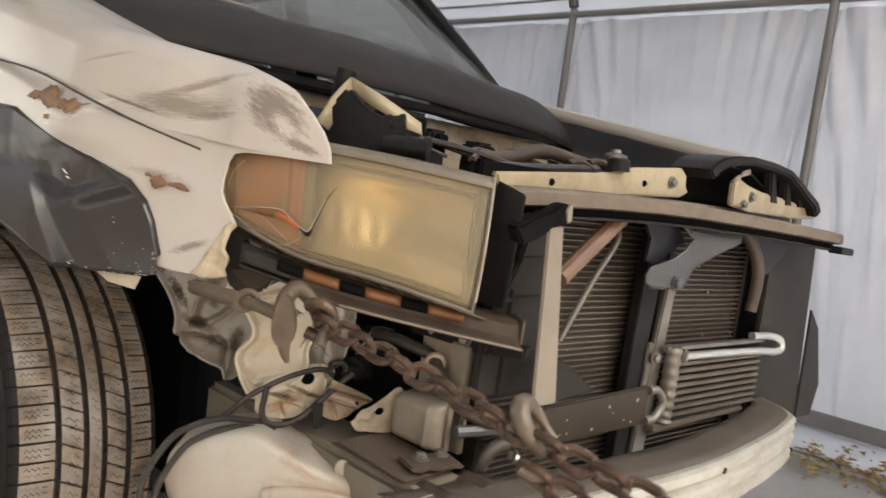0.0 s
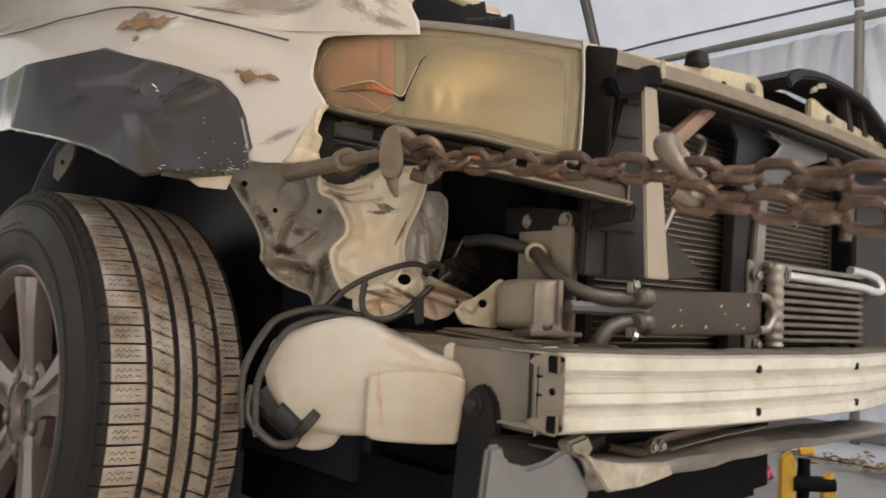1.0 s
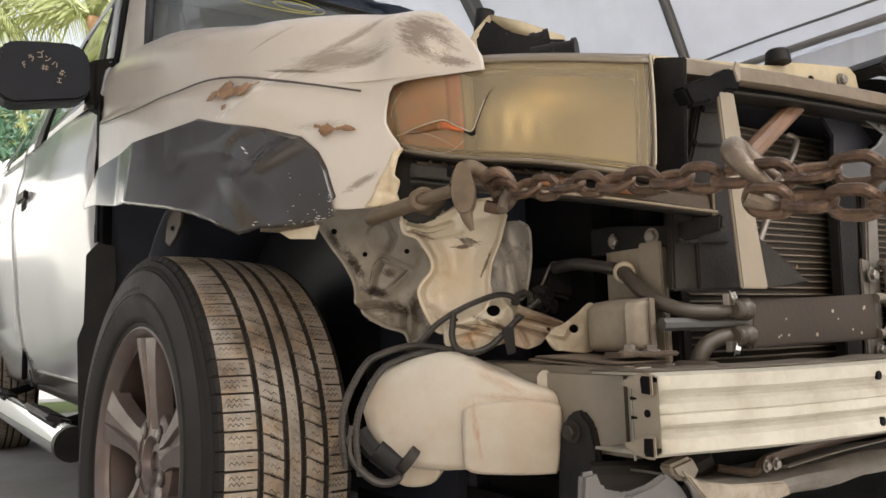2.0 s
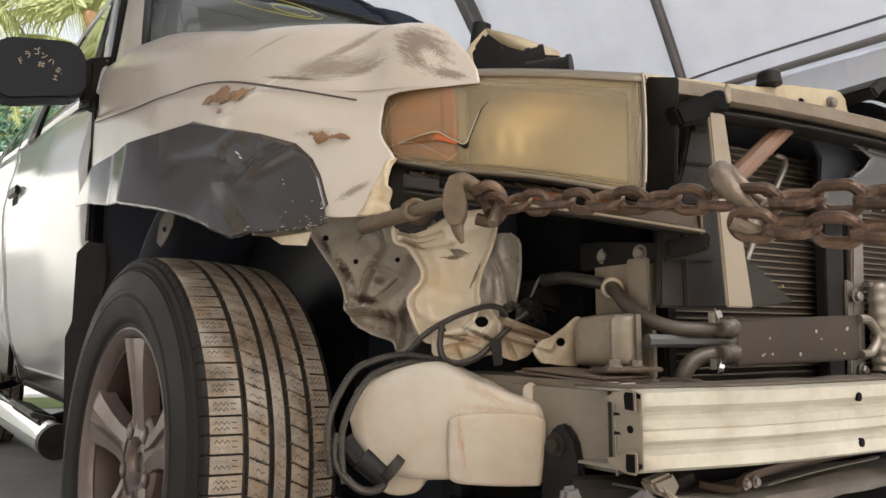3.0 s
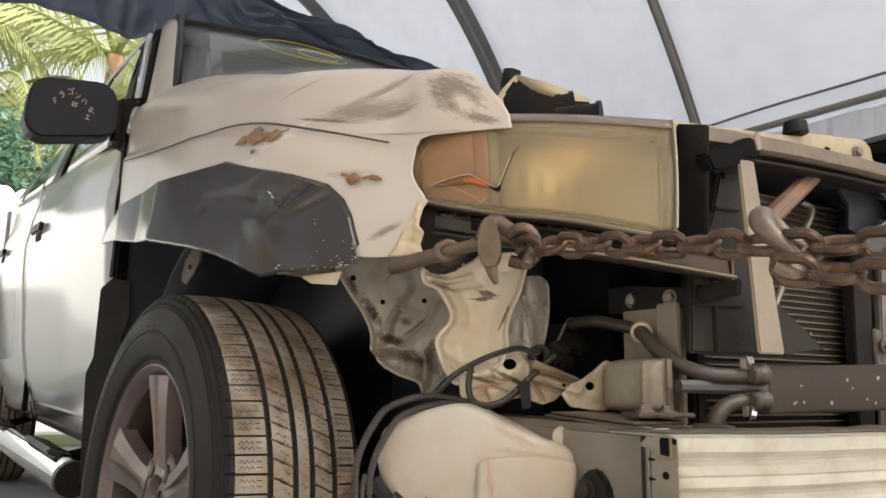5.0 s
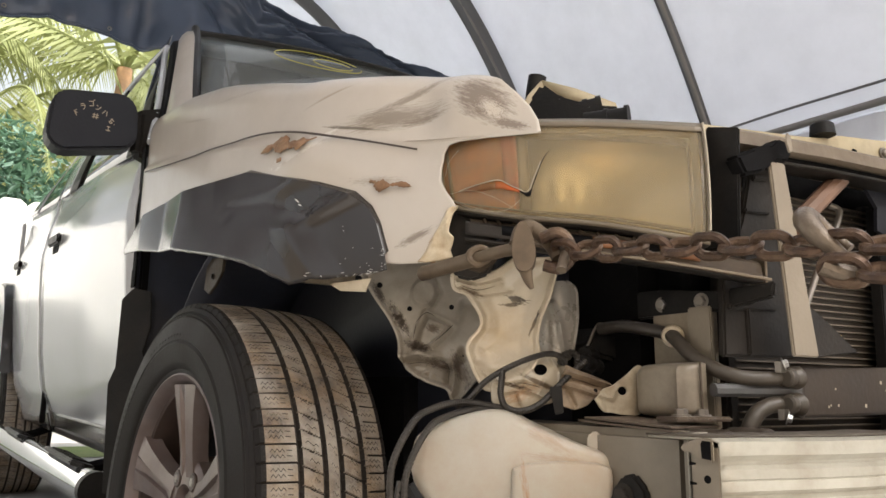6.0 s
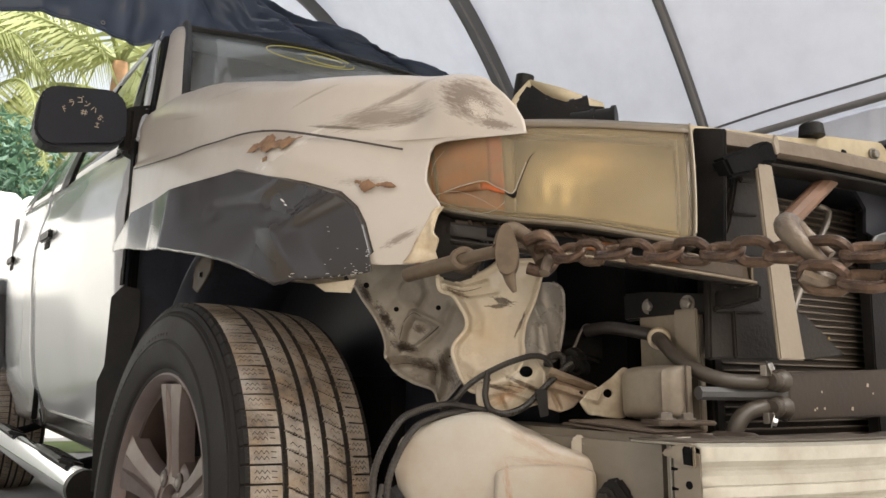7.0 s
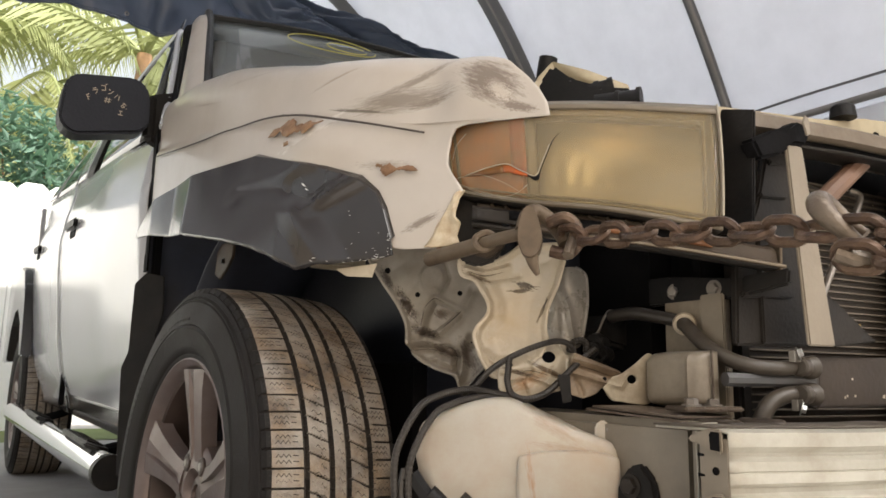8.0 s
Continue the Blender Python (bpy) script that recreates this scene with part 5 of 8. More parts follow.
part("bumper_bracket", prism([(-0.050, 0.806), (-0.028, 0.816), (0.030, 0.768), (0.034, 0.742), (0.020, 0.714), (-0.006, 0.706), (-0.028, 0.712), (-0.044, 0.740)], facing((-0.73, -0.565, 0), ASKEW, UP), 0.010, 0.004), dusty_plastic, truck, "dusty black bumper bracket")
part("bracket_flange", prism([(-0.030, 0.742), (0.034, 0.752), (0.034, 0.735), (0.010, 0.716), (-0.010, 0.722)], facing((-0.738, -0.573, 0), ASKEW, UP), 0.006, 0.002), retainer_dust, truck, "dusty brown flange")
bar_between("ribbed_hose", [(-0.735, -0.590, 0.800), (-0.722, -0.600, 0.786), (-0.708, -0.612, 0.768), (-0.700, -0.618, 0.756)], ribbed(0.0085, 16, 0.25), hose_mat, None, "ribbed grey hose", 12, 1.0, 24)


# ---- radiator end ----
# long brown nose bar: an open channel
def nose_rows(profile, x0, x1):
    return [[(x, -0.912 - 0.125 * x + dy + 0.004 * noise.noise((x * 4, z, 2)), z + 0.004 - 0.016 * x - (0.072 if x < 0 else 0.028) * x * x + 0.002 * noise.noise((x * 9, 0, 1))) for x in np.linspace(x0, x1, 40)] for dy, z in profile]


nose_bar = part("nose_bar", sheet(nose_rows(((0.07, 0.917), (0.0, 0.915), (-0.004, 0.911), (-0.005, 0.893), (0.004, 0.890), (0.04, 0.890)), -0.517, 0.548)), brown_plastic, truck, "dusty brown upper grille bar", thick=0.002)
# Black strip that stands for the shade inside the channel.
part("channel_back", sheet(nose_rows(((0.012, 0.890), (0.014, 0.884), (0.012, 0.877)), -0.43, 0.543)), black_and_shade, nose_bar, "black strip for the shade inside the open channel", thick=0.002)
part("lower_lip", sheet(nose_rows(((0.04, 0.8775), (-0.002, 0.8775), (-0.004, 0.8755), (-0.002, 0.8735), (0.04, 0.8735)), -0.43, 0.548)), dusty_plastic, nose_bar, thick=0.001)
plate("bar_end_buffer", [(0.50, 0.857), (0.57, 0.855), (0.57, 0.871), (0.50, 0.874)], -0.92, 0.03, black_plastic)
# ivory upper tie rail
pts = [(-0.512, 0.927), (-0.40, 0.938), (-0.283, 0.949), (-0.23, 0.956), (-0.18, 0.969), (-0.10, 0.977), (-0.035, 0.984), (-0.018, 0.972), (-0.014, 0.952), (-0.003, 0.942), (-0.03, 0.930), (-0.168, 0.922), (-0.284, 0.912), (-0.50, 0.905)]
rail = plate("upper_tie_rail", pts, -0.845, 0.012, rail_yellow, "yellowed ivory upper radiator rail", bevel=0.003)
pts = [(0.142, 0.93), (0.140, 0.975), (0.150, 0.985), (0.170, 0.983), (0.20, 0.975), (0.26, 0.967), (0.342, 0.963), (0.43, 0.957), (0.521, 0.945), (0.539, 0.928), (0.43, 0.922), (0.212, 0.922)]
plate("upper_tie_rail", pts, -0.855, 0.012, rail_yellow, "yellowed ivory upper radiator rail", bevel=0.003)
bm = bmesh.new()
bm = prism([(-0.42, 0.905), (0.48, 0.905), (0.48, 0.925), (-0.42, 0.925)], front(-0.80), 0.04, 0.004)
part("rail_back", bm, ivory_grey, truck)
bm = lathe([(0.020, 0.0), (0.018, 0.018), (0.015, 0.021)], 16, Matrix.Translation((-0.232, -0.835, 0.958)))
part("rubber_stop", bm, black_plastic, truck, "black rubber bump stop")
hexbolt("bolt", (-0.068, -0.852, 0.955), (-0.1, -1, 0), 0.008, truck)
hexbolt("bolt", (0.215, -0.888, 0.953), (-0.1, -1, 0), 0.008, truck)
hexbolt("bolt", (0.185, -0.886, 0.936), (-0.1, -1, 0), 0.007, truck)
for x, z in ((-0.39, 0.924), (-0.15, 0.945)):
    hexbolt("bolt", (x, -0.857 - 0.1 * x, z), (-0.1, -1, 0), 0.004, truck, black_and_shade)


def condenser(x0, x1, z0, z1, y):
    c = part("condenser", prism([(x0, z0), (x1, z0), (x1, z1), (x0, z1)], front(y + 0.02), 0.016), fin_mat, truck, "dirty finned condenser core")
    n = int((z1 - z0) / 0.0105)
    first = None
    for k in range(n):
        z = z0 + (k + 0.5) * (z1 - z0) / n
        if first is None:
            first = part("fin", prism([(x0, -0.0011), (x1, -0.0011), (x1, 0.0011), (x0, 0.0011)], front(y + 0.004), 0.008), fin_tube, c)
            first.matrix_basis = Matrix.Translation((0, 0, z))
        else:
            again(first, Matrix.Translation((0, 0, z)))
    for x in (x0 - 0.008, x1 + 0.008):
        part("end_tank", prism([(x - 0.012, z0 - 0.01), (x + 0.012, z0 - 0.01), (x + 0.012, z1 + 0.01), (x - 0.012, z1 + 0.01)], front(y + 0.022), 0.026, 0.005), dusty_plastic, c)


condenser(-0.40, -0.03, 0.42, 0.87, -0.80)
condenser(0.075, 0.37, 0.42, 0.87, -0.80)
rnd = random.Random(77)
for k in range(26):
    x, z, s = rnd.uniform(-0.36, 0.36), rnd.uniform(0.62, 0.86), rnd.uniform(0.001, 0.0032)
    if -0.05 < x < 0.09:
        continue
    part("speck", prism([(x - s, z - s), (x + s * 1.4, z - s * 0.5), (x + s * 0.6, z + s), (x - s * 0.7, z + s * 0.6)], front(-0.8045), 0.001), pale_edge if k % 3 else debris_mat, truck)
# middle strap with the latch bracket
plate("centre_strap", [(-0.045, 0.40), (0.0, 0.40), (0.03, 0.79), (0.0, 0.79)], -0.835, 0.012, steel, "grey steel upright strap", bevel=0.003)
# Black plate that puts the strap's shaded side into colour.
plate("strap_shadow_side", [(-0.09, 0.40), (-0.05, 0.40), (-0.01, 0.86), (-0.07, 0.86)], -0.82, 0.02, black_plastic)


def latch():
    m = front(-0.878)
    rows = []
    table = ((0.890, -0.078, 0.170, 0.0), (0.876, -0.048, 0.166, 0.010), (0.858, -0.022, 0.150, 0.016), (0.838, -0.045, 0.085, 0.016), (0.820, -0.075, 0.040, 0.013), (0.803, -0.130, 0.012, 0.006), (0.790, -0.139, 0.003, 0.003), (0.775, -0.137, -0.004, 0.003), (0.763, -0.118, -0.016, 0.003))
    for z, l, r, out in table:
        rows.append([m @ Vector((l + (r - l) * i / 14, z + (0.004 if z < 0.77 and 5 < i < 8 else 0), out + 0.004 * math.sin(math.pi * i / 14))) for i in range(15)])
    b = part("latch_bracket", sheet(rows), latch_steel, truck, "grey pressed steel hood latch bracket", thick=0.003)
    for pts in (((-0.03, 0.872), (0.06, 0.866)), ((0.03, 0.882), (0.14, 0.876))):
        (x0, z0), (x1, z1) = pts
        line = [m @ Vector((x0 + (x1 - x0) * s, z0 + (z1 - z0) * s, 0.013 if z0 < 0.88 else 0.006)) for s in (0.0, 0.5, 1.0)]
        bar_between("pressed_rib", [tuple(p) for p in line], 0.0035, latch_steel, b)
    hexbolt("bolt", (-0.049, -0.880, 0.775), (-0.1, -1, 0), 0.010, b, latch_steel)
    part("bracket_web", prism([(-0.149, 0.886), (-0.049, 0.888), (-0.008, 0.851), (-0.098, 0.806), (-0.125, 0.812), (-0.119, 0.852)], front(-0.862), 0.006), navy, b)
    part("bracket_web", prism([(0.24, 0.889), (0.466, 0.888), (0.342, 0.796), (0.30, 0.79)], front(-0.864), 0.006), navy, b)


latch()
bar_between("brace_rod", [(-0.20, -0.852, 0.900), (-0.27, -0.850, 0.852), (-0.372, -0.845, 0.780)], 0.0145, brown_hose, None, "brown diagonal brace", 10)
bar_between("stay_rod", [(-0.16, -0.80, 0.86), (-0.155, -0.812, 0.842), (-0.20, -0.80, 0.765), (-0.262, -0.79, 0.66)], 0.0055, steel)
bar_between("hose", [(0.185, -0.885, 0.90), (0.245, -0.900, 0.85), (0.277, -0.905, 0.80), (0.285, -0.903, 0.755), (0.283, -0.90, 0.715)], 0.0125, dark_hose, None, "dark brown rubber hose", 14)
# shrouds beside the cores
sh = plate("air_shroud", [(-0.508, 0.597), (-0.36, 0.60), (-0.375, 0.888), (-0.425, 0.888), (-0.455, 0.79), (-0.503, 0.70)], -0.858, 0.012, dusty_plastic, "dusty black ribbed air guide", bevel=0.003)
for z in (0.66, 0.74, 0.80, 0.85):
    part("rib", prism([(-0.50 + max(0, z - 0.70) * 0.45, z), (-0.40, z + 0.004), (-0.40, z + 0.012), (-0.50 + max(0, z - 0.70) * 0.45, z + 0.008)], front(-0.868), 0.008, 0.002), dusty_plastic, sh)
part("rib", prism([(-0.465, 0.60), (-0.457, 0.60), (-0.457, 0.76), (-0.465, 0.76)], front(-0.868), 0.008, 0.002), dusty_plastic, sh)
plate("upright_strip", [(-0.468, 0.862), (-0.436, 0.862), (-0.395, 0.597), (-0.447, 0.597)], -0.92, 0.006, surface("beige_strip", (0.25, 0.21, 0.16), 0.5, 0, (0.18, 0.145, 0.105), 0.6, 8, 0.1, 120), "beige dusty upright strip", bevel=0.002)
plate("strip_fin", [(-0.402, 0.668), (-0.375, 0.655), (-0.298, 0.607), (-0.392, 0.597)], -0.918, 0.003, dusty_plastic)
plate("air_guide", [(0.385, 0.46), (0.66, 0.44), (0.61, 0.865), (0.50, 0.885), (0.385, 0.885)], -0.84, 0.012, dusty_plastic, "black side air guide", bevel=0.003)
plate("air_guide_flap", [(0.655, 0.43), (0.74, 0.43), (0.765, 0.51), (0.70, 0.66), (0.64, 0.71)], -0.85, 0.006, dusty_plastic)


def oil_cooler():
    m = front(-0.855)
    c = part("oil_cooler", prism([(0.03, 0.505), (0.375, 0.505), (0.375, 0.64), (0.03, 0.64)], m, 0.008), black_and_shade, truck, "small grey finned oil cooler with silver pipe")
    for k in range(9):
        z = 0.512 + 0.0145 * k
        part("fin", prism([(0.03, z - 0.0035), (0.375, z - 0.0035), (0.375, z + 0.0035), (0.03, z + 0.0035)], m, 0.018, 0.002), cooler_alu, c)
    bar_between("header_tube", [(0.018, -0.868, 0.50), (0.018, -0.868, 0.57), (0.018, -0.868, 0.65)], ribbed(0.014, 8, 0.18), alu, c, "", 14, 1.0, 20)
    part("frame_bar", prism([(-0.01, 0.642), (0.38, 0.642), (0.38, 0.650), (-0.01, 0.650)], m, 0.016, 0.002), steel, c)
    part("frame_bar", prism([(-0.02, 0.485), (0.33, 0.490), (0.33, 0.500), (-0.02, 0.497)], m, 0.016, 0.002), cooler_alu, c)
    bar_between("pipe", [(0.045, -0.878, 0.630), (0.2, -0.893, 0.628), (0.36, -0.91, 0.624), (0.43, -0.916, 0.618), (0.462, -0.918, 0.624), (0.452, -0.915, 0.645), (0.40, -0.908, 0.655), (0.32, -0.90, 0.658)], 0.0085, silver, c, "bright silver bent pipe", 12)
    part("fitting", prism([(0.035, 0.618), (0.05, 0.618), (0.05, 0.644), (0.035, 0.644)], front(-0.862), 0.02, 0.004), steel, c)
    part("side_bracket", prism([(-0.04, 0.49), (-0.005, 0.49), (-0.005, 0.65), (-0.035, 0.655)], front(-0.84), 0.006, 0.002), steel, c)
    hexbolt("bolt", (-0.021, -0.85, 0.626), (-0.1, -1, 0), 0.009, c)
    hexbolt("bolt", (-0.015, -0.85, 0.502), (-0.1, -1, 0), 0.008, c)


oil_cooler()


def steering_cooler():
    m = front(-0.892)
    c = part("steering_cooler", prism([(-0.402, 0.517), (-0.105, 0.522), (-0.104, 0.592), (-0.398, 0.582)], m, 0.010, 0.003), cooler_brown, truck, "flat brown painted cooler with rubber hoses")
    rnd = random.Random(4)
    for k in range(11):
        u, v = rnd.uniform(-0.39, -0.12), rnd.uniform(0.528, 0.58)
        s = rnd.uniform(0.0012, 0.003)
        part("paint_chip", prism([(u - s, v - s * 0.6), (u + s * 0.7, v - s), (u + s, v + s * 0.8), (u - s * 0.4, v + s)], front(-0.9025), 0.0006), pale_edge, c)
    bar_between("loop", [(-0.11, -0.893, 0.585), (-0.085, -0.897, 0.583), (-0.066, -0.9, 0.558), (-0.085, -0.897, 0.533), (-0.11, -0.893, 0.53)], 0.0075, alu, c, "", 10)
    for z, pts in ((0.57, None), (0.535, None)):
        bar_between("neck", [(-0.40, -0.862, z + 0.002), (-0.42, -0.858, z + 0.001), (-0.44, -0.853, z)], 0.0095, hose_mat, c, "", 12)
        sg = 1 if z > 0.55 else -1
        for dx in (0.0, 0.012):
            bm = bmesh.new()
            box(bm, (-0.462 + dx, -0.866, z + 0.013 * sg), (0.0025, 0.008, 0.014), 0.0006)
            part("clamp_tab", bm, alu, c)
        hexbolt("clamp_screw", (-0.452, -0.868, z + 0.017 * sg), (0.5, -0.8, 0.3 * sg), 0.0058, c, silver)
        boss = Matrix.Translation((-0.432, -0.866, z)) @ Matrix.Rotation(radians(90), 4, "Y")
        part("boss", lathe([(0.0095, -0.016), (0.0125, -0.014), (0.0135, -0.008), (0.0118, -0.002), (0.0150, 0.003), (0.0155, 0.012), (0.012, 0.018)], 20, boss), hose_mat, c, "dusty pipe boss")
        bar_between("clamp", [(-0.43, -0.856, z), (-0.435, -0.8555, z), (-0.44, -0.855, z)], 0.0115, steel, c, "", 14)
    part("boss_web", prism([(-0.436, 0.535), (-0.424, 0.530), (-0.424, 0.575), (-0.436, 0.570)], front(-0.862), 0.008, 0.002), hose_mat, c)
    part("cooler_end", prism([(-0.414, 0.520), (-0.398, 0.515), (-0.395, 0.588), (-0.414, 0.580)], front(-0.890), 0.014, 0.004), cooler_brown, c)
    bar_between("rib_bar", [(-0.405, -0.858, 0.553), (-0.47, -0.838, 0.553), (-0.535, -0.818, 0.553)], 0.009, latch_steel, c, "", 8)
    bar_between("upper_hose", [(-0.435, -0.857, 0.571), (-0.465, -0.850, 0.568), (-0.495, -0.832, 0.570), (-0.510, -0.805, 0.580), (-0.515, -0.775, 0.598), (-0.512, -0.752, 0.617), (-0.503, -0.735, 0.628), (-0.485, -0.715, 0.634)], 0.0100, hose_mat, c, "grey rubber hose", 16)
    q = Matrix.Translation((-0.500, -0.731, 0.629)) @ Vector((-0.75, -0.55, -0.25)).to_track_quat("Z", "Y").to_matrix().to_4x4()
    part("hose_ring", lathe([(0.0105, -0.005), (0.0150, -0.005), (0.0165, 0.0), (0.0150, 0.005), (0.0105, 0.005)], 24, q, True), ivory, c, "ivory ring where the hose enters")
    bar_between("lower_hose", [(-0.435, -0.857, 0.535), (-0.455, -0.851, 0.534), (-0.474, -0.843, 0.526), (-0.486, -0.838, 0.511), (-0.490, -0.832, 0.490)], 0.0108, hose_mat, c, "grey rubber hose", 14)


steering_cooler()


# ---- bumper beam ----
def beam_y(x):
    return -1.032 + 0.105 * (x / 0.69) ** 2 + (0.11 * ((x - 0.35) / 0.13) ** 2 if x > 0.35 else 0.0)


def beam_z(z):
    return 0.501 - (0.503 - z) * 0.835


def bumper_beam():
    prof = [(0.09, 0.503), (0.004, 0.503), (-0.004, 0.499), (-0.004, 0.482), (0.004, 0.474), (0.005, 0.470), (-0.003, 0.464), (-0.004, 0.453), (-0.0025, 0.4515), (-0.004, 0.450), (-0.003, 0.438), (0.005, 0.432), (0.004, 0.426), (-0.004, 0.420), (-0.004, 0.403), (0.004, 0.398), (0.09, 0.398)]
    xs = list(np.linspace(-0.69, 0.35, 48)) + list(np.linspace(0.36, 0.48, 13))
    rows = [[(x, beam_y(x) + dy + 0.0012 * noise.noise((x * 9, z * 20, 3)), beam_z(z) + 0.0015 * noise.noise((x * 5, 0, dy))) for x in xs] for dy, z in prof]
    b = part("bumper_beam", sheet(rows), beam_paint, truck, "ivory ribbed bumper reinforcement beam", angle=20, thick=0.003)
    rows = [[(x, beam_y(x) + dy, 0.5030 + 0.0015 * noise.noise((x * 5, 0, dy)) + (0.003 * noise.noise((x * 14, 1, 4)) if dy > 0.07 else 0)) for x in xs] for dy in (0.010 + 0.004, 0.04, 0.075, 0.093)]
    part("top_flange", sheet(rows), beam_dust, b, "dusty brown top of the beam", thick=0.002)
    bm = bmesh.new()
    box(bm, (0.477, beam_y(0.48) + 0.05, beam_z(0.4505)), (0.008, 0.085, 0.08), 0.003)
    part("end_plate", bm, beam_paint, b)
    for x, z in ((-0.37, 0.484), (-0.37, 0.429), (0.366, 0.484), (0.366, 0.429), (-0.08, 0.484), (-0.08, 0.429)):
        q = Matrix.Translation((x, beam_y(x) - 0.0015, z)) @ Matrix.Rotation(radians(90), 4, "X")
        part("bolt_hole", lathe([(0.0055, 0.0), (0.0055, 0.004)], 20, q), black_and_shade, b)
    y = beam_y(-0.69)
    flank = facing((-0.688, 0, 0), (0, -1, 0), UP)
    f = -y
    # Darker paint than the beam's, in place of the shading on its end.
    part("end_plate", prism([(f - 0.032, 0.424), (f + 0.003, 0.424), (f + 0.003, 0.492), (f - 0.032, 0.492)], flank, 0.003, 0.001), rail_paint, b, "dusty end plate of the beam, darkened for its shading")
    for sg in (1, -1):
        zc = 0.457 + 0.0325 * sg
        horn = [(f - 0.001, zc + 0.012 * sg), (f - 0.014, zc + 0.0125 * sg), (f - 0.024, zc + 0.010 * sg), (f - 0.042, zc + 0.003 * sg), (f - 0.043, zc - 0.002 * sg), (f - 0.030, zc - 0.004 * sg), (f - 0.013, zc - 0.012 * sg), (f - 0.001, zc - 0.013 * sg)]
        part("end_ear", prism(horn if sg < 0 else horn[::-1], flank @ Matrix.Translation((0, 0, 0.003)), 0.006, 0.0022), frame_tan, b, "folded ivory beam ear")
        hole = [(f - 0.002, zc + 0.009 * sg), (f - 0.012, zc + 0.0095 * sg), (f - 0.0145, zc + 0.006 * sg), (f - 0.0135, zc - 0.009 * sg), (f - 0.002, zc - 0.010 * sg)]
        part("tube_end", prism(hole if sg < 0 else hole[::-1], flank @ Matrix.Translation((0, 0, 0.0085)), 0.0012, 0.0003), black_and_shade, b, "dark open tube end")
    for z in (0.474, 0.4535):
        part("slot", prism([(f - 0.034, z - 0.002), (f - 0.026, z - 0.001), (f - 0.026, z + 0.001), (f - 0.034, z + 0.002)], flank @ Matrix.Translation((0, 0, 0.003)), 0.0008), black_and_shade, b)
    q = Matrix.Translation((-0.6905, y + 0.012, 0.459)) @ Matrix.Rotation(radians(-90), 4, "Y")
    part("bolt_hole", lathe([(0.0042, 0.0), (0.0042, 0.0012)], 18, q), black_and_shade, b)


bumper_beam()

# chassis rail behind the beam
bm = bmesh.new()
box(bm, (-0.598, -0.60, 0.452), (0.108, 0.52, 0.105), 0.010)
part("frame_rail", bm, rail_paint, truck, "dusty ivory frame rail")
bm = bmesh.new()
box(bm, (-0.604, -0.868, 0.452), (0.118, 0.012, 0.099), 0.004)
mount = part("mount_plate", bm, rail_paint, truck, "dusty mounting plate")
bar_between("plate_edge", [(-0.664, -0.872, 0.402), (-0.664, -0.872, 0.488), (-0.662, -0.873, 0.499), (-0.652, -0.874, 0.503), (-0.630, -0.874, 0.503)], 0.0016, beam_paint, mount, "", 6)
for k in range(2):
    bm = bmesh.new()
    box(bm, (-0.604 + 0.006 * k, -0.765, 0.5075 + 0.004 * k), (0.096, 0.155 - 0.012 * k, 0.0025), 0.0008)
    bmesh.ops.rotate(bm, cent=(-0.60, -0.765, 0.51), matrix=Matrix.Rotation(radians(3), 3, "X"), verts=bm.verts)
    part("rail_flange", bm, brown_plate, truck, "rusty brown flange")
seat = part("bolt_seat", prism([(-0.040, -0.022), (-0.026, -0.028), (-0.012, -0.022), (0.004, -0.028), (0.020, -0.022), (0.040, -0.026), (0.040, 0.020), (0.012, 0.026), (-0.014, 0.020), (-0.040, 0.024)], facing((-0.580, -0.818, 0.514), (0.95, -0.30, 0), (0.30, 0.95, 0.0)), 0.006, 0.002), brown_plate, truck, "bolted seat plate")
hexbolt("bolt", (-0.590, -0.808, 0.520), (0, 0, 1), 0.0085, seat)
hexbolt("bolt", (-0.552, -0.812, 0.520), (0, 0, 1), 0.0075, seat)
rows = []
for j in range(7):
    y = -0.842 - 0.058 * j / 6
    rows.append([(x, y - 0.05 * (x + 0.6), 0.499 + 0.0085 * max(0.0, math.cos(2 * math.pi * (x + 0.618) / 0.078)) ** 0.7 - (0.006 if j == 6 else 0.0)) for x in np.linspace(-0.680, -0.500, 46)])
part("corrugated_bracket", sheet(rows), cooler_brown, truck, "dark corrugated bracket behind the beam", thick=0.002)
part("tow_bracket", prism([(0.735, 0.28), (0.80, 0.28), (0.812, 0.40), (0.804, 0.435), (0.786, 0.452), (0.766, 0.447), (0.745, 0.42)], facing((-0.648, 0, 0), (0, -1, 0), UP), 0.012, 0.004), black_plastic, truck, "black tow bracket")
hexbolt("bolt", (-0.661, -0.772, 0.425), (-1, -0.1, 0), 0.010, truck, dusty_plastic)
bar_between("crush_pipe", [(-0.66, -0.80, 0.375), (-0.60, -0.86, 0.378), (-0.55, -0.88, 0.392)], 0.018, dusty_plastic)

# lower cross member
rows = []
TOP = [(-0.66, 0.392), (-0.60, 0.376), (-0.50, 0.368), (-0.27, 0.373), (0.05, 0.354), (0.5, 0.335)]
LOW = [(-0.66, 0.352), (-0.60, 0.340), (-0.50, 0.345), (-0.36, 0.340), (-0.29, 0.344), (0.08, 0.334), (0.5, 0.315)]
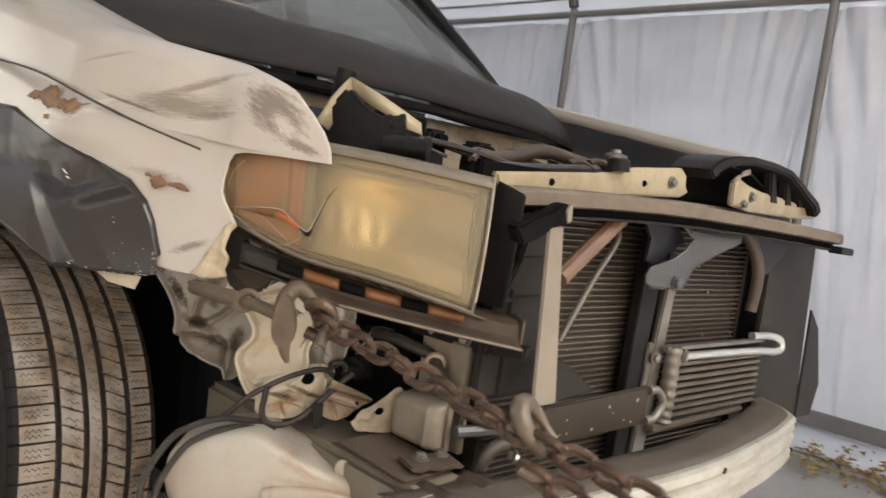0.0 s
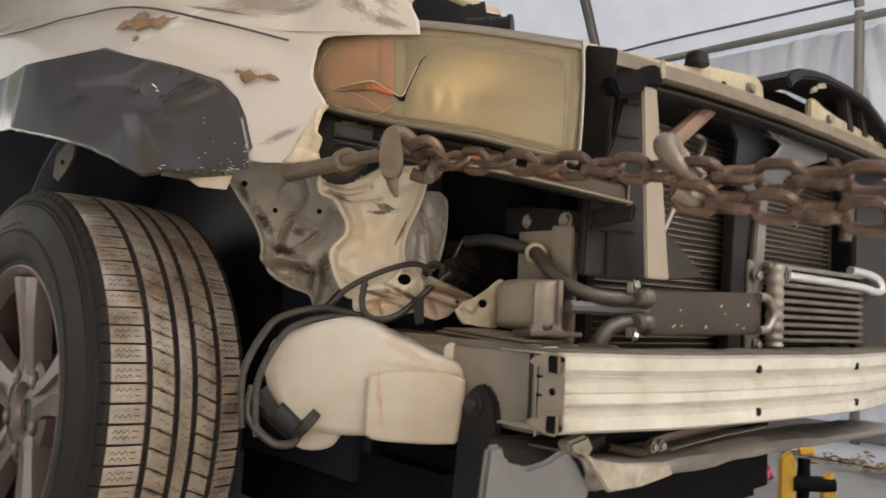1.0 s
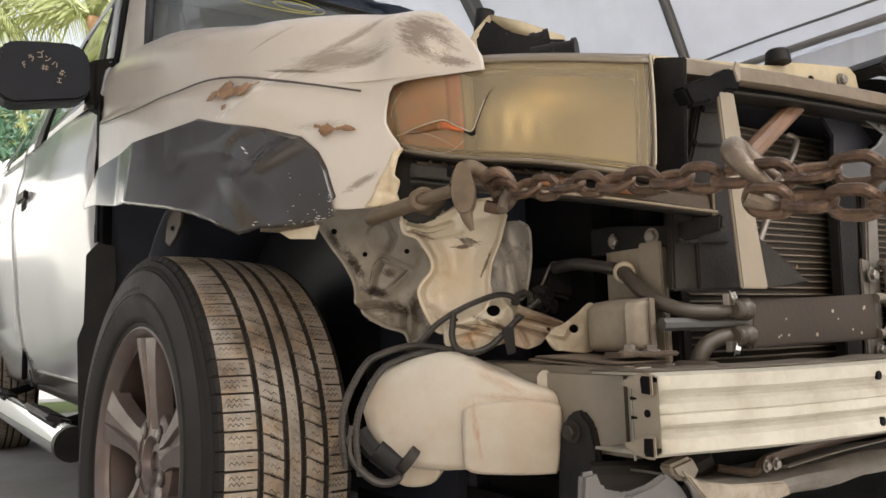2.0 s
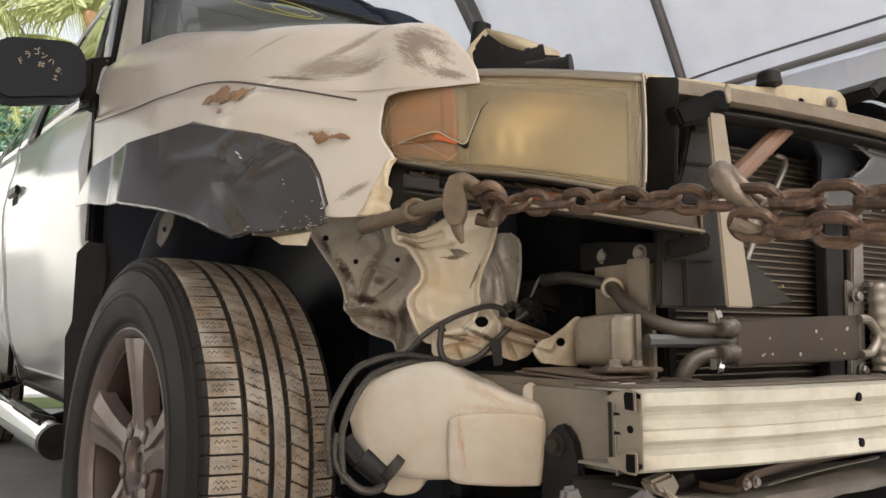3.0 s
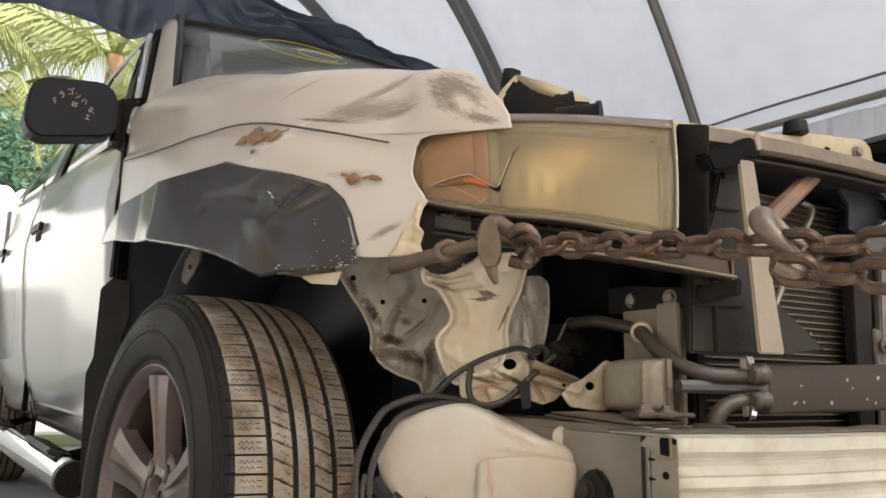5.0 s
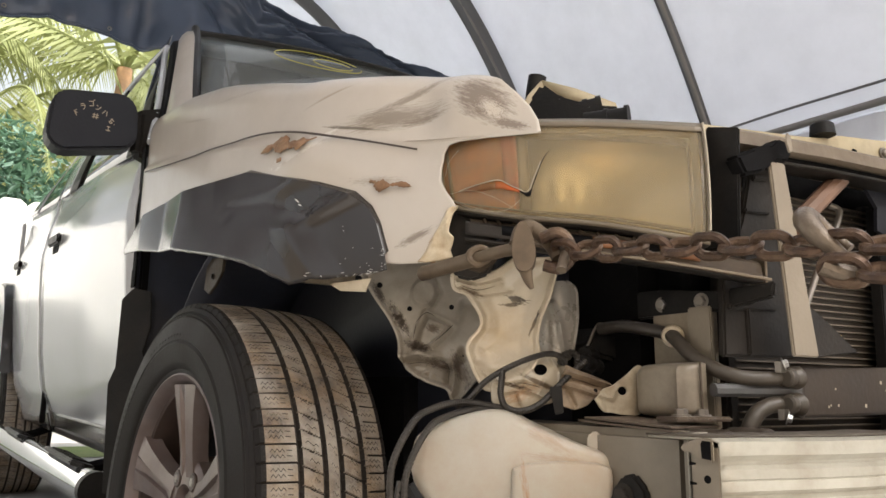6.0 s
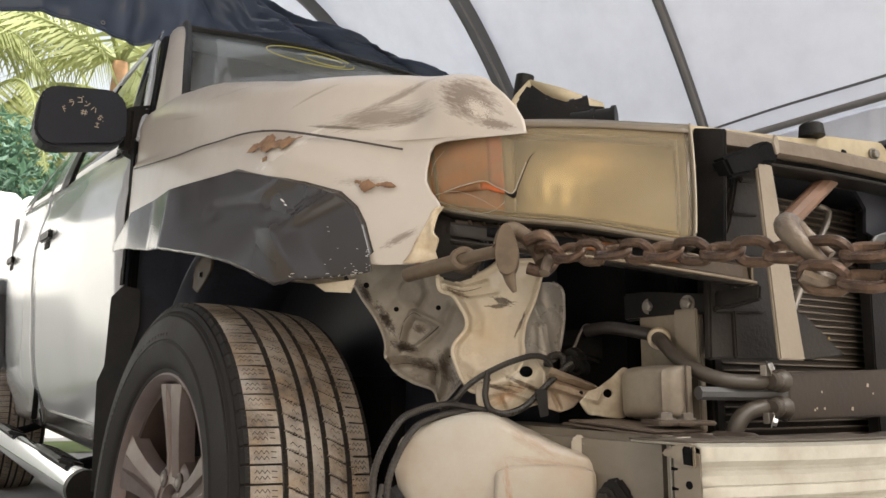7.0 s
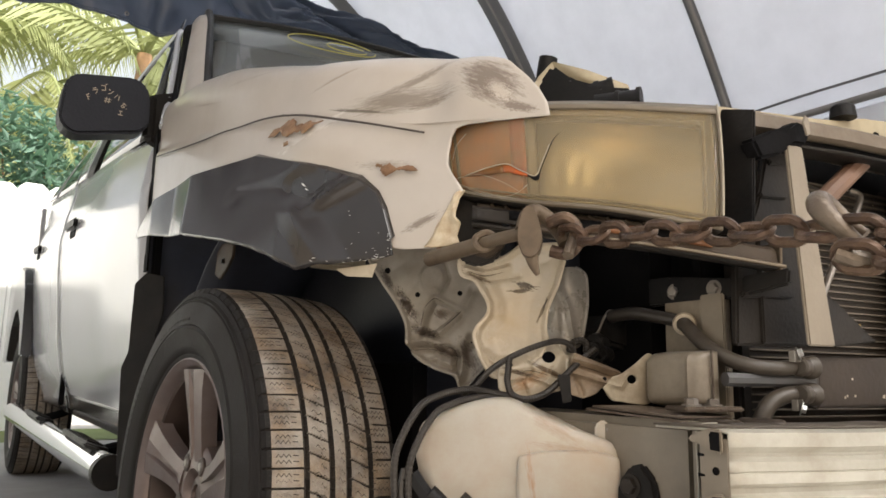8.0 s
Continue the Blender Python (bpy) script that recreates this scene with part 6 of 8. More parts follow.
for dy, s in ((0.07, 1.0), (0.0, 1.05), (-0.012, 0.8), (-0.016, 0.5), (-0.010, 0.15), (0.0, 0.0), (0.06, -0.25)):
    rows.append([(x, -0.905 - 0.03 * (1 - (x / 0.75) ** 2) + dy, lerp(x, LOW) + (lerp(x, TOP) - lerp(x, LOW)) * s + 0.004 * noise.noise((x * 9, dy * 20, 1))) for x in np.linspace(-0.64, 0.5, 60)])
part("lower_cross_member", sheet(rows), member_grey, truck, "grey lower cross member", thick=0.003)
part("member_patch", prism([(-0.684, 0.404), (-0.660, 0.390), (-0.60, 0.378), (-0.497, 0.368), (-0.485, 0.352), (-0.56, 0.347), (-0.628, 0.350), (-0.665, 0.384)], facing((0, -0.945, 0), (1, 0, 0), UP), 0.006, 0.002), ivory_grey, truck, "ivory painted patch of the lower member")
bar_between("lower_link", [(-0.555, -0.90, 0.384), (-0.52, -0.925, 0.378), (-0.49, -0.93, 0.392), (-0.30, -0.935, 0.398), (-0.10, -0.95, 0.400)], 0.008, dark_hose, None, "", 6, 0.6)
bar_between("lower_link", [(-0.47, -0.935, 0.379), (-0.36, -0.94, 0.385), (-0.20, -0.945, 0.388)], 0.006, steel, None, "", 6, 0.4)
for x in (-0.515, -0.495):
    hexbolt("bolt", (x, -0.938, 0.386), (0, -1, 0), 0.005, truck)
part("link_bracket", prism([(-0.665, 0.402), (-0.625, 0.408), (-0.612, 0.392), (-0.625, 0.378), (-0.655, 0.388)], facing((0, -0.90, 0), (1, 0, 0), UP), 0.02, 0.004), rail_paint, truck)
guard = [(-0.821, 0.350), (-0.812, 0.415), (-0.792, 0.415), (-0.783, 0.397), (-0.750, 0.388), (-0.715, 0.392), (-0.690, 0.400), (-0.668, 0.386), (-0.640, 0.352), (-0.66, 0.31), (-0.76, 0.31)]
part("splash_guard", prism(guard, facing((0, -0.925, 0), (1, 0, 0), UP), 0.010, 0.004), guard_grey, truck, "grey torn lower splash guard")
# Black box added in place of the deep shadow under the truck.
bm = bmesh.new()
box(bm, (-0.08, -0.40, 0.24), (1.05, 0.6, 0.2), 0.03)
part("suspension_cross_member", bm, black_and_shade, truck)

# ---- crumpled apron and brackets ----
PANELS = {}


def panel_line(name, panel, pts, r, material):
    """A thin dark line that paints the shade along a crease of a crumpled panel."""
    m, depth = PANELS[panel]
    L = smooth_line([(u, v, 0) for u, v in pts], 6)
    n = len(L) - 1
    bm = bmesh.new()
    tube(bm, [m @ Vector((p.x, p.y, depth(p.x, p.y) + 0.0006)) for p in L], lambda s: r * (0.35 + 0.65 * math.sin(math.pi * s)) * (0.8 + 0.4 * noise.noise((s * n * 0.7, r * 900, 1))), 6, 0.6)
    return part(name, bm, material, truck)


def inset(u, v, pts):
    """Distance of a point from the outline pts; negative outside."""
    best, c = 9.0, False
    for i in range(len(pts)):
        (x0, y0), (x1, y1) = pts[i - 1], pts[i]
        dx, dy = x1 - x0, y1 - y0
        k = max(0.0, min(1.0, ((u - x0) * dx + (v - y0) * dy) / (dx * dx + dy * dy)))
        best = min(best, math.hypot(u - x0 - k * dx, v - y0 - k * dy))
        if (y0 > v) != (y1 > v) and u < dx * (v - y0) / dy + x0:
            c = not c
    return best if c else -best


def fold(u, v, pts, width, height):
    """A soft-shouldered fold along a broken line."""
    best = 9.0
    for (x0, y0), (x1, y1) in zip(pts, pts[1:]):
        dx, dy = x1 - x0, y1 - y0
        k = max(0.0, min(1.0, ((u - x0) * dx + (v - y0) * dy) / (dx * dx + dy * dy)))
        best = min(best, math.hypot(u - x0 - k * dx, v - y0 - k * dy))
    return height * max(0.0, 1 - best / width) ** 1.5


def crumpled(name, pts, centre, amp, freq, material, label, seed, depth_fn=None, n=46, hole=None):
    """A thin crumpled panel with the outline pts (in the plane that faces the damaged corner)."""
    m = facing(centre, ASKEW, UP)
    edge = [(p.x, p.y) for p in smooth_line([(u, v, 0) for u, v in pts + pts[:1]], 5)[:-1]]
    us, vs = [p[0] for p in edge], [p[1] for p in edge]
    step = (max(us) - min(us)) / n
    rnd = random.Random(int(seed * 10))
    grid = list(edge)
    loops = [(i, (i + 1) % len(edge)) for i in range(len(edge))]
    if hole:
        hu, hv, hr = hole
        first = len(grid)
        grid += [(hu + hr * math.cos(2 * math.pi * k / 20), hv + hr * 0.9 * math.sin(2 * math.pi * k / 20)) for k in range(20)]
        loops += [(first + k, first + (k + 1) % 20) for k in range(20)]
    for i in range(int((max(us) - min(us)) / step) + 1):
        for j in range(int((max(vs) - min(vs)) / step) + 1):
            u, v = min(us) + (i + rnd.uniform(-0.2, 0.2) + 0.5 * (j % 2)) * step, min(vs) + (j + rnd.uniform(-0.2, 0.2)) * step
            if inset(u, v, edge) > step * 0.55 and not (hole and math.hypot(u - hole[0], (v - hole[1]) / 0.9) < hole[2] + step * 0.4):
                grid.append((u, v))
    co, _, faces, *_ = geometry.delaunay_2d_cdt([Vector(p) for p in grid], loops, [], 1, 1e-6)

    def depth(u, w):
        d = amp * (abs(noise.noise((u * freq, w * freq, seed))) * 1.6 - 0.3) + amp * 0.35 * noise.noise((u * freq * 2.7, w * freq * 2.7, seed + 4))
        return d + (depth_fn(u, w) if depth_fn else 0)
    bm = bmesh.new()
    V = [bm.verts.new(m @ Vector((p.x, p.y, depth(p.x, p.y)))) for p in co]
    for f in faces:
        c = sum((Vector(co[i]) for i in f), Vector((0, 0))) / len(f)
        if inset(c.x, c.y, edge) > 0 and not (hole and math.hypot(c.x - hole[0], (c.y - hole[1]) / 0.9) < hole[2] * 0.97):
            bm.faces.new([V[i] for i in f])
    for v in [v for v in bm.verts if not v.link_faces]:
        bm.verts.remove(v)
    PANELS[name] = (m, depth)
    return part(name, bm, material, truck, label, angle=40, thick=0.002)


def panel_rim(name, panel, pts, r, material):
    """A rolled edge that follows a crumpled panel."""
    m, depth = PANELS[panel]
    bm = bmesh.new()
    tube(bm, [m @ Vector((p.x, p.y, depth(p.x, p.y) + r * 0.2)) for p in smooth_line([(u, v, 0) for u, v in pts], 8)], r, 8)
    return part(name, bm, material, truck)


def smooth_step(x):
    x = max(0.0, min(1.0, x))
    return x * x * (3 - 2 * x)


APRON = [(-0.105, 0.742), (-0.078, 0.700), (-0.054, 0.666), (-0.039, 0.634), (-0.035, 0.604), (-0.022, 0.584), (0.009, 0.565), (0.043, 0.553), (0.052, 0.534), (0.065, 0.538), (0.085, 0.560), (0.115, 0.596), (0.137, 0.718), (0.047, 0.785), (-0.050, 0.785)]
POCKET = [(0.006, 0.677), (0.050, 0.656), (0.029, 0.636), (0.010, 0.622), (-0.016, 0.614), (-0.010, 0.649)]
BRACKET = [(-0.046, 0.728), (-0.054, 0.714), (-0.050, 0.697), (-0.033, 0.690), (-0.022, 0.675), (-0.012, 0.656), (-0.013, 0.639), (-0.028, 0.620), (-0.031, 0.606), (-0.025, 0.587), (-0.016, 0.567), (-0.003, 0.552), (0.030, 0.556), (0.060, 0.580), (0.070, 0.603), (0.068, 0.624), (0.073, 0.652), (0.086, 0.684), (0.096, 0.719), (0.096, 0.745), (0.035, 0.740), (0.010, 0.722), (-0.015, 0.713), (-0.026, 0.718), (-0.036, 0.729)]
LOWER = [(-0.062, 0.537), (-0.060, 0.568), (-0.028, 0.591), (0.009, 0.601), (0.029, 0.600), (0.043, 0.588), (0.033, 0.562), (0.029, 0.538), (0.010, 0.530), (-0.015, 0.522), (-0.039, 0.524), (-0.056, 0.530)]


def apron_relief(u, v):
    """Pressed pocket, round bead, swages and the crushed lower folds of the inner panel."""
    e = inset(u, v, POCKET)
    d = -0.013 * smooth_step(e / 0.007) + 0.0035 * smooth_step(1 - abs(e + 0.003) / 0.006)
    if e > 0:
        d += 0.005 * noise.noise((u * 55, v * 55, 3)) * smooth_step(e / 0.006)
    q = math.hypot(u - 0.001, (v - 0.711) * 0.9)
    d += 0.0065 * smooth_step((0.024 - q) / 0.007)
    d += fold(u, v, ((0.008, 0.692), (0.014, 0.686), (0.008, 0.680)), 0.007, 0.003)
    d += fold(u, v, ((0.019, 0.740), (0.028, 0.712), (0.014, 0.685)), 0.008, -0.005)
    d += fold(u, v, ((0.069, 0.690), (0.050, 0.645), (0.014, 0.612)), 0.014, -0.006)
    d += fold(u, v, ((-0.034, 0.594), (-0.005, 0.597), (0.024, 0.591), (0.046, 0.581)), 0.010, -0.014)
    d += fold(u, v, ((-0.034, 0.606), (0.000, 0.609), (0.026, 0.603)), 0.010, 0.010)
    d += fold(u, v, ((0.024, 0.601), (0.040, 0.594), (0.043, 0.560)), 0.008, -0.012)
    d += fold(u, v, ((0.052, 0.596), (0.056, 0.570), (0.052, 0.545)), 0.010, 0.010)
    d += fold(u, v, ((-0.018, 0.620), (0.010, 0.617)), 0.006, -0.009)
    d += fold(u, v, ((-0.012, 0.575), (0.012, 0.580), (0.038, 0.568)), 0.006, 0.006)
    d -= 0.016 * math.exp(-((u - 0.066) / 0.006) ** 2 - ((v - 0.607) / 0.010) ** 2)
    d += 0.012 * abs(noise.noise((u * 70, v * 55, 8))) * smooth_step((0.016 - abs(u + 0.045 + (v - 0.67) * 0.62)) / 0.012) * smooth_step((0.70 - v) / 0.02)
    return d + 0.010 * smooth_step((0.006 - inset(u, v, APRON)) / 0.006)


def bracket_relief(u, v):
    """A dished middle inside a rolled edge."""
    e = inset(u, v, BRACKET)
    d = 0.007 * smooth_step((0.008 - e) / 0.006) - 0.004 * smooth_step((e - 0.008) / 0.02)
    d += fold(u, v, ((-0.044, 0.706), (-0.020, 0.700), (0.015, 0.708)), 0.008, 0.008)
    d += fold(u, v, ((-0.035, 0.696), (-0.010, 0.690), (0.030, 0.697)), 0.006, -0.005)
    d += fold(u, v, ((-0.018, 0.585), (-0.004, 0.572), (0.020, 0.576)), 0.010, 0.008)
    return d - 0.18 * (u - 0.02)


def lower_relief(u, v):
    """A bulged plate, its foot folded sharply, that leans out towards its lower end."""
    d = 0.014 - 0.50 * (u + 0.02) - 0.25 * (v - 0.56)
    d += 0.008 * smooth_step((inset(u, v, LOWER)) / 0.018)
    d += fold(u, v, ((-0.055, 0.556), (-0.020, 0.560), (0.030, 0.548)), 0.007, -0.008)
    d += fold(u, v, ((-0.050, 0.546), (-0.020, 0.552), (0.024, 0.538)), 0.006, 0.008)
    d += fold(u, v, ((-0.018, 0.562), (-0.030, 0.545), (-0.024, 0.528)), 0.006, -0.008)
    d += fold(u, v, ((0.012, 0.564), (0.004, 0.546), (0.010, 0.532)), 0.006, 0.007)
    d += fold(u, v, ((0.020, 0.598), (0.033, 0.580), (0.034, 0.560)), 0.005, 0.006)
    return d


def torn_relief(u, v):
    d = -0.30 * (u - 0.0)
    d += fold(u, v, ((-0.022, 0.578), (0.010, 0.570), (0.042, 0.560)), 0.006, 0.010)
    d += fold(u, v, ((-0.026, 0.570), (0.006, 0.562), (0.034, 0.553)), 0.005, -0.009)
    d += fold(u, v, ((-0.028, 0.560), (0.000, 0.552), (0.022, 0.545)), 0.005, 0.007)
    d += fold(u, v, ((-0.018, 0.548), (-0.010, 0.530)), 0.006, -0.007)
    return d


brown_fold = surface("rusty_folded_sheet", (0.40, 0.31, 0.215), 0.4, 0.1, (0.20, 0.13, 0.08), 0.7, 20, 0.1, 120, (0.07, 0.046, 0.03), 0.5, 26)
crumpled("inner_apron", APRON, (-0.70, -0.383, 0), 0.003, 14, apron_paint, "crumpled dusty inner fender panel", 3.0, apron_relief, 92)
crumpled("crash_bracket", BRACKET, (-0.70, -0.562, 0), 0.0015, 13, bracket_paint, "bent ivory crash bracket", 8.0, bracket_relief, 70)
crumpled("pocket_panel", [(0.023, 0.714), (0.042, 0.715), (0.055, 0.707), (0.058, 0.690), (0.057, 0.652), (0.050, 0.611), (0.042, 0.595), (0.000, 0.590), (-0.012, 0.611), (-0.010, 0.640), (0.003, 0.690)],
         (-0.62, -0.580, 0), 0.004, 16, pocket_sheet, "bare grey pocket sheet", 5.0, lambda u, v: 0.030 * math.cos(max(-1.5, min(1.5, (u - 0.026) * 38))) - 0.030 + fold(u, v, ((0.020, 0.68), (0.032, 0.65), (0.038, 0.61)), 0.008, 0.007), 40)
crumpled("lower_bracket", LOWER, (-0.64, -0.595, 0), 0.003, 24, bracket_paint, "crumpled ivory bracket with a hole", 2.0, lower_relief, 60, (0.006, 0.581, 0.0095))
crumpled("torn_fold", [(-0.020, 0.587), (-0.006, 0.581), (0.021, 0.571), (0.044, 0.559), (0.029, 0.548), (0.017, 0.539), (0.006, 0.529), (-0.014, 0.525), (-0.034, 0.536), (-0.030, 0.562)],
         (-0.60, -0.645, 0), 0.003, 24, brown_fold, "torn and folded brown sheet metal", 6.0, torn_relief, 50)


# Folds whose shade is drawn as dark lines: panel, radius, points.
CREASES = (
    ("inner_apron", 0.0015, ((0.050, 0.656), (0.039, 0.645), (0.022, 0.631))),
    ("inner_apron", 0.0010, ((-0.011, 0.662), (0.006, 0.677), (0.022, 0.670))),
    ("inner_apron", 0.0010, ((-0.011, 0.658), (-0.016, 0.632))),
    ("inner_apron", 0.0011, ((-0.030, 0.592), (-0.005, 0.595), (0.022, 0.590))),
    ("inner_apron", 0.0010, ((-0.016, 0.619), (0.008, 0.616))),
    ("inner_apron", 0.0010, ((0.028, 0.598), (0.041, 0.590), (0.043, 0.566))),
    ("crash_bracket", 0.0008, ((-0.042, 0.702), (-0.018, 0.696), (0.008, 0.702))),
    ("lower_bracket", 0.0007, ((-0.050, 0.557), (-0.020, 0.561), (0.022, 0.550))),
    ("torn_fold", 0.0008, ((-0.022, 0.571), (0.006, 0.563), (0.030, 0.554))),
)
for panel, r, pts in CREASES:
    panel_line("crease", panel, pts, r, crease_shade)
panel_rim("bracket_rim", "crash_bracket", BRACKET[1:13], 0.0036, bracket_paint)
panel_rim("bracket_rim", "crash_bracket", BRACKET[13:19], 0.0026, bracket_paint)
panel_rim("bracket_rim", "crash_bracket", BRACKET[20:] + BRACKET[:2], 0.0040, bracket_paint)
panel_rim("apron_rim", "inner_apron", APRON[:9], 0.0030, apron_paint)
panel_rim("pocket_rim", "pocket_panel", [(0.042, 0.715), (0.055, 0.707), (0.058, 0.690), (0.057, 0.652), (0.050, 0.611)], 0.0022, pocket_sheet)


# Black disc that stands for the shade inside a hole.
def dark_hole(panel, u, v, r):
    m, depth = PANELS[panel]
    part("hole", lathe([(r, -0.004), (r, 0.0012)], 20, m @ Matrix.Translation((u, v, depth(u, v)))), black_and_shade, truck)


for panel, u, v, r in (("inner_apron", -0.023, 0.684, 0.0042), ("inner_apron", 0.048, 0.686, 0.0042), ("inner_apron", -0.076, 0.725, 0.0048), ("inner_apron", 0.066, 0.607, 0.0036), ("lower_bracket", -0.046, 0.568, 0.0030), ("torn_fold", 0.020, 0.551, 0.0030)):
    dark_hole(panel, u, v, r)

# box-shaped frame end with its side plates
SIDEWAYS = facing((0, 0, 0), (0, -1, 0), UP)


def side_plate(name, pts, x, depth, material, label="", bevel=0.002):
    """An upright plate that faces the truck's flank; points as (distance to the front, height)."""
    return part(name, prism(pts, Matrix.Translation((x, 0, 0)) @ SIDEWAYS, depth, bevel), material, truck, label)


side_plate("bolt_plate", [(0.688, 0.50), (0.79, 0.50), (0.792, 0.665), (0.688, 0.668)], -0.478, 0.012, frame_tan, "dusty ivory plate with bolts")
side_plate("black_bracket", [(0.66, 0.658), (0.80, 0.66), (0.885, 0.672), (0.888, 0.692), (0.80, 0.688), (0.70, 0.70), (0.66, 0.70)], -0.480, 0.012, black_plastic, "black bracket under the lamp", 0.003)
side_plate("plate_slot", [(0.76, 0.652), (0.778, 0.652), (0.778, 0.656), (0.764, 0.656), (0.764, 0.664), (0.76, 0.664)], -0.4895, 0.003, black_and_shade, "", 0.0)
def frame_end_box():
    rows = []
    for i in range(25):
        b = -1 + i / 12
        row = []
        for k in range(33):
            a = -1 + k / 16
            fade = (max(0.0, 1 - abs(a) ** 6) * max(0.0, 1 - abs(b) ** 8)) ** 0.5
            pinch = 1 - 0.45 * abs(a) ** 8 * (1 if a < 0 else 0.15)
            row.append((-0.530 - 0.036 * fade - 0.003 * math.exp(-((a - 0.62) / 0.05) ** 2) * fade, -0.7545 - 0.0505 * a, 0.553 + 0.037 * b * pinch - 0.006 * max(0, -a) ** 4))
        rows.append(row)
    e = part("frame_end_box", sheet(rows), frame_tan, truck, "dusty ivory frame end box with a welded seam", thick=0.003, angle=40)
    rows = [[(-0.545, -0.8065 - dy, 0.553 + 0.036 * (-1 + i / 8)) for i in range(17)] for dy in (-0.0012, 0.0012)]
    part("weld_seam", sheet(rows), brown_plate, e, thick=0.002)


frame_end_box()
side_plate("end_post", [(0.760, 0.506), (0.794, 0.506), (0.794, 0.668), (0.756, 0.668), (0.756, 0.602), (0.760, 0.596)], -0.492, 0.006, rail_paint, "dusty tan upright beside the box")
crumpled("frame_end_tab", [(-0.023, 0.539), (-0.011, 0.553), (0.000, 0.557), (0.020, 0.571), (0.040, 0.587), (0.050, 0.575), (0.050, 0.540), (0.040, 0.519), (0.019, 0.518), (0.001, 0.521), (-0.011, 0.523)],
         (-0.58, -0.682, 0), 0.002, 40, ivory, "bent ivory tab with a hole", 9.0, lambda u, v: 0.016 - 0.55 * u + fold(u, v, ((-0.016, 0.545), (0.002, 0.540), (0.010, 0.556)), 0.006, 0.006) + 0.010 * smooth_step((-0.006 - u) / 0.012), 40, (0.016, 0.551, 0.0065))
hexbolt("bolt", (-0.490, -0.708, 0.677), (-1, -0.1, 0), 0.008, truck)
hexbolt("bolt", (-0.492, -0.777, 0.676), (-1, -0.1, 0), 0.008, truck)
part("bent_flap", prism([(-0.478, 0.764), (-0.469, 0.856), (-0.411, 0.875), (-0.428, 0.801), (-0.451, 0.766)], front(-0.84), 0.004, 0.001), ivory_grey, truck, "bent grey sheet beside the lamp")
stay = part("lamp_stay", prism([(-0.536, 0.856), (-0.52, 0.832), (-0.485, 0.842), (-0.452, 0.862), (-0.430, 0.864), (-0.419, 0.880), (-0.422, 0.893), (-0.446, 0.896), (-0.462, 0.886), (-0.50, 0.873)], front(-0.905), 0.024, 0.004), black_and_shade, truck, "black curled lamp stay")
part("stay_tip", prism([(-0.464, 0.886), (-0.458, 0.868), (-0.450, 0.872), (-0.452, 0.893), (-0.459, 0.897)], front(-0.945), 0.003, 0.001), ivory_grey, stay, "bare bent metal tip")
side_plate("lamp_side_gap", [(0.80, 0.74), (0.86, 0.74), (0.87, 0.90), (0.82, 0.915)], -0.515, 0.006, black_plastic, "", 0.002)


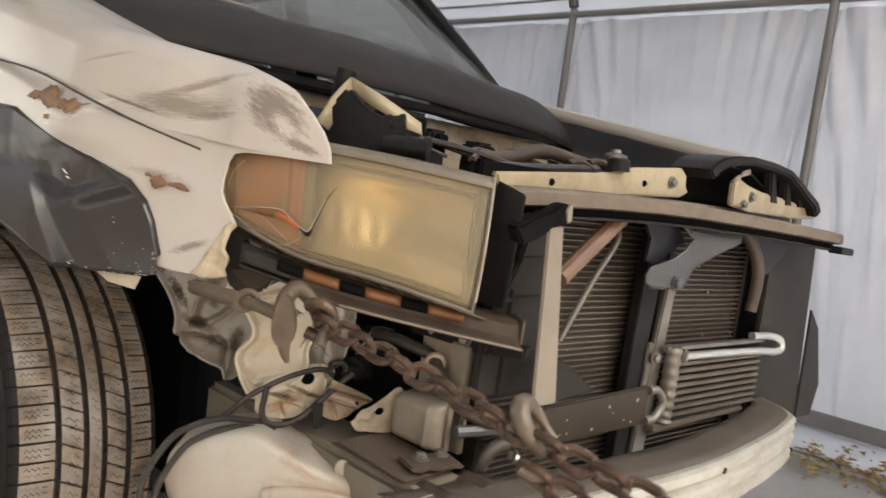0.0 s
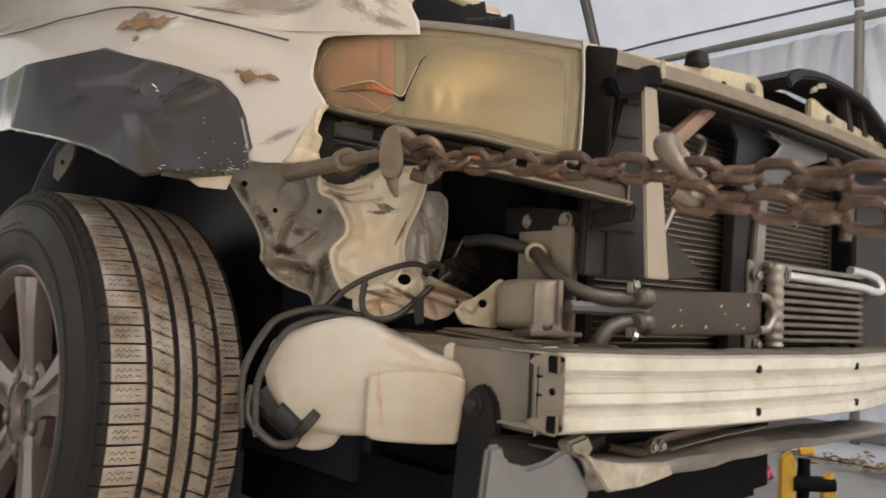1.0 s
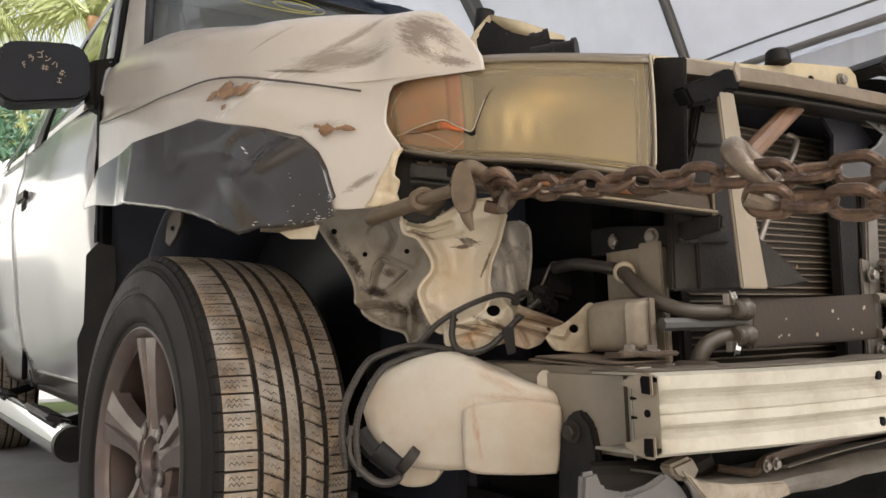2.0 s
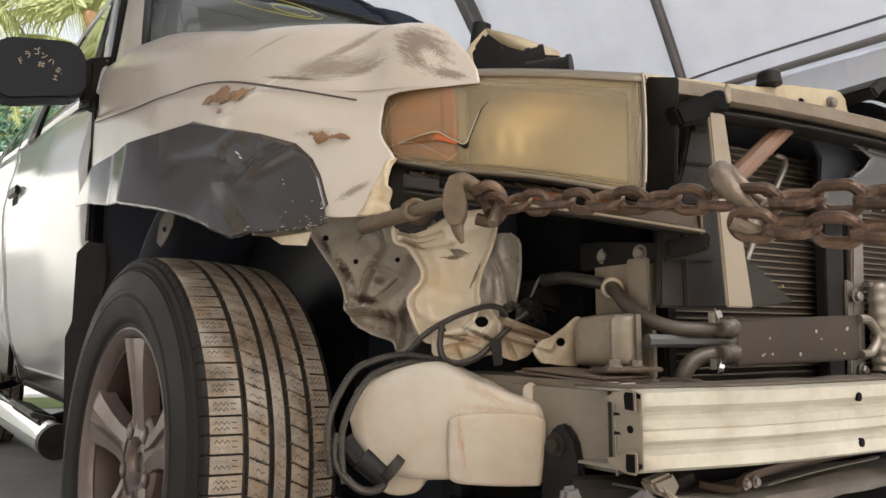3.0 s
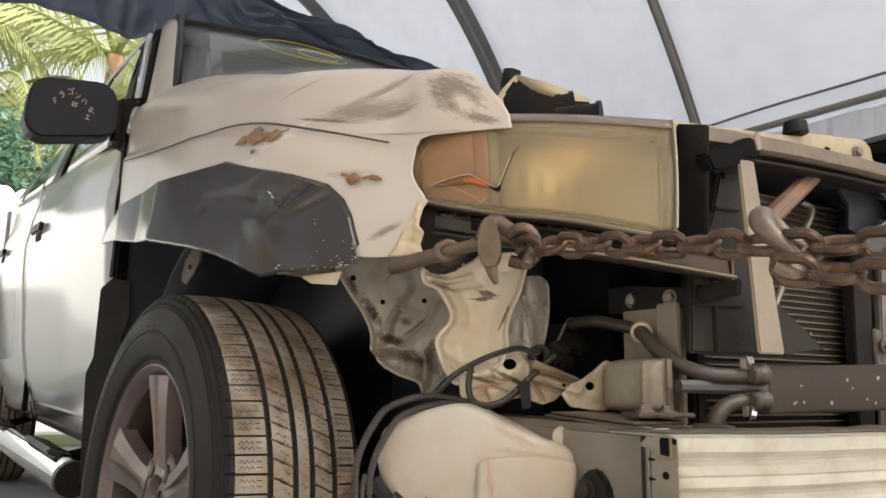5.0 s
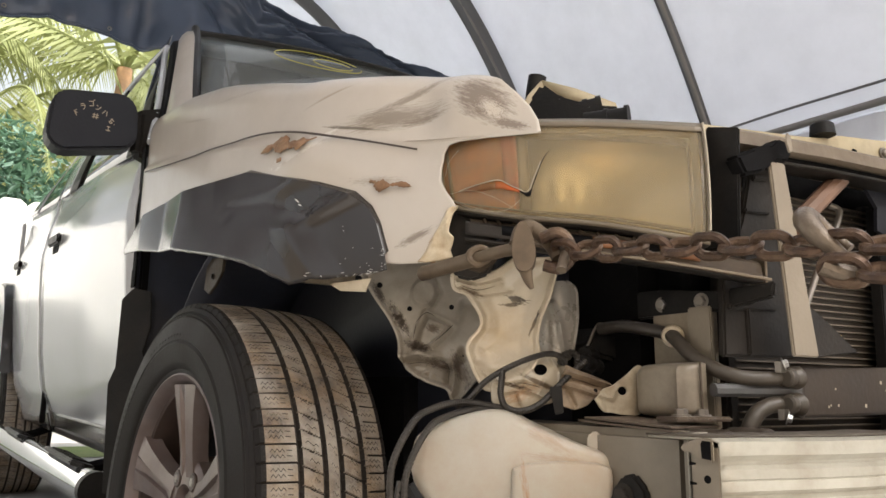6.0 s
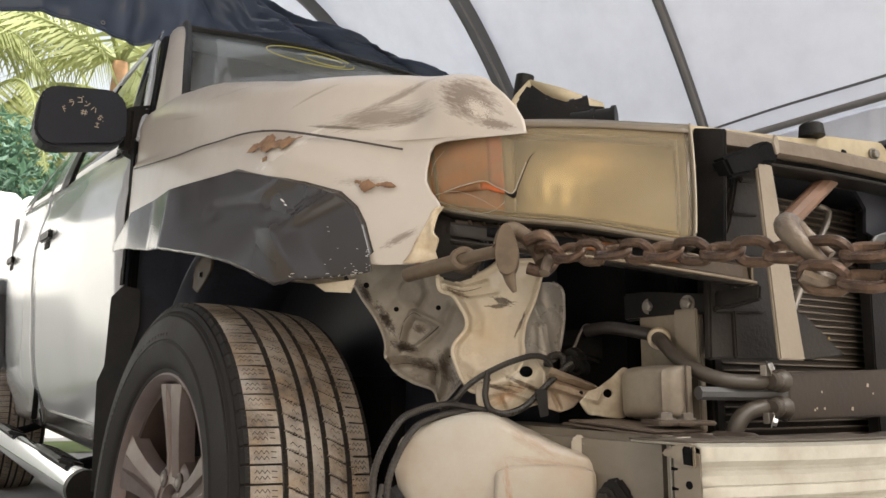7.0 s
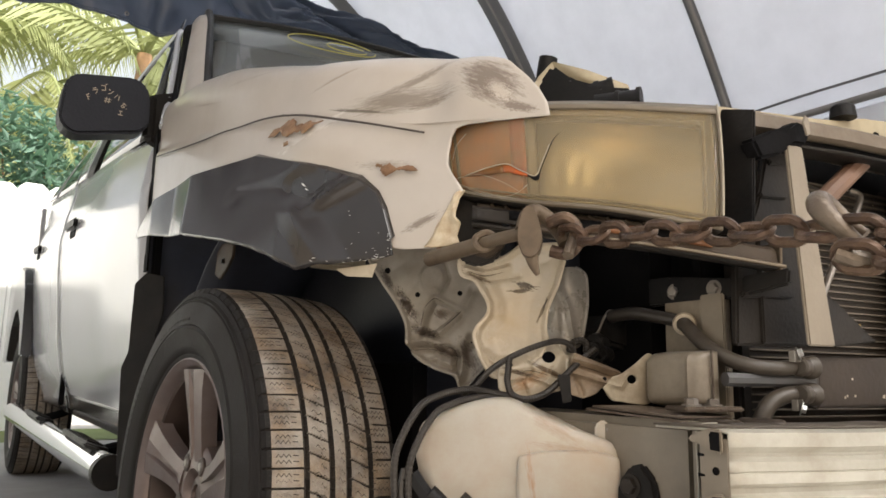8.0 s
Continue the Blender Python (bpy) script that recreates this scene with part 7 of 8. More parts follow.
# ---- washer tank ----
def tank():
    m = facing((-0.725, -0.66, 0), ASKEW, UP)
    u = lambda x: (x + 0.725) / 0.7071

    def blob(outline, depth, back, bevel):
        bm = bmesh.new()
        n = len(outline)
        cu, cv = sum(p[0] for p in outline) / n, sum(p[1] for p in outline) / n
        L = smooth_line([(a, b, 0) for a, b in outline + outline[:1]], 5)[:-1]
        rings = []
        for k in range(11):
            a = math.pi * k / 10
            s = 1 - bevel * (1 - min(1, math.sin(a) * 1.6) ** 0.6)
            z = back + depth * (0.5 - 0.5 * math.cos(a))
            rings.append([bm.verts.new((cu + (p.x - cu) * s, cv + (p.y - cv) * s, z)) for p in L])
        for r0, r1 in zip(rings, rings[1:]):
            for k in range(len(L)):
                bm.faces.new((r0[k], r0[(k + 1) % len(L)], r1[(k + 1) % len(L)], r1[k]))
        bm.faces.new(rings[0][::-1])
        bm.faces.new(rings[-1])
        bmesh.ops.transform(bm, matrix=m, verts=bm.verts)
        return bm
    t = part("washer_tank", blob([(u(-0.832), 0.45), (u(-0.825), 0.49), (u(-0.795), 0.512), (u(-0.75), 0.525), (u(-0.715), 0.505), (u(-0.68), 0.485), (u(-0.645), 0.465), (u(-0.642), 0.41), (u(-0.648), 0.372), (u(-0.70), 0.376), (u(-0.765), 0.372), (u(-0.815), 0.392)], 0.11, -0.10, 0.16), tank_mat, truck, "milky white washer fluid tank with brown stains", angle=50)
    part("front_step", blob([(u(-0.735), 0.378), (u(-0.735), 0.44), (u(-0.728), 0.455), (u(-0.69), 0.462), (u(-0.652), 0.458), (u(-0.645), 0.44), (u(-0.65), 0.38), (u(-0.66), 0.37), (u(-0.72), 0.37)], 0.05, -0.03, 0.10), tank_mat, t, angle=50)
    part("foot", blob([(u(-0.81), 0.40), (u(-0.762), 0.40), (u(-0.765), 0.355), (u(-0.80), 0.352)], 0.05, -0.06, 0.2), tank_mat, t, angle=50)
    part("ear", prism([(-0.010, -0.016), (0.010, -0.016), (0.012, 0.010), (0.0, 0.018), (-0.010, 0.010)], facing((-0.650, -0.716, 0.482), ASKEW, UP), 0.006, 0.002), tank_mat, t, "moulded fixing ear")
    hexbolt("bolt", (-0.645, -0.725, 0.487), (-0.7, -0.7, 0), 0.006, t)
    bar_between("pump", [(-0.825, -0.575, 0.40), (-0.81, -0.585, 0.385), (-0.795, -0.595, 0.37)], 0.016, black_plastic, t, "black washer pump", 12)
    bar_between("pump_plug", [(-0.845, -0.565, 0.425), (-0.838, -0.57, 0.412), (-0.828, -0.575, 0.398)], 0.013, black_plastic, t, "", 8)
    bar_between("pump_hose", [(-0.850, -0.56, 0.432), (-0.856, -0.565, 0.395), (-0.838, -0.59, 0.365), (-0.812, -0.60, 0.362), (-0.800, -0.60, 0.378)], 0.0055, wire_mat, t, "thin black hose", 8)
    bar_between("pump_cap", [(-0.800, -0.605, 0.392), (-0.792, -0.610, 0.384)], 0.019, dusty_plastic, t, "", 12)


tank()


# ---- wiring ----
def wire(pts, r, label=""):
    L = smooth_line(pts, 60)
    bm = bmesh.new()
    length = sum((b - a).length for a, b in zip(L, L[1:]))
    tube(bm, L, ribbed(r * 0.56, int(length / 0.0038), 0.15), 8)
    return part("wire_loom", bm, wire_mat, truck, label)


W1 = [(-0.862, -0.560, 0.38), (-0.868, -0.566, 0.45), (-0.843, -0.577, 0.508), (-0.811, -0.579, 0.526), (-0.773, -0.587, 0.534), (-0.745, -0.595, 0.531), (-0.715, -0.606, 0.526)]
wire(W1, 0.0080, "ribbed black wiring loom")
wire([(x + 0.013, y - 0.014, z - 0.010) for x, y, z in W1], 0.0076)
wire([(-0.773, -0.577, 0.528), (-0.752, -0.578, 0.538), (-0.735, -0.590, 0.560), (-0.712, -0.602, 0.577), (-0.681, -0.613, 0.592), (-0.649, -0.625, 0.602), (-0.626, -0.628, 0.600), (-0.610, -0.624, 0.590)], 0.0070)
wire([(-0.712, -0.603, 0.578), (-0.716, -0.606, 0.562), (-0.720, -0.609, 0.545), (-0.713, -0.611, 0.528), (-0.692, -0.617, 0.522), (-0.664, -0.625, 0.531), (-0.636, -0.633, 0.555), (-0.608, -0.636, 0.577), (-0.584, -0.640, 0.594)], 0.0078)
wire([(-0.603, -0.607, 0.588), (-0.601, -0.609, 0.600), (-0.592, -0.618, 0.606), (-0.586, -0.624, 0.601), (-0.586, -0.624, 0.588)], 0.0085)
for x, y, z, r in ((-0.570, -0.628, 0.592, 0.011), (-0.560, -0.622, 0.604, 0.012), (-0.548, -0.618, 0.588, 0.013)):
    bar_between("plug", [(x - 0.012, y - 0.004, z), (x, y, z + 0.002), (x + 0.016, y + 0.006, z - 0.002)], r, black_plastic, None, "black wiring plug", 12)
bar_between("dark_pipe", [(-0.488, -0.715, 0.634), (-0.505, -0.685, 0.642), (-0.515, -0.65, 0.648), (-0.52, -0.61, 0.645)], 0.0095, wire_mat, None, "", 16)
part("strap", prism([(-0.010, 0.556), (0.007, 0.556), (0.009, 0.520), (-0.003, 0.517)], facing((-0.645, -0.642, 0), ASKEW, UP), 0.004, 0.001), black_plastic, truck, "black cloth strap")
part("black_box", prism([(-0.540, 0.618), (-0.516, 0.650), (-0.422, 0.635), (-0.430, 0.600), (-0.446, 0.589), (-0.482, 0.599), (-0.533, 0.606)][::-1], facing((0, -0.545, 0), (1, 0, 0), UP), 0.055, 0.006), black_plastic, truck, "black plastic box deep in the bay")
bar_between("box_bail", [(-0.553, -0.606, 0.612), (-0.542, -0.606, 0.622), (-0.530, -0.606, 0.642), (-0.518, -0.606, 0.654), (-0.500, -0.606, 0.653), (-0.470, -0.606, 0.646)], 0.0022, steel, None, "thin steel bail", 8)


# ---- cab: doors, pillars, windscreen ----
def side_panel(name, pts, material, x=-0.955, depth=0.03, label="", parent=truck, bevel=0.008):
    return part(name, prism([(-y, z) for y, z in pts], facing((x, 0, 0), (0, -1, 0), UP), depth, bevel), material, parent, label)


def belt(y):
    """Height of the doors' upper edge."""
    return 1.193 + 0.106 * (y - 0.70)


# outline of the doors' cross-section: x for each height
DOOR_X = [(0.36, -0.885), (0.45, -0.903), (0.55, -0.940), (0.68, -0.962), (0.86, -0.980), (0.98, -0.986), (1.03, -0.984), (1.07, -0.976), (1.12, -0.970), (1.20, -0.948), (1.45, -0.930)]


def door(y0, y1, name, handle_y, handle_z):
    rows = []
    for k in range(33):
        row = []
        for i in range(17):
            y = y0 + 0.006 + (y1 - y0 - 0.012) * i / 16
            z = 0.40 + (belt(y) - 0.40) * k / 32
            lift = 0.045 * (y - 0.6)
            if name == "rear_door":
                y -= 0.16 * smooth_part((0.78 - z) / 0.4) * i / 16
            flush = 0.024 * max(0.0, 1 - (y - 0.56) / 0.5)
            row.append((lerp(z - lift * smooth_part((z - 0.6) / 0.4), DOOR_X) + flush, y, z))
        rows.append(row)
    d = part(name, sheet(rows), door_paint, truck, "glossy white door panel", thick=0.004)
    # Black strip added to darken the gap at the door's front edge.
    bm = bmesh.new()
    box(bm, (-0.925, y0 + 0.012, 0.76), (0.02, 0.02, 0.70), 0.004)
    part("door_seal", bm, black_and_shade, d)
    rows = [[(lerp(z, DOOR_X) - 0.006, y, z + 0.018 * (y - 0.7) + (0.10 * smooth_part((y - 2.45) / 0.5) if top else 0)) for y in np.linspace(y0 + 0.01, y1 - 0.01, 14)] for z, top in ((0.355, 0), (0.385, 0), (0.425, 1), (0.435, 1))]
    part("door_sill", sheet(rows), film, d, "dark grey lower sill trim", thick=0.004)
    m = facing((-0.981, handle_y, handle_z), (0, -1, -0.06), UP)
    cup = part("handle_recess", prism([(-0.10, -0.045), (0.085, -0.045), (0.10, -0.02), (0.10, 0.03), (-0.10, 0.03)], m, 0.004, 0.002), door_paint, d)
    part("door_handle", prism([(-0.115, -0.008), (0.105, -0.008), (0.115, 0.006), (0.105, 0.030), (-0.115, 0.030)], m @ Matrix.Translation((0, 0, 0.004)), 0.016, 0.006), black_plastic, d, "black door handle")
    part("handle_gap", prism([(-0.06, -0.038), (0.06, -0.038), (0.07, -0.010), (-0.07, -0.010)], m @ Matrix.Translation((0, 0, 0.003)), 0.003, 0.001), black_and_shade, cup)
    return d


def smooth_part(x):
    x = max(0.0, min(1.0, x))
    return x * x * (3 - 2 * x)


door(0.560, 2.025, "front_door", 1.70, 1.088)
door(2.030, 3.06, "rear_door", 2.90, 1.150)
# Black plate that stands for the dark gap between fender and door.
side_panel("door_gap", [(0.540, 0.80), (0.575, 0.80), (0.572, 1.16), (0.540, 1.17)], black_and_shade, -0.950, 0.005, "", truck, 0.001)
side_panel("bed_side", [(3.07, 0.55), (3.15, 0.90), (3.35, 1.00), (3.65, 1.00), (3.9, 0.6), (4.75, 0.6), (4.75, 1.42), (3.07, 1.42)], door_paint, -0.955, 0.02, "white cargo bed side")
side_panel("rear_arch_trim", [(2.965, 0.62), (2.99, 0.74), (3.07, 0.95), (3.22, 1.09), (3.42, 1.13), (3.7, 1.05), (3.9, 0.8), (3.95, 0.6), (3.84, 0.6), (3.72, 0.78), (3.56, 0.87), (3.38, 0.88), (3.20, 0.80), (3.10, 0.68), (3.07, 0.62)], film, -0.965, 0.05, "dark grey rear wheel arch trim")


def screen_point(u, s):
    """A point of the windscreen: u across from -1 to 1, s up from 0 to 1."""
    return Vector((u * (0.885 - 0.155 * s), 0.32 + 0.60 * s - 0.06 * (1 - u * u), 1.238 + 0.462 * s + 0.03 * (1 - u * u)))


def greenhouse():
    rows = [[(-0.73 + 1.46 * i / 14, 0.96 + 1.77 * k / 8 - 0.10 * math.sin(math.pi * i / 14), 1.690 + 0.02 * math.sin(math.pi * i / 14) + 0.045 * math.sin(math.pi * k / 8) * math.sin(math.pi * i / 14) ** 0.5) for i in range(15)] for k in range(9)]
    g = part("cab", sheet(rows), door_paint, truck, "white crew cab above the doors", thick=0.03)
    rows = [[screen_point(-1 + 2 * i / 16, k / 8) for i in range(17)] for k in range(9)]
    part("windscreen", sheet(rows), glass, g, "tinted windscreen with yellow chalk rings", thick=0.004)
    for sx in (-1, 1):
        rows = []
        for k in range(13):
            q = 0.96 * k / 12
            a = Vector((sx * (0.915 - 0.135 * q - 0.03 * max(0.0, q - 0.85)), 0.29 + 0.52 * q + 0.25 * max(0.0, q - 0.85), 1.175 + 0.50 * q))
            b = Vector((sx * (0.940 - 0.148 * q), 0.46 + 0.48 * q, 1.160 + 0.495 * q))
            o = Vector((sx * 0.014, -0.014, 0.004))
            rows.append([a + Vector((-sx * 0.02, 0.03, 0)), a, a.lerp(b, 0.25) + o * 0.8, a.lerp(b, 0.5) + o, a.lerp(b, 0.75) + o * 0.8, b, b + Vector((-sx * 0.03, 0.03, 0))])
        part("pillar", sheet(rows), paint, g, thick=0.004)
        bar_between("pillar_seal", [(sx * 0.902, 0.30, 1.16), (sx * 0.862, 0.46, 1.325), (sx * 0.80, 0.70, 1.55), (sx * 0.762, 0.86, 1.685)], 0.013 if sx < 0 else 0.028, black_plastic, g, "", 8)
        bar_between("door_frame", [(sx * 0.946, 0.53, 1.175), (sx * 0.905, 0.65, 1.34), (sx * 0.840, 0.90, 1.585), (sx * 0.808, 1.06, 1.672), (sx * 0.79, 1.7, 1.740), (sx * 0.80, 2.5, 1.72), (sx * 0.90, 2.98, 1.44)], 0.010, door_paint, g, "", 8)

        bar_between("pillar_filler", [(sx * 0.905, 0.515, 1.19), (sx * 0.862, 0.645, 1.36), (sx * 0.80, 0.87, 1.58), (sx * 0.775, 0.98, 1.655)], 0.034, black_and_shade, g, "", 8)

        def flank(y, s, out=0.0):
            low = belt(y)
            return Vector((sx * (0.944 - 0.150 * s ** 1.2 + out), y, low + (1.725 - low) * s))

        def pane(name, ya, yb, material, out, label="", top=0.98):
            rows = [[flank(ya(s) + (yb(s) - ya(s)) * i / 8, s, out) for i in range(9)] for s in np.linspace(0.0, top, 9)]
            part(name, sheet(rows), material, g, label, thick=0.004)
        pane("mirror_sail", lambda s: 0.57 + 0.42 * s, lambda s: max(0.58 + 0.42 * s, 0.80 - 0.02 * s), black_plastic, 0.004, "black mirror sail", 0.5)
        pane("side_glass", lambda s: 0.60 + 0.42 * s, lambda s: 1.60, side_pane if sx < 0 else glass, 0.0, "front side window, dark on the near side for the dim cab")
        pane("mid_pillar", lambda s: 1.60, lambda s: 1.78, black_plastic, 0.003)
        pane("door_post", lambda s: 1.785, lambda s: 2.02, door_paint, 0.004)
        pane("side_glass", lambda s: 2.03, lambda s: 2.78 - 0.12 * s, side_pane if sx < 0 else glass, 0.0, "rear side window, dark on the near side for the dim cab")
        pane("rear_post", lambda s: 2.785 - 0.12 * s, lambda s: 3.06, door_paint, 0.003)
    # Near-black sheet added so that the cab's inside is dim.
    rows = [[(-0.72 + 1.44 * i / 10, 0.98 + 1.9 * k / 6, 1.655 + 0.04 * math.sin(math.pi * i / 10)) for i in range(11)] for k in range(7)]
    part("headliner", sheet(rows), black_and_shade, g, "near-black headliner that keeps the cab dim", thick=0.01)
    for x in (-0.42, 0.42):
        part("seat_back", prism([(-0.24, 0.80), (0.24, 0.80), (0.22, 1.34), (0.11, 1.38), (0.10, 1.55), (0.05, 1.58), (-0.05, 1.58), (-0.10, 1.55), (-0.11, 1.38), (-0.22, 1.34)], facing((x, 1.72, 0), (1, 0, 0), UP), 0.14, 0.04), seat_cloth, g, "grey cloth front seat")
    bar_between("screen_top_seal", [tuple(screen_point(-1 + 2 * i / 8, 1.0)) for i in range(9)], 0.014, black_plastic, g, "", 8)
    bm = bmesh.new()
    box(bm, (0, 3.0, 1.25), (1.5, 0.03, 0.9), 0.02)
    part("rear_cab_wall", bm, black_plastic, g)
    bm = bmesh.new()
    box(bm, (0, 0.75, 0.98), (1.5, 0.3, 0.4), 0.05)
    part("dashboard", bm, black_plastic, g)
    for cu, cs, ru, rs in ((-0.50, 0.80, 0.20, 0.13), (-0.44, 0.78, 0.09, 0.07)):
        pts = [screen_point(cu + ru * math.cos(a), cs + rs * math.sin(a)) + Vector((0, -0.010, 0.006)) for a in np.linspace(0.3, 6.2, 25)]
        bar_between("chalk_ring", pts, 0.0014, yellow_chalk, g, "", 6, 1.0, 2)
    return g


greenhouse()
# cowl panel under the windscreen, firewall and far fender
rows = []
for k in range(17):
    s = k / 16
    rows.append([(-0.82 + 1.69 * i / 24, 0.31 - 0.36 * s - 0.06 * math.sin(math.pi * i / 24), 1.232 + 0.020 * math.sin(math.pi * i / 24) - 0.03 * s - (0.110 + 0.025 * i / 24) * max(0.0, (s - 0.45) / 0.55) ** 2.2 - 0.035 * (max(0, i - 21) / 3) ** 2 + 0.004 * noise.noise((i * 0.3, k * 0.5, 1))) for i in range(25)])
part("cowl_panel", sheet(rows), dusty_plastic, truck, "dusty dark plastic cowl panel", thick=0.006)
bar_between("cowl_seal", [(-0.70, -0.02, 1.085), (-0.3, -0.075, 1.08), (0.2, -0.09, 1.08), (0.6, -0.06, 1.075), (0.82, -0.01, 1.06)], 0.013, black_plastic, None, "black rubber cowl seal", 8)
bm = bmesh.new()
box(bm, (0.0, 0.02, 0.92), (1.5, 0.03, 0.30), 0.01)
part("firewall", bm, ivory, truck, "dusty ivory firewall")
bar_between("wiper_arm", [(-0.52, 0.16, 1.245), (-0.45, 0.18, 1.252), (-0.30, 0.20, 1.258)], 0.009, steel, None, "", 8)
rows = []
for x, dz in ((0.855, -0.044), (0.856, -0.02), (0.860, -0.004), (0.872, 0.002), (0.90, -0.008), (0.935, -0.04), (0.955, -0.10), (0.96, -0.24)):
    rows.append([(x, -0.70 + 1.25 * i / 20, 1.193 + 0.165 * (-0.70 + 1.25 * i / 20) + dz) for i in range(21)])
part("far_fender", sheet(rows), paint, truck, "white fender on the far side", thick=0.003)
rows = [[(x, -0.70 + 1.25 * i / 20, 1.193 + 0.165 * (-0.70 + 1.25 * i / 20) + dz + 0.004 * noise.noise((i * 0.7, dz * 30, 2))) for i in range(21)] for x, dz in ((0.858, -0.040), (0.835, -0.046), (0.815, -0.070), (0.80, -0.110), (0.78, -0.130), (0.74, -0.140))]
part("far_fender_flange", sheet(rows), black_plastic, truck, "black inner flange of the far fender", thick=0.004)


def far_lamp_bracket():
    arc = [(0.86 * x, z - 0.004) for x, z in ((0.01, 0.990), (0.03, 1.006), (0.065, 1.019), (0.13, 1.029), (0.20, 1.034), (0.30, 1.033), (0.40, 1.026), (0.46, 1.008), (0.52, 0.988), (0.575, 0.972), (0.60, 0.950))]
    inner = [(x * 0.92 + 0.022, z - 0.016) for x, z in arc]
    b = part("far_lamp_frame", prism((arc + inner[::-1])[::-1], front(-0.80), 0.09, 0.004), black_plastic, truck, "black far headlight frame")
    part("frame_back", prism([(0.03, 0.93), (0.52, 0.93), (0.48, 0.97), (0.36, 1.01), (0.20, 1.018), (0.06, 1.0)], front(-0.77), 0.02, 0.004), black_and_shade, b)
    for x in (0.30, 0.37, 0.43):
        part("slot_bar", prism([(x, 0.945), (x + 0.035, 0.945), (x - 0.002, 1.022 - (x - 0.3) * 0.2), (x - 0.022, 1.022 - (x - 0.3) * 0.2)][::1], front(-0.85), 0.02, 0.004), black_plastic, b)
    for x, z, s in ((0.115, 0.992, 0.02), (0.085, 0.978, 0.014)):
        part("clip", prism([(x - s, z - 0.008), (x + s, z + 0.002), (x + s * 0.7, z + 0.012), (x - s * 0.6, z + 0.004)], front(-0.895), 0.004, 0.001), ivory_grey, b, "pale bent clip")


far_lamp_bracket()

# air intake with the bent ivory strip in front of the bay
bar_between("intake_pipe", [(-0.617, -0.57, 0.98), (-0.617, -0.575, 1.02), (-0.615, -0.58, 1.050)], 0.015, black_plastic, None, "black intake stub", 12)
for name_rows in ([[(-0.676, -0.600, 0.966), (-0.650, -0.597, 1.005), (-0.617, -0.592, 1.040)], [(-0.655, -0.603, 0.955), (-0.636, -0.600, 0.985), (-0.614, -0.598, 1.012)]],
                  [[(-0.617, -0.592, 1.040), (-0.590, -0.640, 1.016), (-0.556, -0.690, 0.984)], [(-0.614, -0.598, 1.012), (-0.592, -0.645, 0.992), (-0.558, -0.700, 0.958)]]):
    part("bent_strip", sheet(name_rows), rail_yellow, truck, "bent ivory strip", thick=0.003)
part("intake_body", prism([(-0.055, 0.925), (0.12, 0.925), (0.12, 0.965), (0.075, 0.975), (0.03, 0.995), (0.0, 1.022), (-0.03, 0.985)], facing((-0.615, -0.60, 0), (0.5, -0.86, 0), UP), 0.03, 0.006), black_plastic, truck, "black air intake body")
q = Matrix.Translation((-0.580, -0.715, 0.945)) @ Matrix.Rotation(radians(-58), 4, "Z") @ Matrix.Rotation(radians(90), 4, "Y")
part("duct", lathe([(0.016, -0.05), (0.016, -0.02), (0.018, -0.02), (0.018, -0.014), (0.016, -0.014), (0.016, 0.01), (0.019, 0.01), (0.019, 0.016), (0.014, 0.016)], 20, q), black_plastic, truck, "black ribbed duct")
q = Matrix.Translation((-0.595, -0.66, 0.975)) @ Matrix.Rotation(radians(-50), 4, "Z") @ Matrix.Rotation(radians(80), 4, "Y")
part("duct", lathe([(0.012, -0.03), (0.012, 0.0), (0.014, 0.0), (0.014, 0.008), (0.012, 0.008), (0.012, 0.02), (0.014, 0.02), (0.014, 0.028), (0.01, 0.028)], 18, q), black_plastic, truck, "black ribbed duct")
for x, y, z, sx, sy, sz, name in ((-0.375, -0.45, 0.985, 0.085, 0.07, 0.075, "relay_box"), (-0.315, -0.47, 0.972, 0.05, 0.06, 0.05, "relay_box"), (-0.205, -0.50, 0.965, 0.05, 0.05, 0.045, "sensor"), (-0.13, -0.53, 0.955, 0.07, 0.06, 0.035, "sensor"), (0.05, -0.42, 0.93, 0.20, 0.22, 0.07, "valve_cover"), (-0.47, -0.55, 0.945, 0.12, 0.07, 0.05, "relay_box")):
    bm = bmesh.new()
    box(bm, (x, y, z), (sx, sy, sz), 0.007)
    b = part(name, bm, black_plastic, truck, "black plastic housing in the engine bay")
    bm = bmesh.new()
    box(bm, (x, y - sy / 2 - 0.004, z + sz * 0.1), (sx * 0.6, 0.012, sz * 0.5), 0.003)
    part("lid", bm, black_and_shade, b)
rnd = random.Random(12)
for k in range(9):
    x, y = -0.58 + 0.085 * k, -0.60 + rnd.uniform(-0.04, 0.14)
    bar_between("bay_cable", [(x, y, 0.935), (x + 0.05, y + 0.06, 0.965 + rnd.uniform(-0.01, 0.02)), (x + 0.11, y + 0.02, 0.968 + rnd.uniform(-0.012, 0.012)), (x + 0.18, y - 0.05, 0.945)], rnd.uniform(0.003, 0.006), wire_mat if k % 3 else hose_mat)
for k, (a, b) in enumerate((((-0.71, -0.56, 0.955), (-0.60, -0.63, 0.950)), ((-0.70, -0.57, 0.965), (-0.58, -0.62, 0.956)), ((-0.69, -0.55, 0.972), (-0.56, -0.60, 0.958)))):
    bar_between("bay_cable", [a, tuple((p + q) / 2 + 0.006 for p, q in zip(a, b)), b], 0.0032, wire_mat if k != 1 else member_grey)
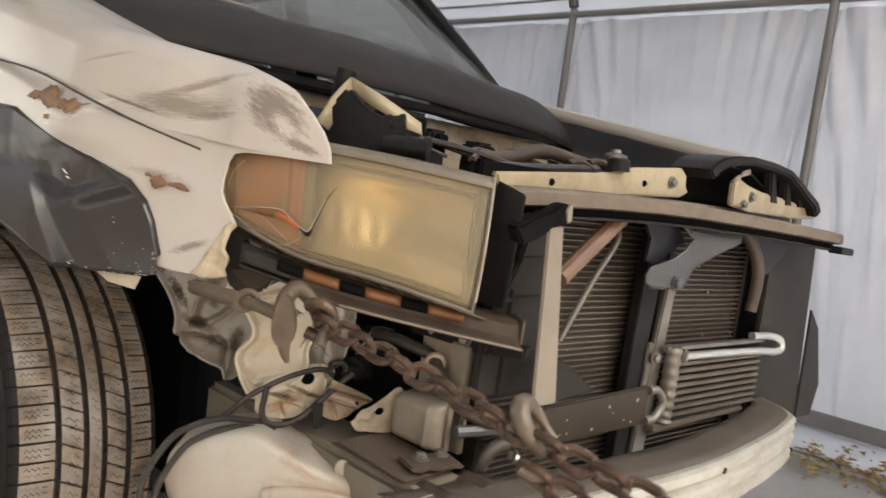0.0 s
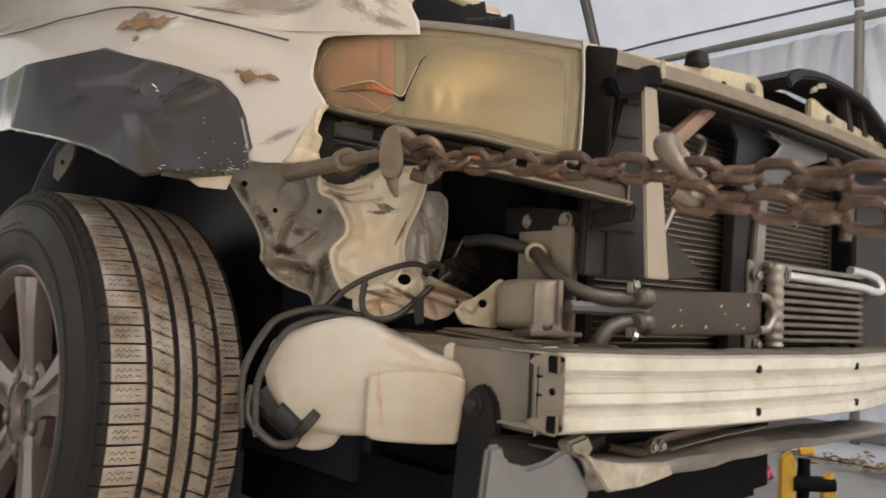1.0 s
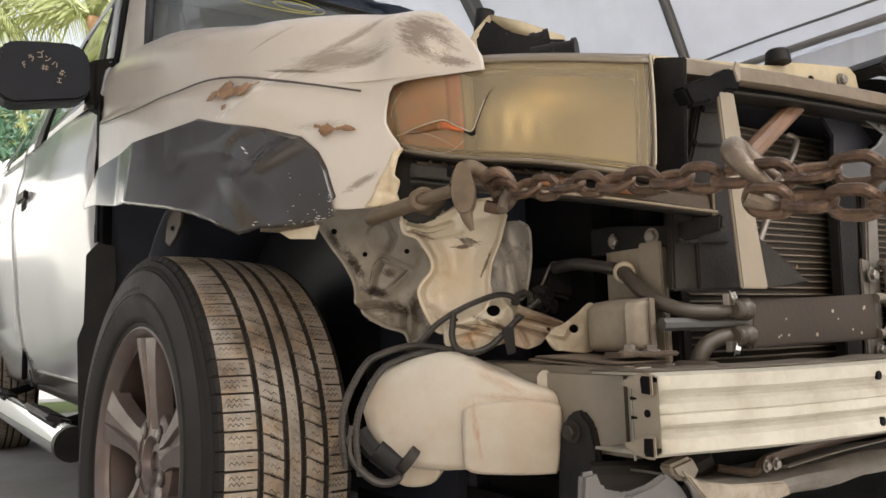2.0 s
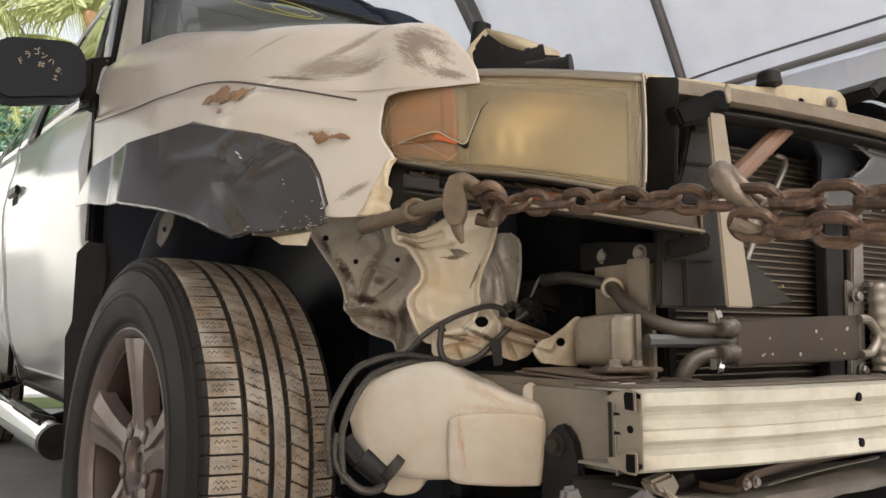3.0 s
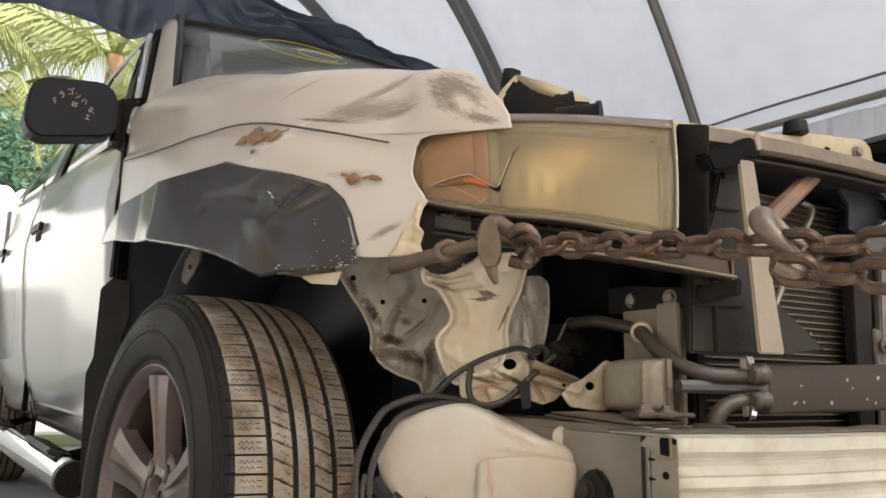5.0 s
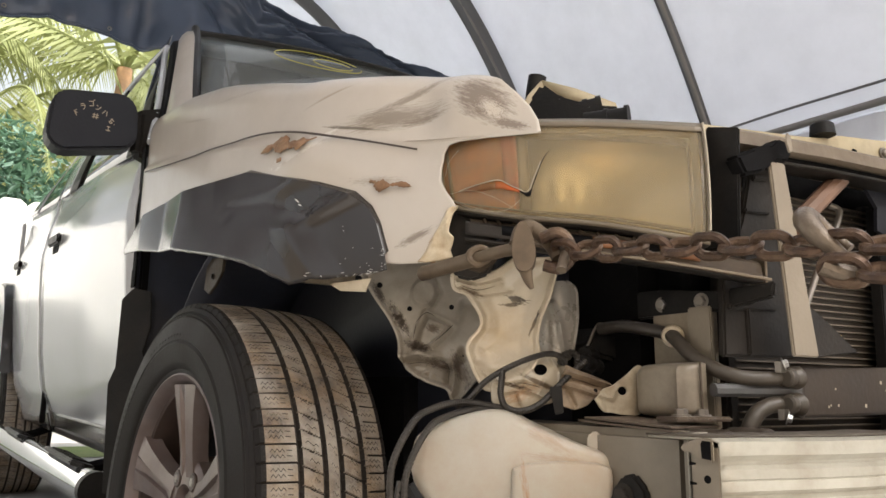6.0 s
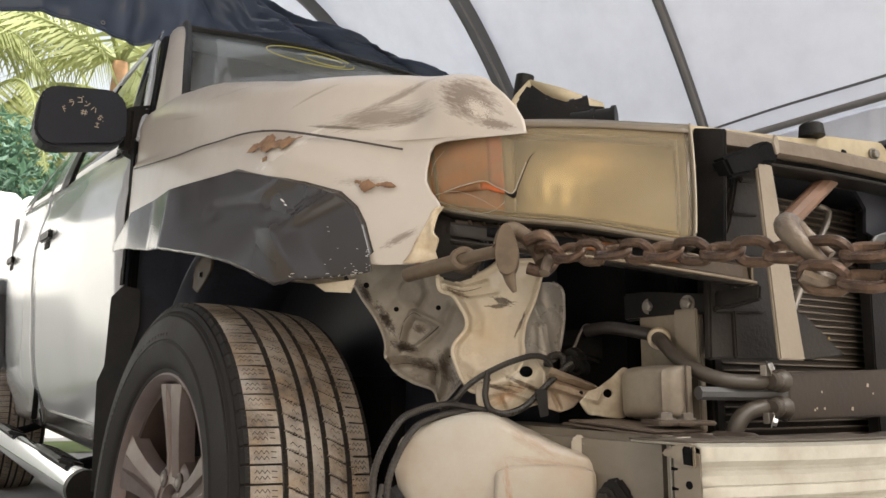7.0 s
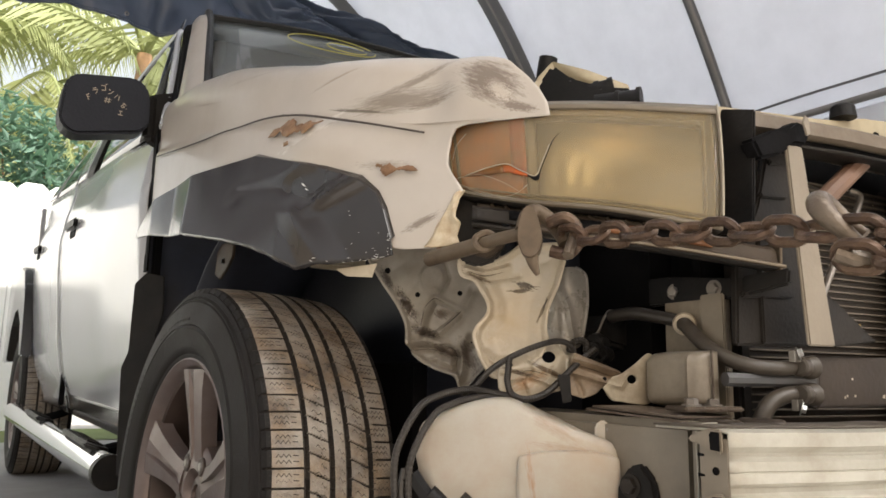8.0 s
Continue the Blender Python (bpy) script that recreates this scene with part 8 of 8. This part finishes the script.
for x, y, z in ((-0.12, -0.68, 0.965), (-0.02, -0.66, 0.975)):
    bar_between("bay_plug", [(x - 0.03, y, z), (x, y - 0.005, z + 0.006), (x + 0.035, y - 0.01, z - 0.004)], 0.011, dark_hose, None, "dusty wiring plug", 8, 0.7)

bar_between("bay_hose", [(-0.36, -0.63, 0.948), (-0.25, -0.62, 0.962), (-0.15, -0.62, 0.985), (-0.02, -0.62, 0.978), (0.10, -0.60, 0.975), (0.24, -0.58, 0.98)], 0.013, dark_hose, None, "dusty hose across the bay", 12)
bar_between("bay_hose", [(-0.42, -0.68, 0.935), (-0.28, -0.70, 0.946), (-0.16, -0.70, 0.956), (-0.05, -0.68, 0.965)], 0.009, wire_mat, None, "", 10)
bar_between("bay_hose", [(-0.40, -0.66, 0.945), (-0.30, -0.60, 0.965), (-0.20, -0.55, 0.96), (-0.10, -0.60, 0.955), (0.02, -0.66, 0.960)], 0.006, dark_hose, None, "", 8)
bm = lathe([(0.022, -0.02), (0.022, 0.0), (0.026, 0.002), (0.026, 0.010), (0.012, 0.014), (0.010, 0.022)], 20, Matrix.Translation((0.115, -0.62, 0.998)))
part("filler_cap", bm, steel, truck, "grey metal filler cap")


# ---- side mirror ----
def mirror():
    pts = []
    for cx, cz, a0 in ((0.172, 0.075, -90), (0.168, 0.135, 0), (0.040, 0.118, 90), (0.034, 0.048, 180)):
        pts += [(cx + 0.052 * math.cos(radians(a0 + 18 * k)), cz + 0.048 * math.sin(radians(a0 + 18 * k))) for k in range(6)]
    m = part("side_mirror", prism(pts, facing((-1.170, 0.62, 1.122), (1, 0, 0.0), UP) @ Matrix.Diagonal((0.87, 0.96, 1.0, 1.0)), 0.075, 0.026), mirror_shell, truck, "black side mirror with small painted characters")
    part("glass", prism([(x * 0.8 + 0.01, z * 0.86 + 0.010) for x, z in pts], facing((-1.170, 0.625, 1.122), (1, 0, 0), UP), -0.004), chrome, m)
    part("arm", prism([(0.0, 0.0), (0.10, -0.03), (0.10, 0.16), (0.0, 0.12)], facing((-0.985, 0.61, 1.15), (0.9, 0.3, 0), UP), 0.05, 0.012), black_plastic, m)
    q = facing((-1.166, 0.5435, 1.140), (1, 0, 0), UP) @ Matrix.Diagonal((0.80, 0.86, 1.0, 1.0))

    def stroke(x0, z0, x1, z1, w=0.0012):
        d = Vector((x1 - x0, z1 - z0)).normalized()
        n = Vector((-d.y, d.x)) * w
        part("painted_stroke", prism([(x0 - n.x, z0 - n.y), (x1 - n.x, z1 - n.y), (x1 + n.x, z1 + n.y), (x0 + n.x, z0 + n.y)], q, 0.0008), surface_ink, m)
    # the arc of brush-written characters, a hash and one more below
    glyphs = (
        (0.050, 0.093, 28, (((0.0, 1.0), (0.0, -1.0)), ((0.0, 0.3), (0.7, -0.1)), ((0.35, 1.0), (0.5, 0.7)), ((0.7, 1.1), (0.85, 0.8)))),
        (0.070, 0.116, 20, (((-0.6, 1.0), (0.6, 1.0)), ((-0.8, 0.4), (0.8, 0.4)), ((0.8, 0.4), (0.4, -0.5)), ((0.4, -0.5), (-0.2, -1.0)))),
        (0.093, 0.130, 10, (((-0.8, 0.8), (0.6, 0.8)), ((0.6, 0.8), (0.6, -0.8)), ((-0.8, -0.8), (0.7, -0.8)), ((0.8, 1.3), (0.95, 1.0)), ((1.1, 1.4), (1.25, 1.1)))),
        (0.114, 0.122, -8, (((-0.8, 0.8), (-0.2, 0.4)), ((-0.7, -0.9), (0.2, -0.5)), ((0.2, -0.5), (0.9, 0.6)))),
        (0.135, 0.110, -24, (((-0.3, 0.8), (-0.8, -0.8)), ((0.3, 0.8), (0.9, -0.8)))),
        (0.156, 0.088, -34, (((-0.8, 0.5), (0.6, 0.6)), ((-0.3, 1.0), (-0.6, -0.8)), ((-0.6, -0.8), (0.2, -0.9)), ((0.2, -0.9), (0.5, -0.3)), ((0.5, -0.3), (-0.2, -0.2)), ((1.2, -0.2), (1.4, -0.4)))),
        (0.108, 0.095, -2, (((-0.45, 1.0), (-0.65, -1.0)), ((0.5, 1.0), (0.3, -1.0)), ((-1.1, 0.4), (1.1, 0.4)), ((-1.2, -0.4), (1.0, -0.4)))),
        (0.148, 0.064, -4, (((-0.6, 0.7), (0.6, 0.7)), ((0.0, 0.7), (0.0, -0.7)), ((-0.8, -0.7), (0.8, -0.7)))),
    )
    for cx, cz, turn, lines in glyphs:
        c, s = math.cos(radians(turn)) * 0.0085, math.sin(radians(turn)) * 0.0085
        for (x0, z0), (x1, z1) in lines:
            stroke(cx + x0 * c - z0 * s, cz + x0 * s + z0 * c, cx + x1 * c - z1 * s, cz + x1 * s + z1 * c, 0.0010)
    return m


surface_ink = surface("cream_ink", (0.40, 0.34, 0.25), 0.6, 0, (0.5, 0.4, 0.26), 0.5, 60, 0.0)
mirror()


# ---- running board ----
def running_board():
    line = [(-0.985, 0.63, 0.305), (-0.987, 0.66, 0.306), (-0.99, 0.72, 0.308), (-1.01, 1.6, 0.325), (-1.025, 2.5, 0.345), (-1.03, 2.82, 0.350), (-1.02, 2.90, 0.350)]
    r = bar_between("running_board", line, 0.042, chrome, None, "chrome tube running board with black step pads", 20)
    bar_between("end_cap", [(-0.984, 0.612, 0.305), (-0.985, 0.63, 0.305), (-0.986, 0.645, 0.306)], 0.0435, black_plastic, r, "black end cap", 20)
    for y in (0.98, 1.95):
        z = 0.306 + 0.019 * (y - 0.63) + 0.036
        m = facing((-0.99 - 0.018 * (y - 0.7), y, z), (0, 1, 0.02), (-1, 0, 0.35))
        pad = part("step_pad", prism([(-0.21, -0.034), (0.21, -0.034), (0.235, 0.0), (0.21, 0.034), (-0.21, 0.034), (-0.235, 0.0)], m, 0.014, 0.005), black_plastic, r, "black ribbed step pad")
        for k in range(9):
            part("tread_bar", prism([(-0.17 + 0.04 * k, -0.024), (-0.155 + 0.04 * k, -0.024), (-0.155 + 0.04 * k, 0.024), (-0.17 + 0.04 * k, 0.024)], m @ Matrix.Translation((0, 0, 0.013)), 0.006, 0.002), black_plastic, pad)
    for y in (0.95, 2.6):
        bar_between("bracket", [(-1.0, y, 0.315), (-0.85, y, 0.35), (-0.7, y, 0.42)], 0.018, black_and_shade, r)


running_board()
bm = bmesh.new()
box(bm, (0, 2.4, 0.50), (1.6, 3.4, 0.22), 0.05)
part("underbody", bm, black_and_shade, truck)


# ---- tow chain with its hook ----
def link_mesh(bm, length, width, r):
    pts = []
    a = length / 2 - width / 2
    for k in range(24):
        t = 2 * math.pi * k / 24
        pts.append(Vector(((a if math.cos(t) >= 0 else -a) + math.cos(t) * (width / 2 - r), math.sin(t) * (width / 2 - r), 0)))
    rings = []
    n = len(pts)
    for i, p in enumerate(pts):
        d = (pts[(i + 1) % n] - pts[i - 1]).normalized()
        s = d.cross(Vector((0, 0, 1)))
        rings.append([bm.verts.new(p + s * math.cos(2 * math.pi * k / 8) * r + Vector((0, 0, 1)) * math.sin(2 * math.pi * k / 8) * r) for k in range(8)])
    for i in range(n):
        for k in range(8):
            bm.faces.new((rings[i][k], rings[i][(k + 1) % 8], rings[(i + 1) % n][(k + 1) % 8], rings[(i + 1) % n][k]))
    return bm


def chain(name, label, line, pitch, seed):
    c = thing(name, label, "chain", group="pulling chains")
    rnd = random.Random(seed)
    P = smooth_line(line, 60)
    pts, acc = [P[0]], 0.0
    for a, b in zip(P, P[1:]):
        acc += (b - a).length
        if acc >= pitch:
            pts.append(b)
            acc = 0.0
    first = None
    for i in range(len(pts) - 1):
        d = (pts[i + 1] - pts[i]).normalized()
        q = facing((pts[i] + pts[i + 1]) / 2, d, (0, 0, 1)) @ pose(0, 0, 0, (90 if i % 2 else 0) + 35 + rnd.uniform(-10, 10), 0, 0)
        if first is None:
            first = part("link", link_mesh(bmesh.new(), pitch + 0.0135, 0.0335, 0.0051), rusty, c)
            first.matrix_basis = q
        else:
            again(first, q)
    return c


MAIN = [(-0.766, -0.772, 0.718), (-0.764, -0.84, 0.709), (-0.762, -0.90, 0.702), (-0.757, -1.05, 0.682), (-0.748, -1.17, 0.666), (-0.735, -1.5, 0.632), (-0.70, -2.2, 0.57)]
chain("tow_chain", "taut rusty steel pulling chain", MAIN, 0.0315, 2)
chain("tow_chain", "slack rusty end of the pulling chain", [(-0.772, -1.10, 0.652), (-0.765, -1.18, 0.638), (-0.755, -1.3, 0.622), (-0.74, -1.6, 0.59)], 0.0315, 7)


def pull_hook():
    h = thing("pull_hook", "rusty forged pulling hook caught behind the fender", "hook")
    bar_between("shank", [(-0.806, -0.540, 0.7135), (-0.806, -0.60, 0.716), (-0.806, -0.655, 0.718), (-0.806, -0.70, 0.720), (-0.808, -0.752, 0.719)], lambda s: 0.0105 if s < 0.52 else 0.0080, worn_steel, h, "worn tan steel shank", 14)
    q = facing((-0.806, -0.670, 0.721), (0.75, -0.35, 0.45), (0.2, 0.1, 1.0))
    bm = link_mesh(bmesh.new(), 0.036, 0.030, 0.0050)
    bmesh.ops.transform(bm, matrix=q, verts=bm.verts)
    part("collar", bm, worn_steel, h, "loose ring on the shank")
    q = facing((-0.806, -0.756, 0.716), (0.71, -0.70, 0.04), (0.05, 0.04, 1.0))
    ring = [2 * math.pi * k / 36 for k in range(36)]
    part("plate", prism([((0.0135 - 0.003 * math.sin(a)) * math.cos(a) + 0.002, 0.031 * math.sin(a)) for a in ring], q, 0.020, 0.0090), worn_steel, h, "worn oval hook plate")
    bar_between("tip", [tuple(q @ Vector((0.001, -0.006, 0.010))), tuple(q @ Vector((0.004, -0.034, 0.010))), tuple(q @ Vector((0.009, -0.050, 0.010)))], lambda s: 0.0092 * (1 - s) + 0.0026, worn_steel, h, "", 12, 0.8)
    bar_between("neck", [(-0.806, -0.748, 0.722), (-0.795, -0.742, 0.742), (-0.781, -0.740, 0.750), (-0.769, -0.748, 0.742), (-0.763, -0.762, 0.724), (-0.763, -0.772, 0.708)], lambda s: 0.0115 - 0.003 * s, worn_steel, h, "", 14)
    bar_between("eye", [(-0.778, -0.760, 0.733), (-0.770, -0.778, 0.738), (-0.760, -0.786, 0.728), (-0.757, -0.786, 0.708), (-0.764, -0.775, 0.696), (-0.775, -0.760, 0.700)], 0.0078, rusty, h)
    bar_between("pin", [(-0.752, -0.778, 0.722), (-0.766, -0.785, 0.706), (-0.776, -0.790, 0.690)], 0.0065, hook_steel, h)
    g = thing("grab_hook", "worn steel grab hook on the chain", "hook")
    bar_between("hook_body", [(-0.753, -1.110, 0.662), (-0.758, -1.101, 0.672), (-0.763, -1.091, 0.685), (-0.762, -1.083, 0.696), (-0.755, -1.078, 0.703), (-0.746, -1.078, 0.703), (-0.738, -1.084, 0.695), (-0.734, -1.094, 0.684), (-0.732, -1.104, 0.674)], lambda s: 0.0042 + 0.0062 * math.sin(math.pi * min(1.0, s * 1.15)) ** 0.8, hook_steel, g, "", 14, 1.0)
    bar_between("pin", [(-0.775, -1.10, 0.655), (-0.765, -1.112, 0.648), (-0.755, -1.12, 0.645)], 0.008, hook_steel, g, "", 10)


hook_steel = surface("polished_hook_steel", (0.165, 0.13, 0.095), 0.34, 0.3, (0.085, 0.063, 0.045), 0.7, 24, 0.3, 200, (0.10, 0.07, 0.05), 0.4, 14)

pull_hook()


# ---- clutter on the ground ----
def strap_bundle():
    b = thing("ratchet_jack", "yellow and black lifting jack standing on the ground", "jack")
    for x, w, h in ((0.825, 0.045, 0.19), (0.905, 0.04, 0.14)):
        part("side_frame", prism([(-w / 2, 0.0), (w / 2, 0.0), (w / 2, h - 0.03), (0.005, h), (-w / 2, h - 0.02)], facing((x, -0.62 - (x - 0.86), 0), (0.6, -0.8, 0), UP), 0.02, 0.006), yellow_paint, b)
    bar_between("axle", [(0.825, -0.60, 0.10), (0.87, -0.64, 0.10), (0.91, -0.68, 0.10)], 0.022, black_and_shade, b)
    bar_between("screw", [(0.862, -0.615, 0.0), (0.864, -0.617, 0.08), (0.866, -0.618, 0.165)], ribbed(0.016, 14, 0.2), black_and_shade, b)
    bar_between("saddle", [(0.84, -0.615, 0.185), (0.853, -0.63, 0.192), (0.866, -0.64, 0.188)], 0.012, yellow_paint, b)
    bar_between("foot", [(0.80, -0.58, 0.012), (0.87, -0.65, 0.012), (0.94, -0.72, 0.012)], 0.014, black_and_shade, b)
    t = thing("rag", "pink cloth lying on the ground", "cloth")
    rows = [[(1.14 + 0.13 * i / 10, -0.38 + 0.14 * k / 10, 0.012 + 0.09 * abs(noise.noise((i * 0.5, k * 0.5, 2)))) for i in range(11)] for k in range(11)]
    part("cloth", sheet(rows), pink, t, thick=0.004)


strap_bundle()


def litter():
    rnd = random.Random(9)
    vs, fs = [], []
    for k in range(380):
        x, y = 1.76 + rnd.gauss(0, 0.10) + (0.18 if k % 5 == 0 else 0), rnd.gauss(-0.85, 0.35)
        a, s = rnd.uniform(0, 6.28), rnd.uniform(0.008, 0.03)
        z = rnd.uniform(0.012, 0.045)
        i = len(vs)
        c, d = math.cos(a) * s, math.sin(a) * s
        vs += [(x - c, y - d, z), (x + d * 0.5, y - c * 0.5, z + s * 0.3), (x + c, y + d, z), (x - d * 0.5, y + c * 0.5, z + s * 0.4)]
        fs.append((i, i + 1, i + 2, i + 3))
    me = bpy.data.meshes.new("leaf_litter")
    me.from_pydata(vs, [], fs)
    me.materials.append(debris_mat)
    tagged(new("leaf_litter", me), "dry brown leaf litter along the shelter wall", "leaves", kind="stuff")


litter()
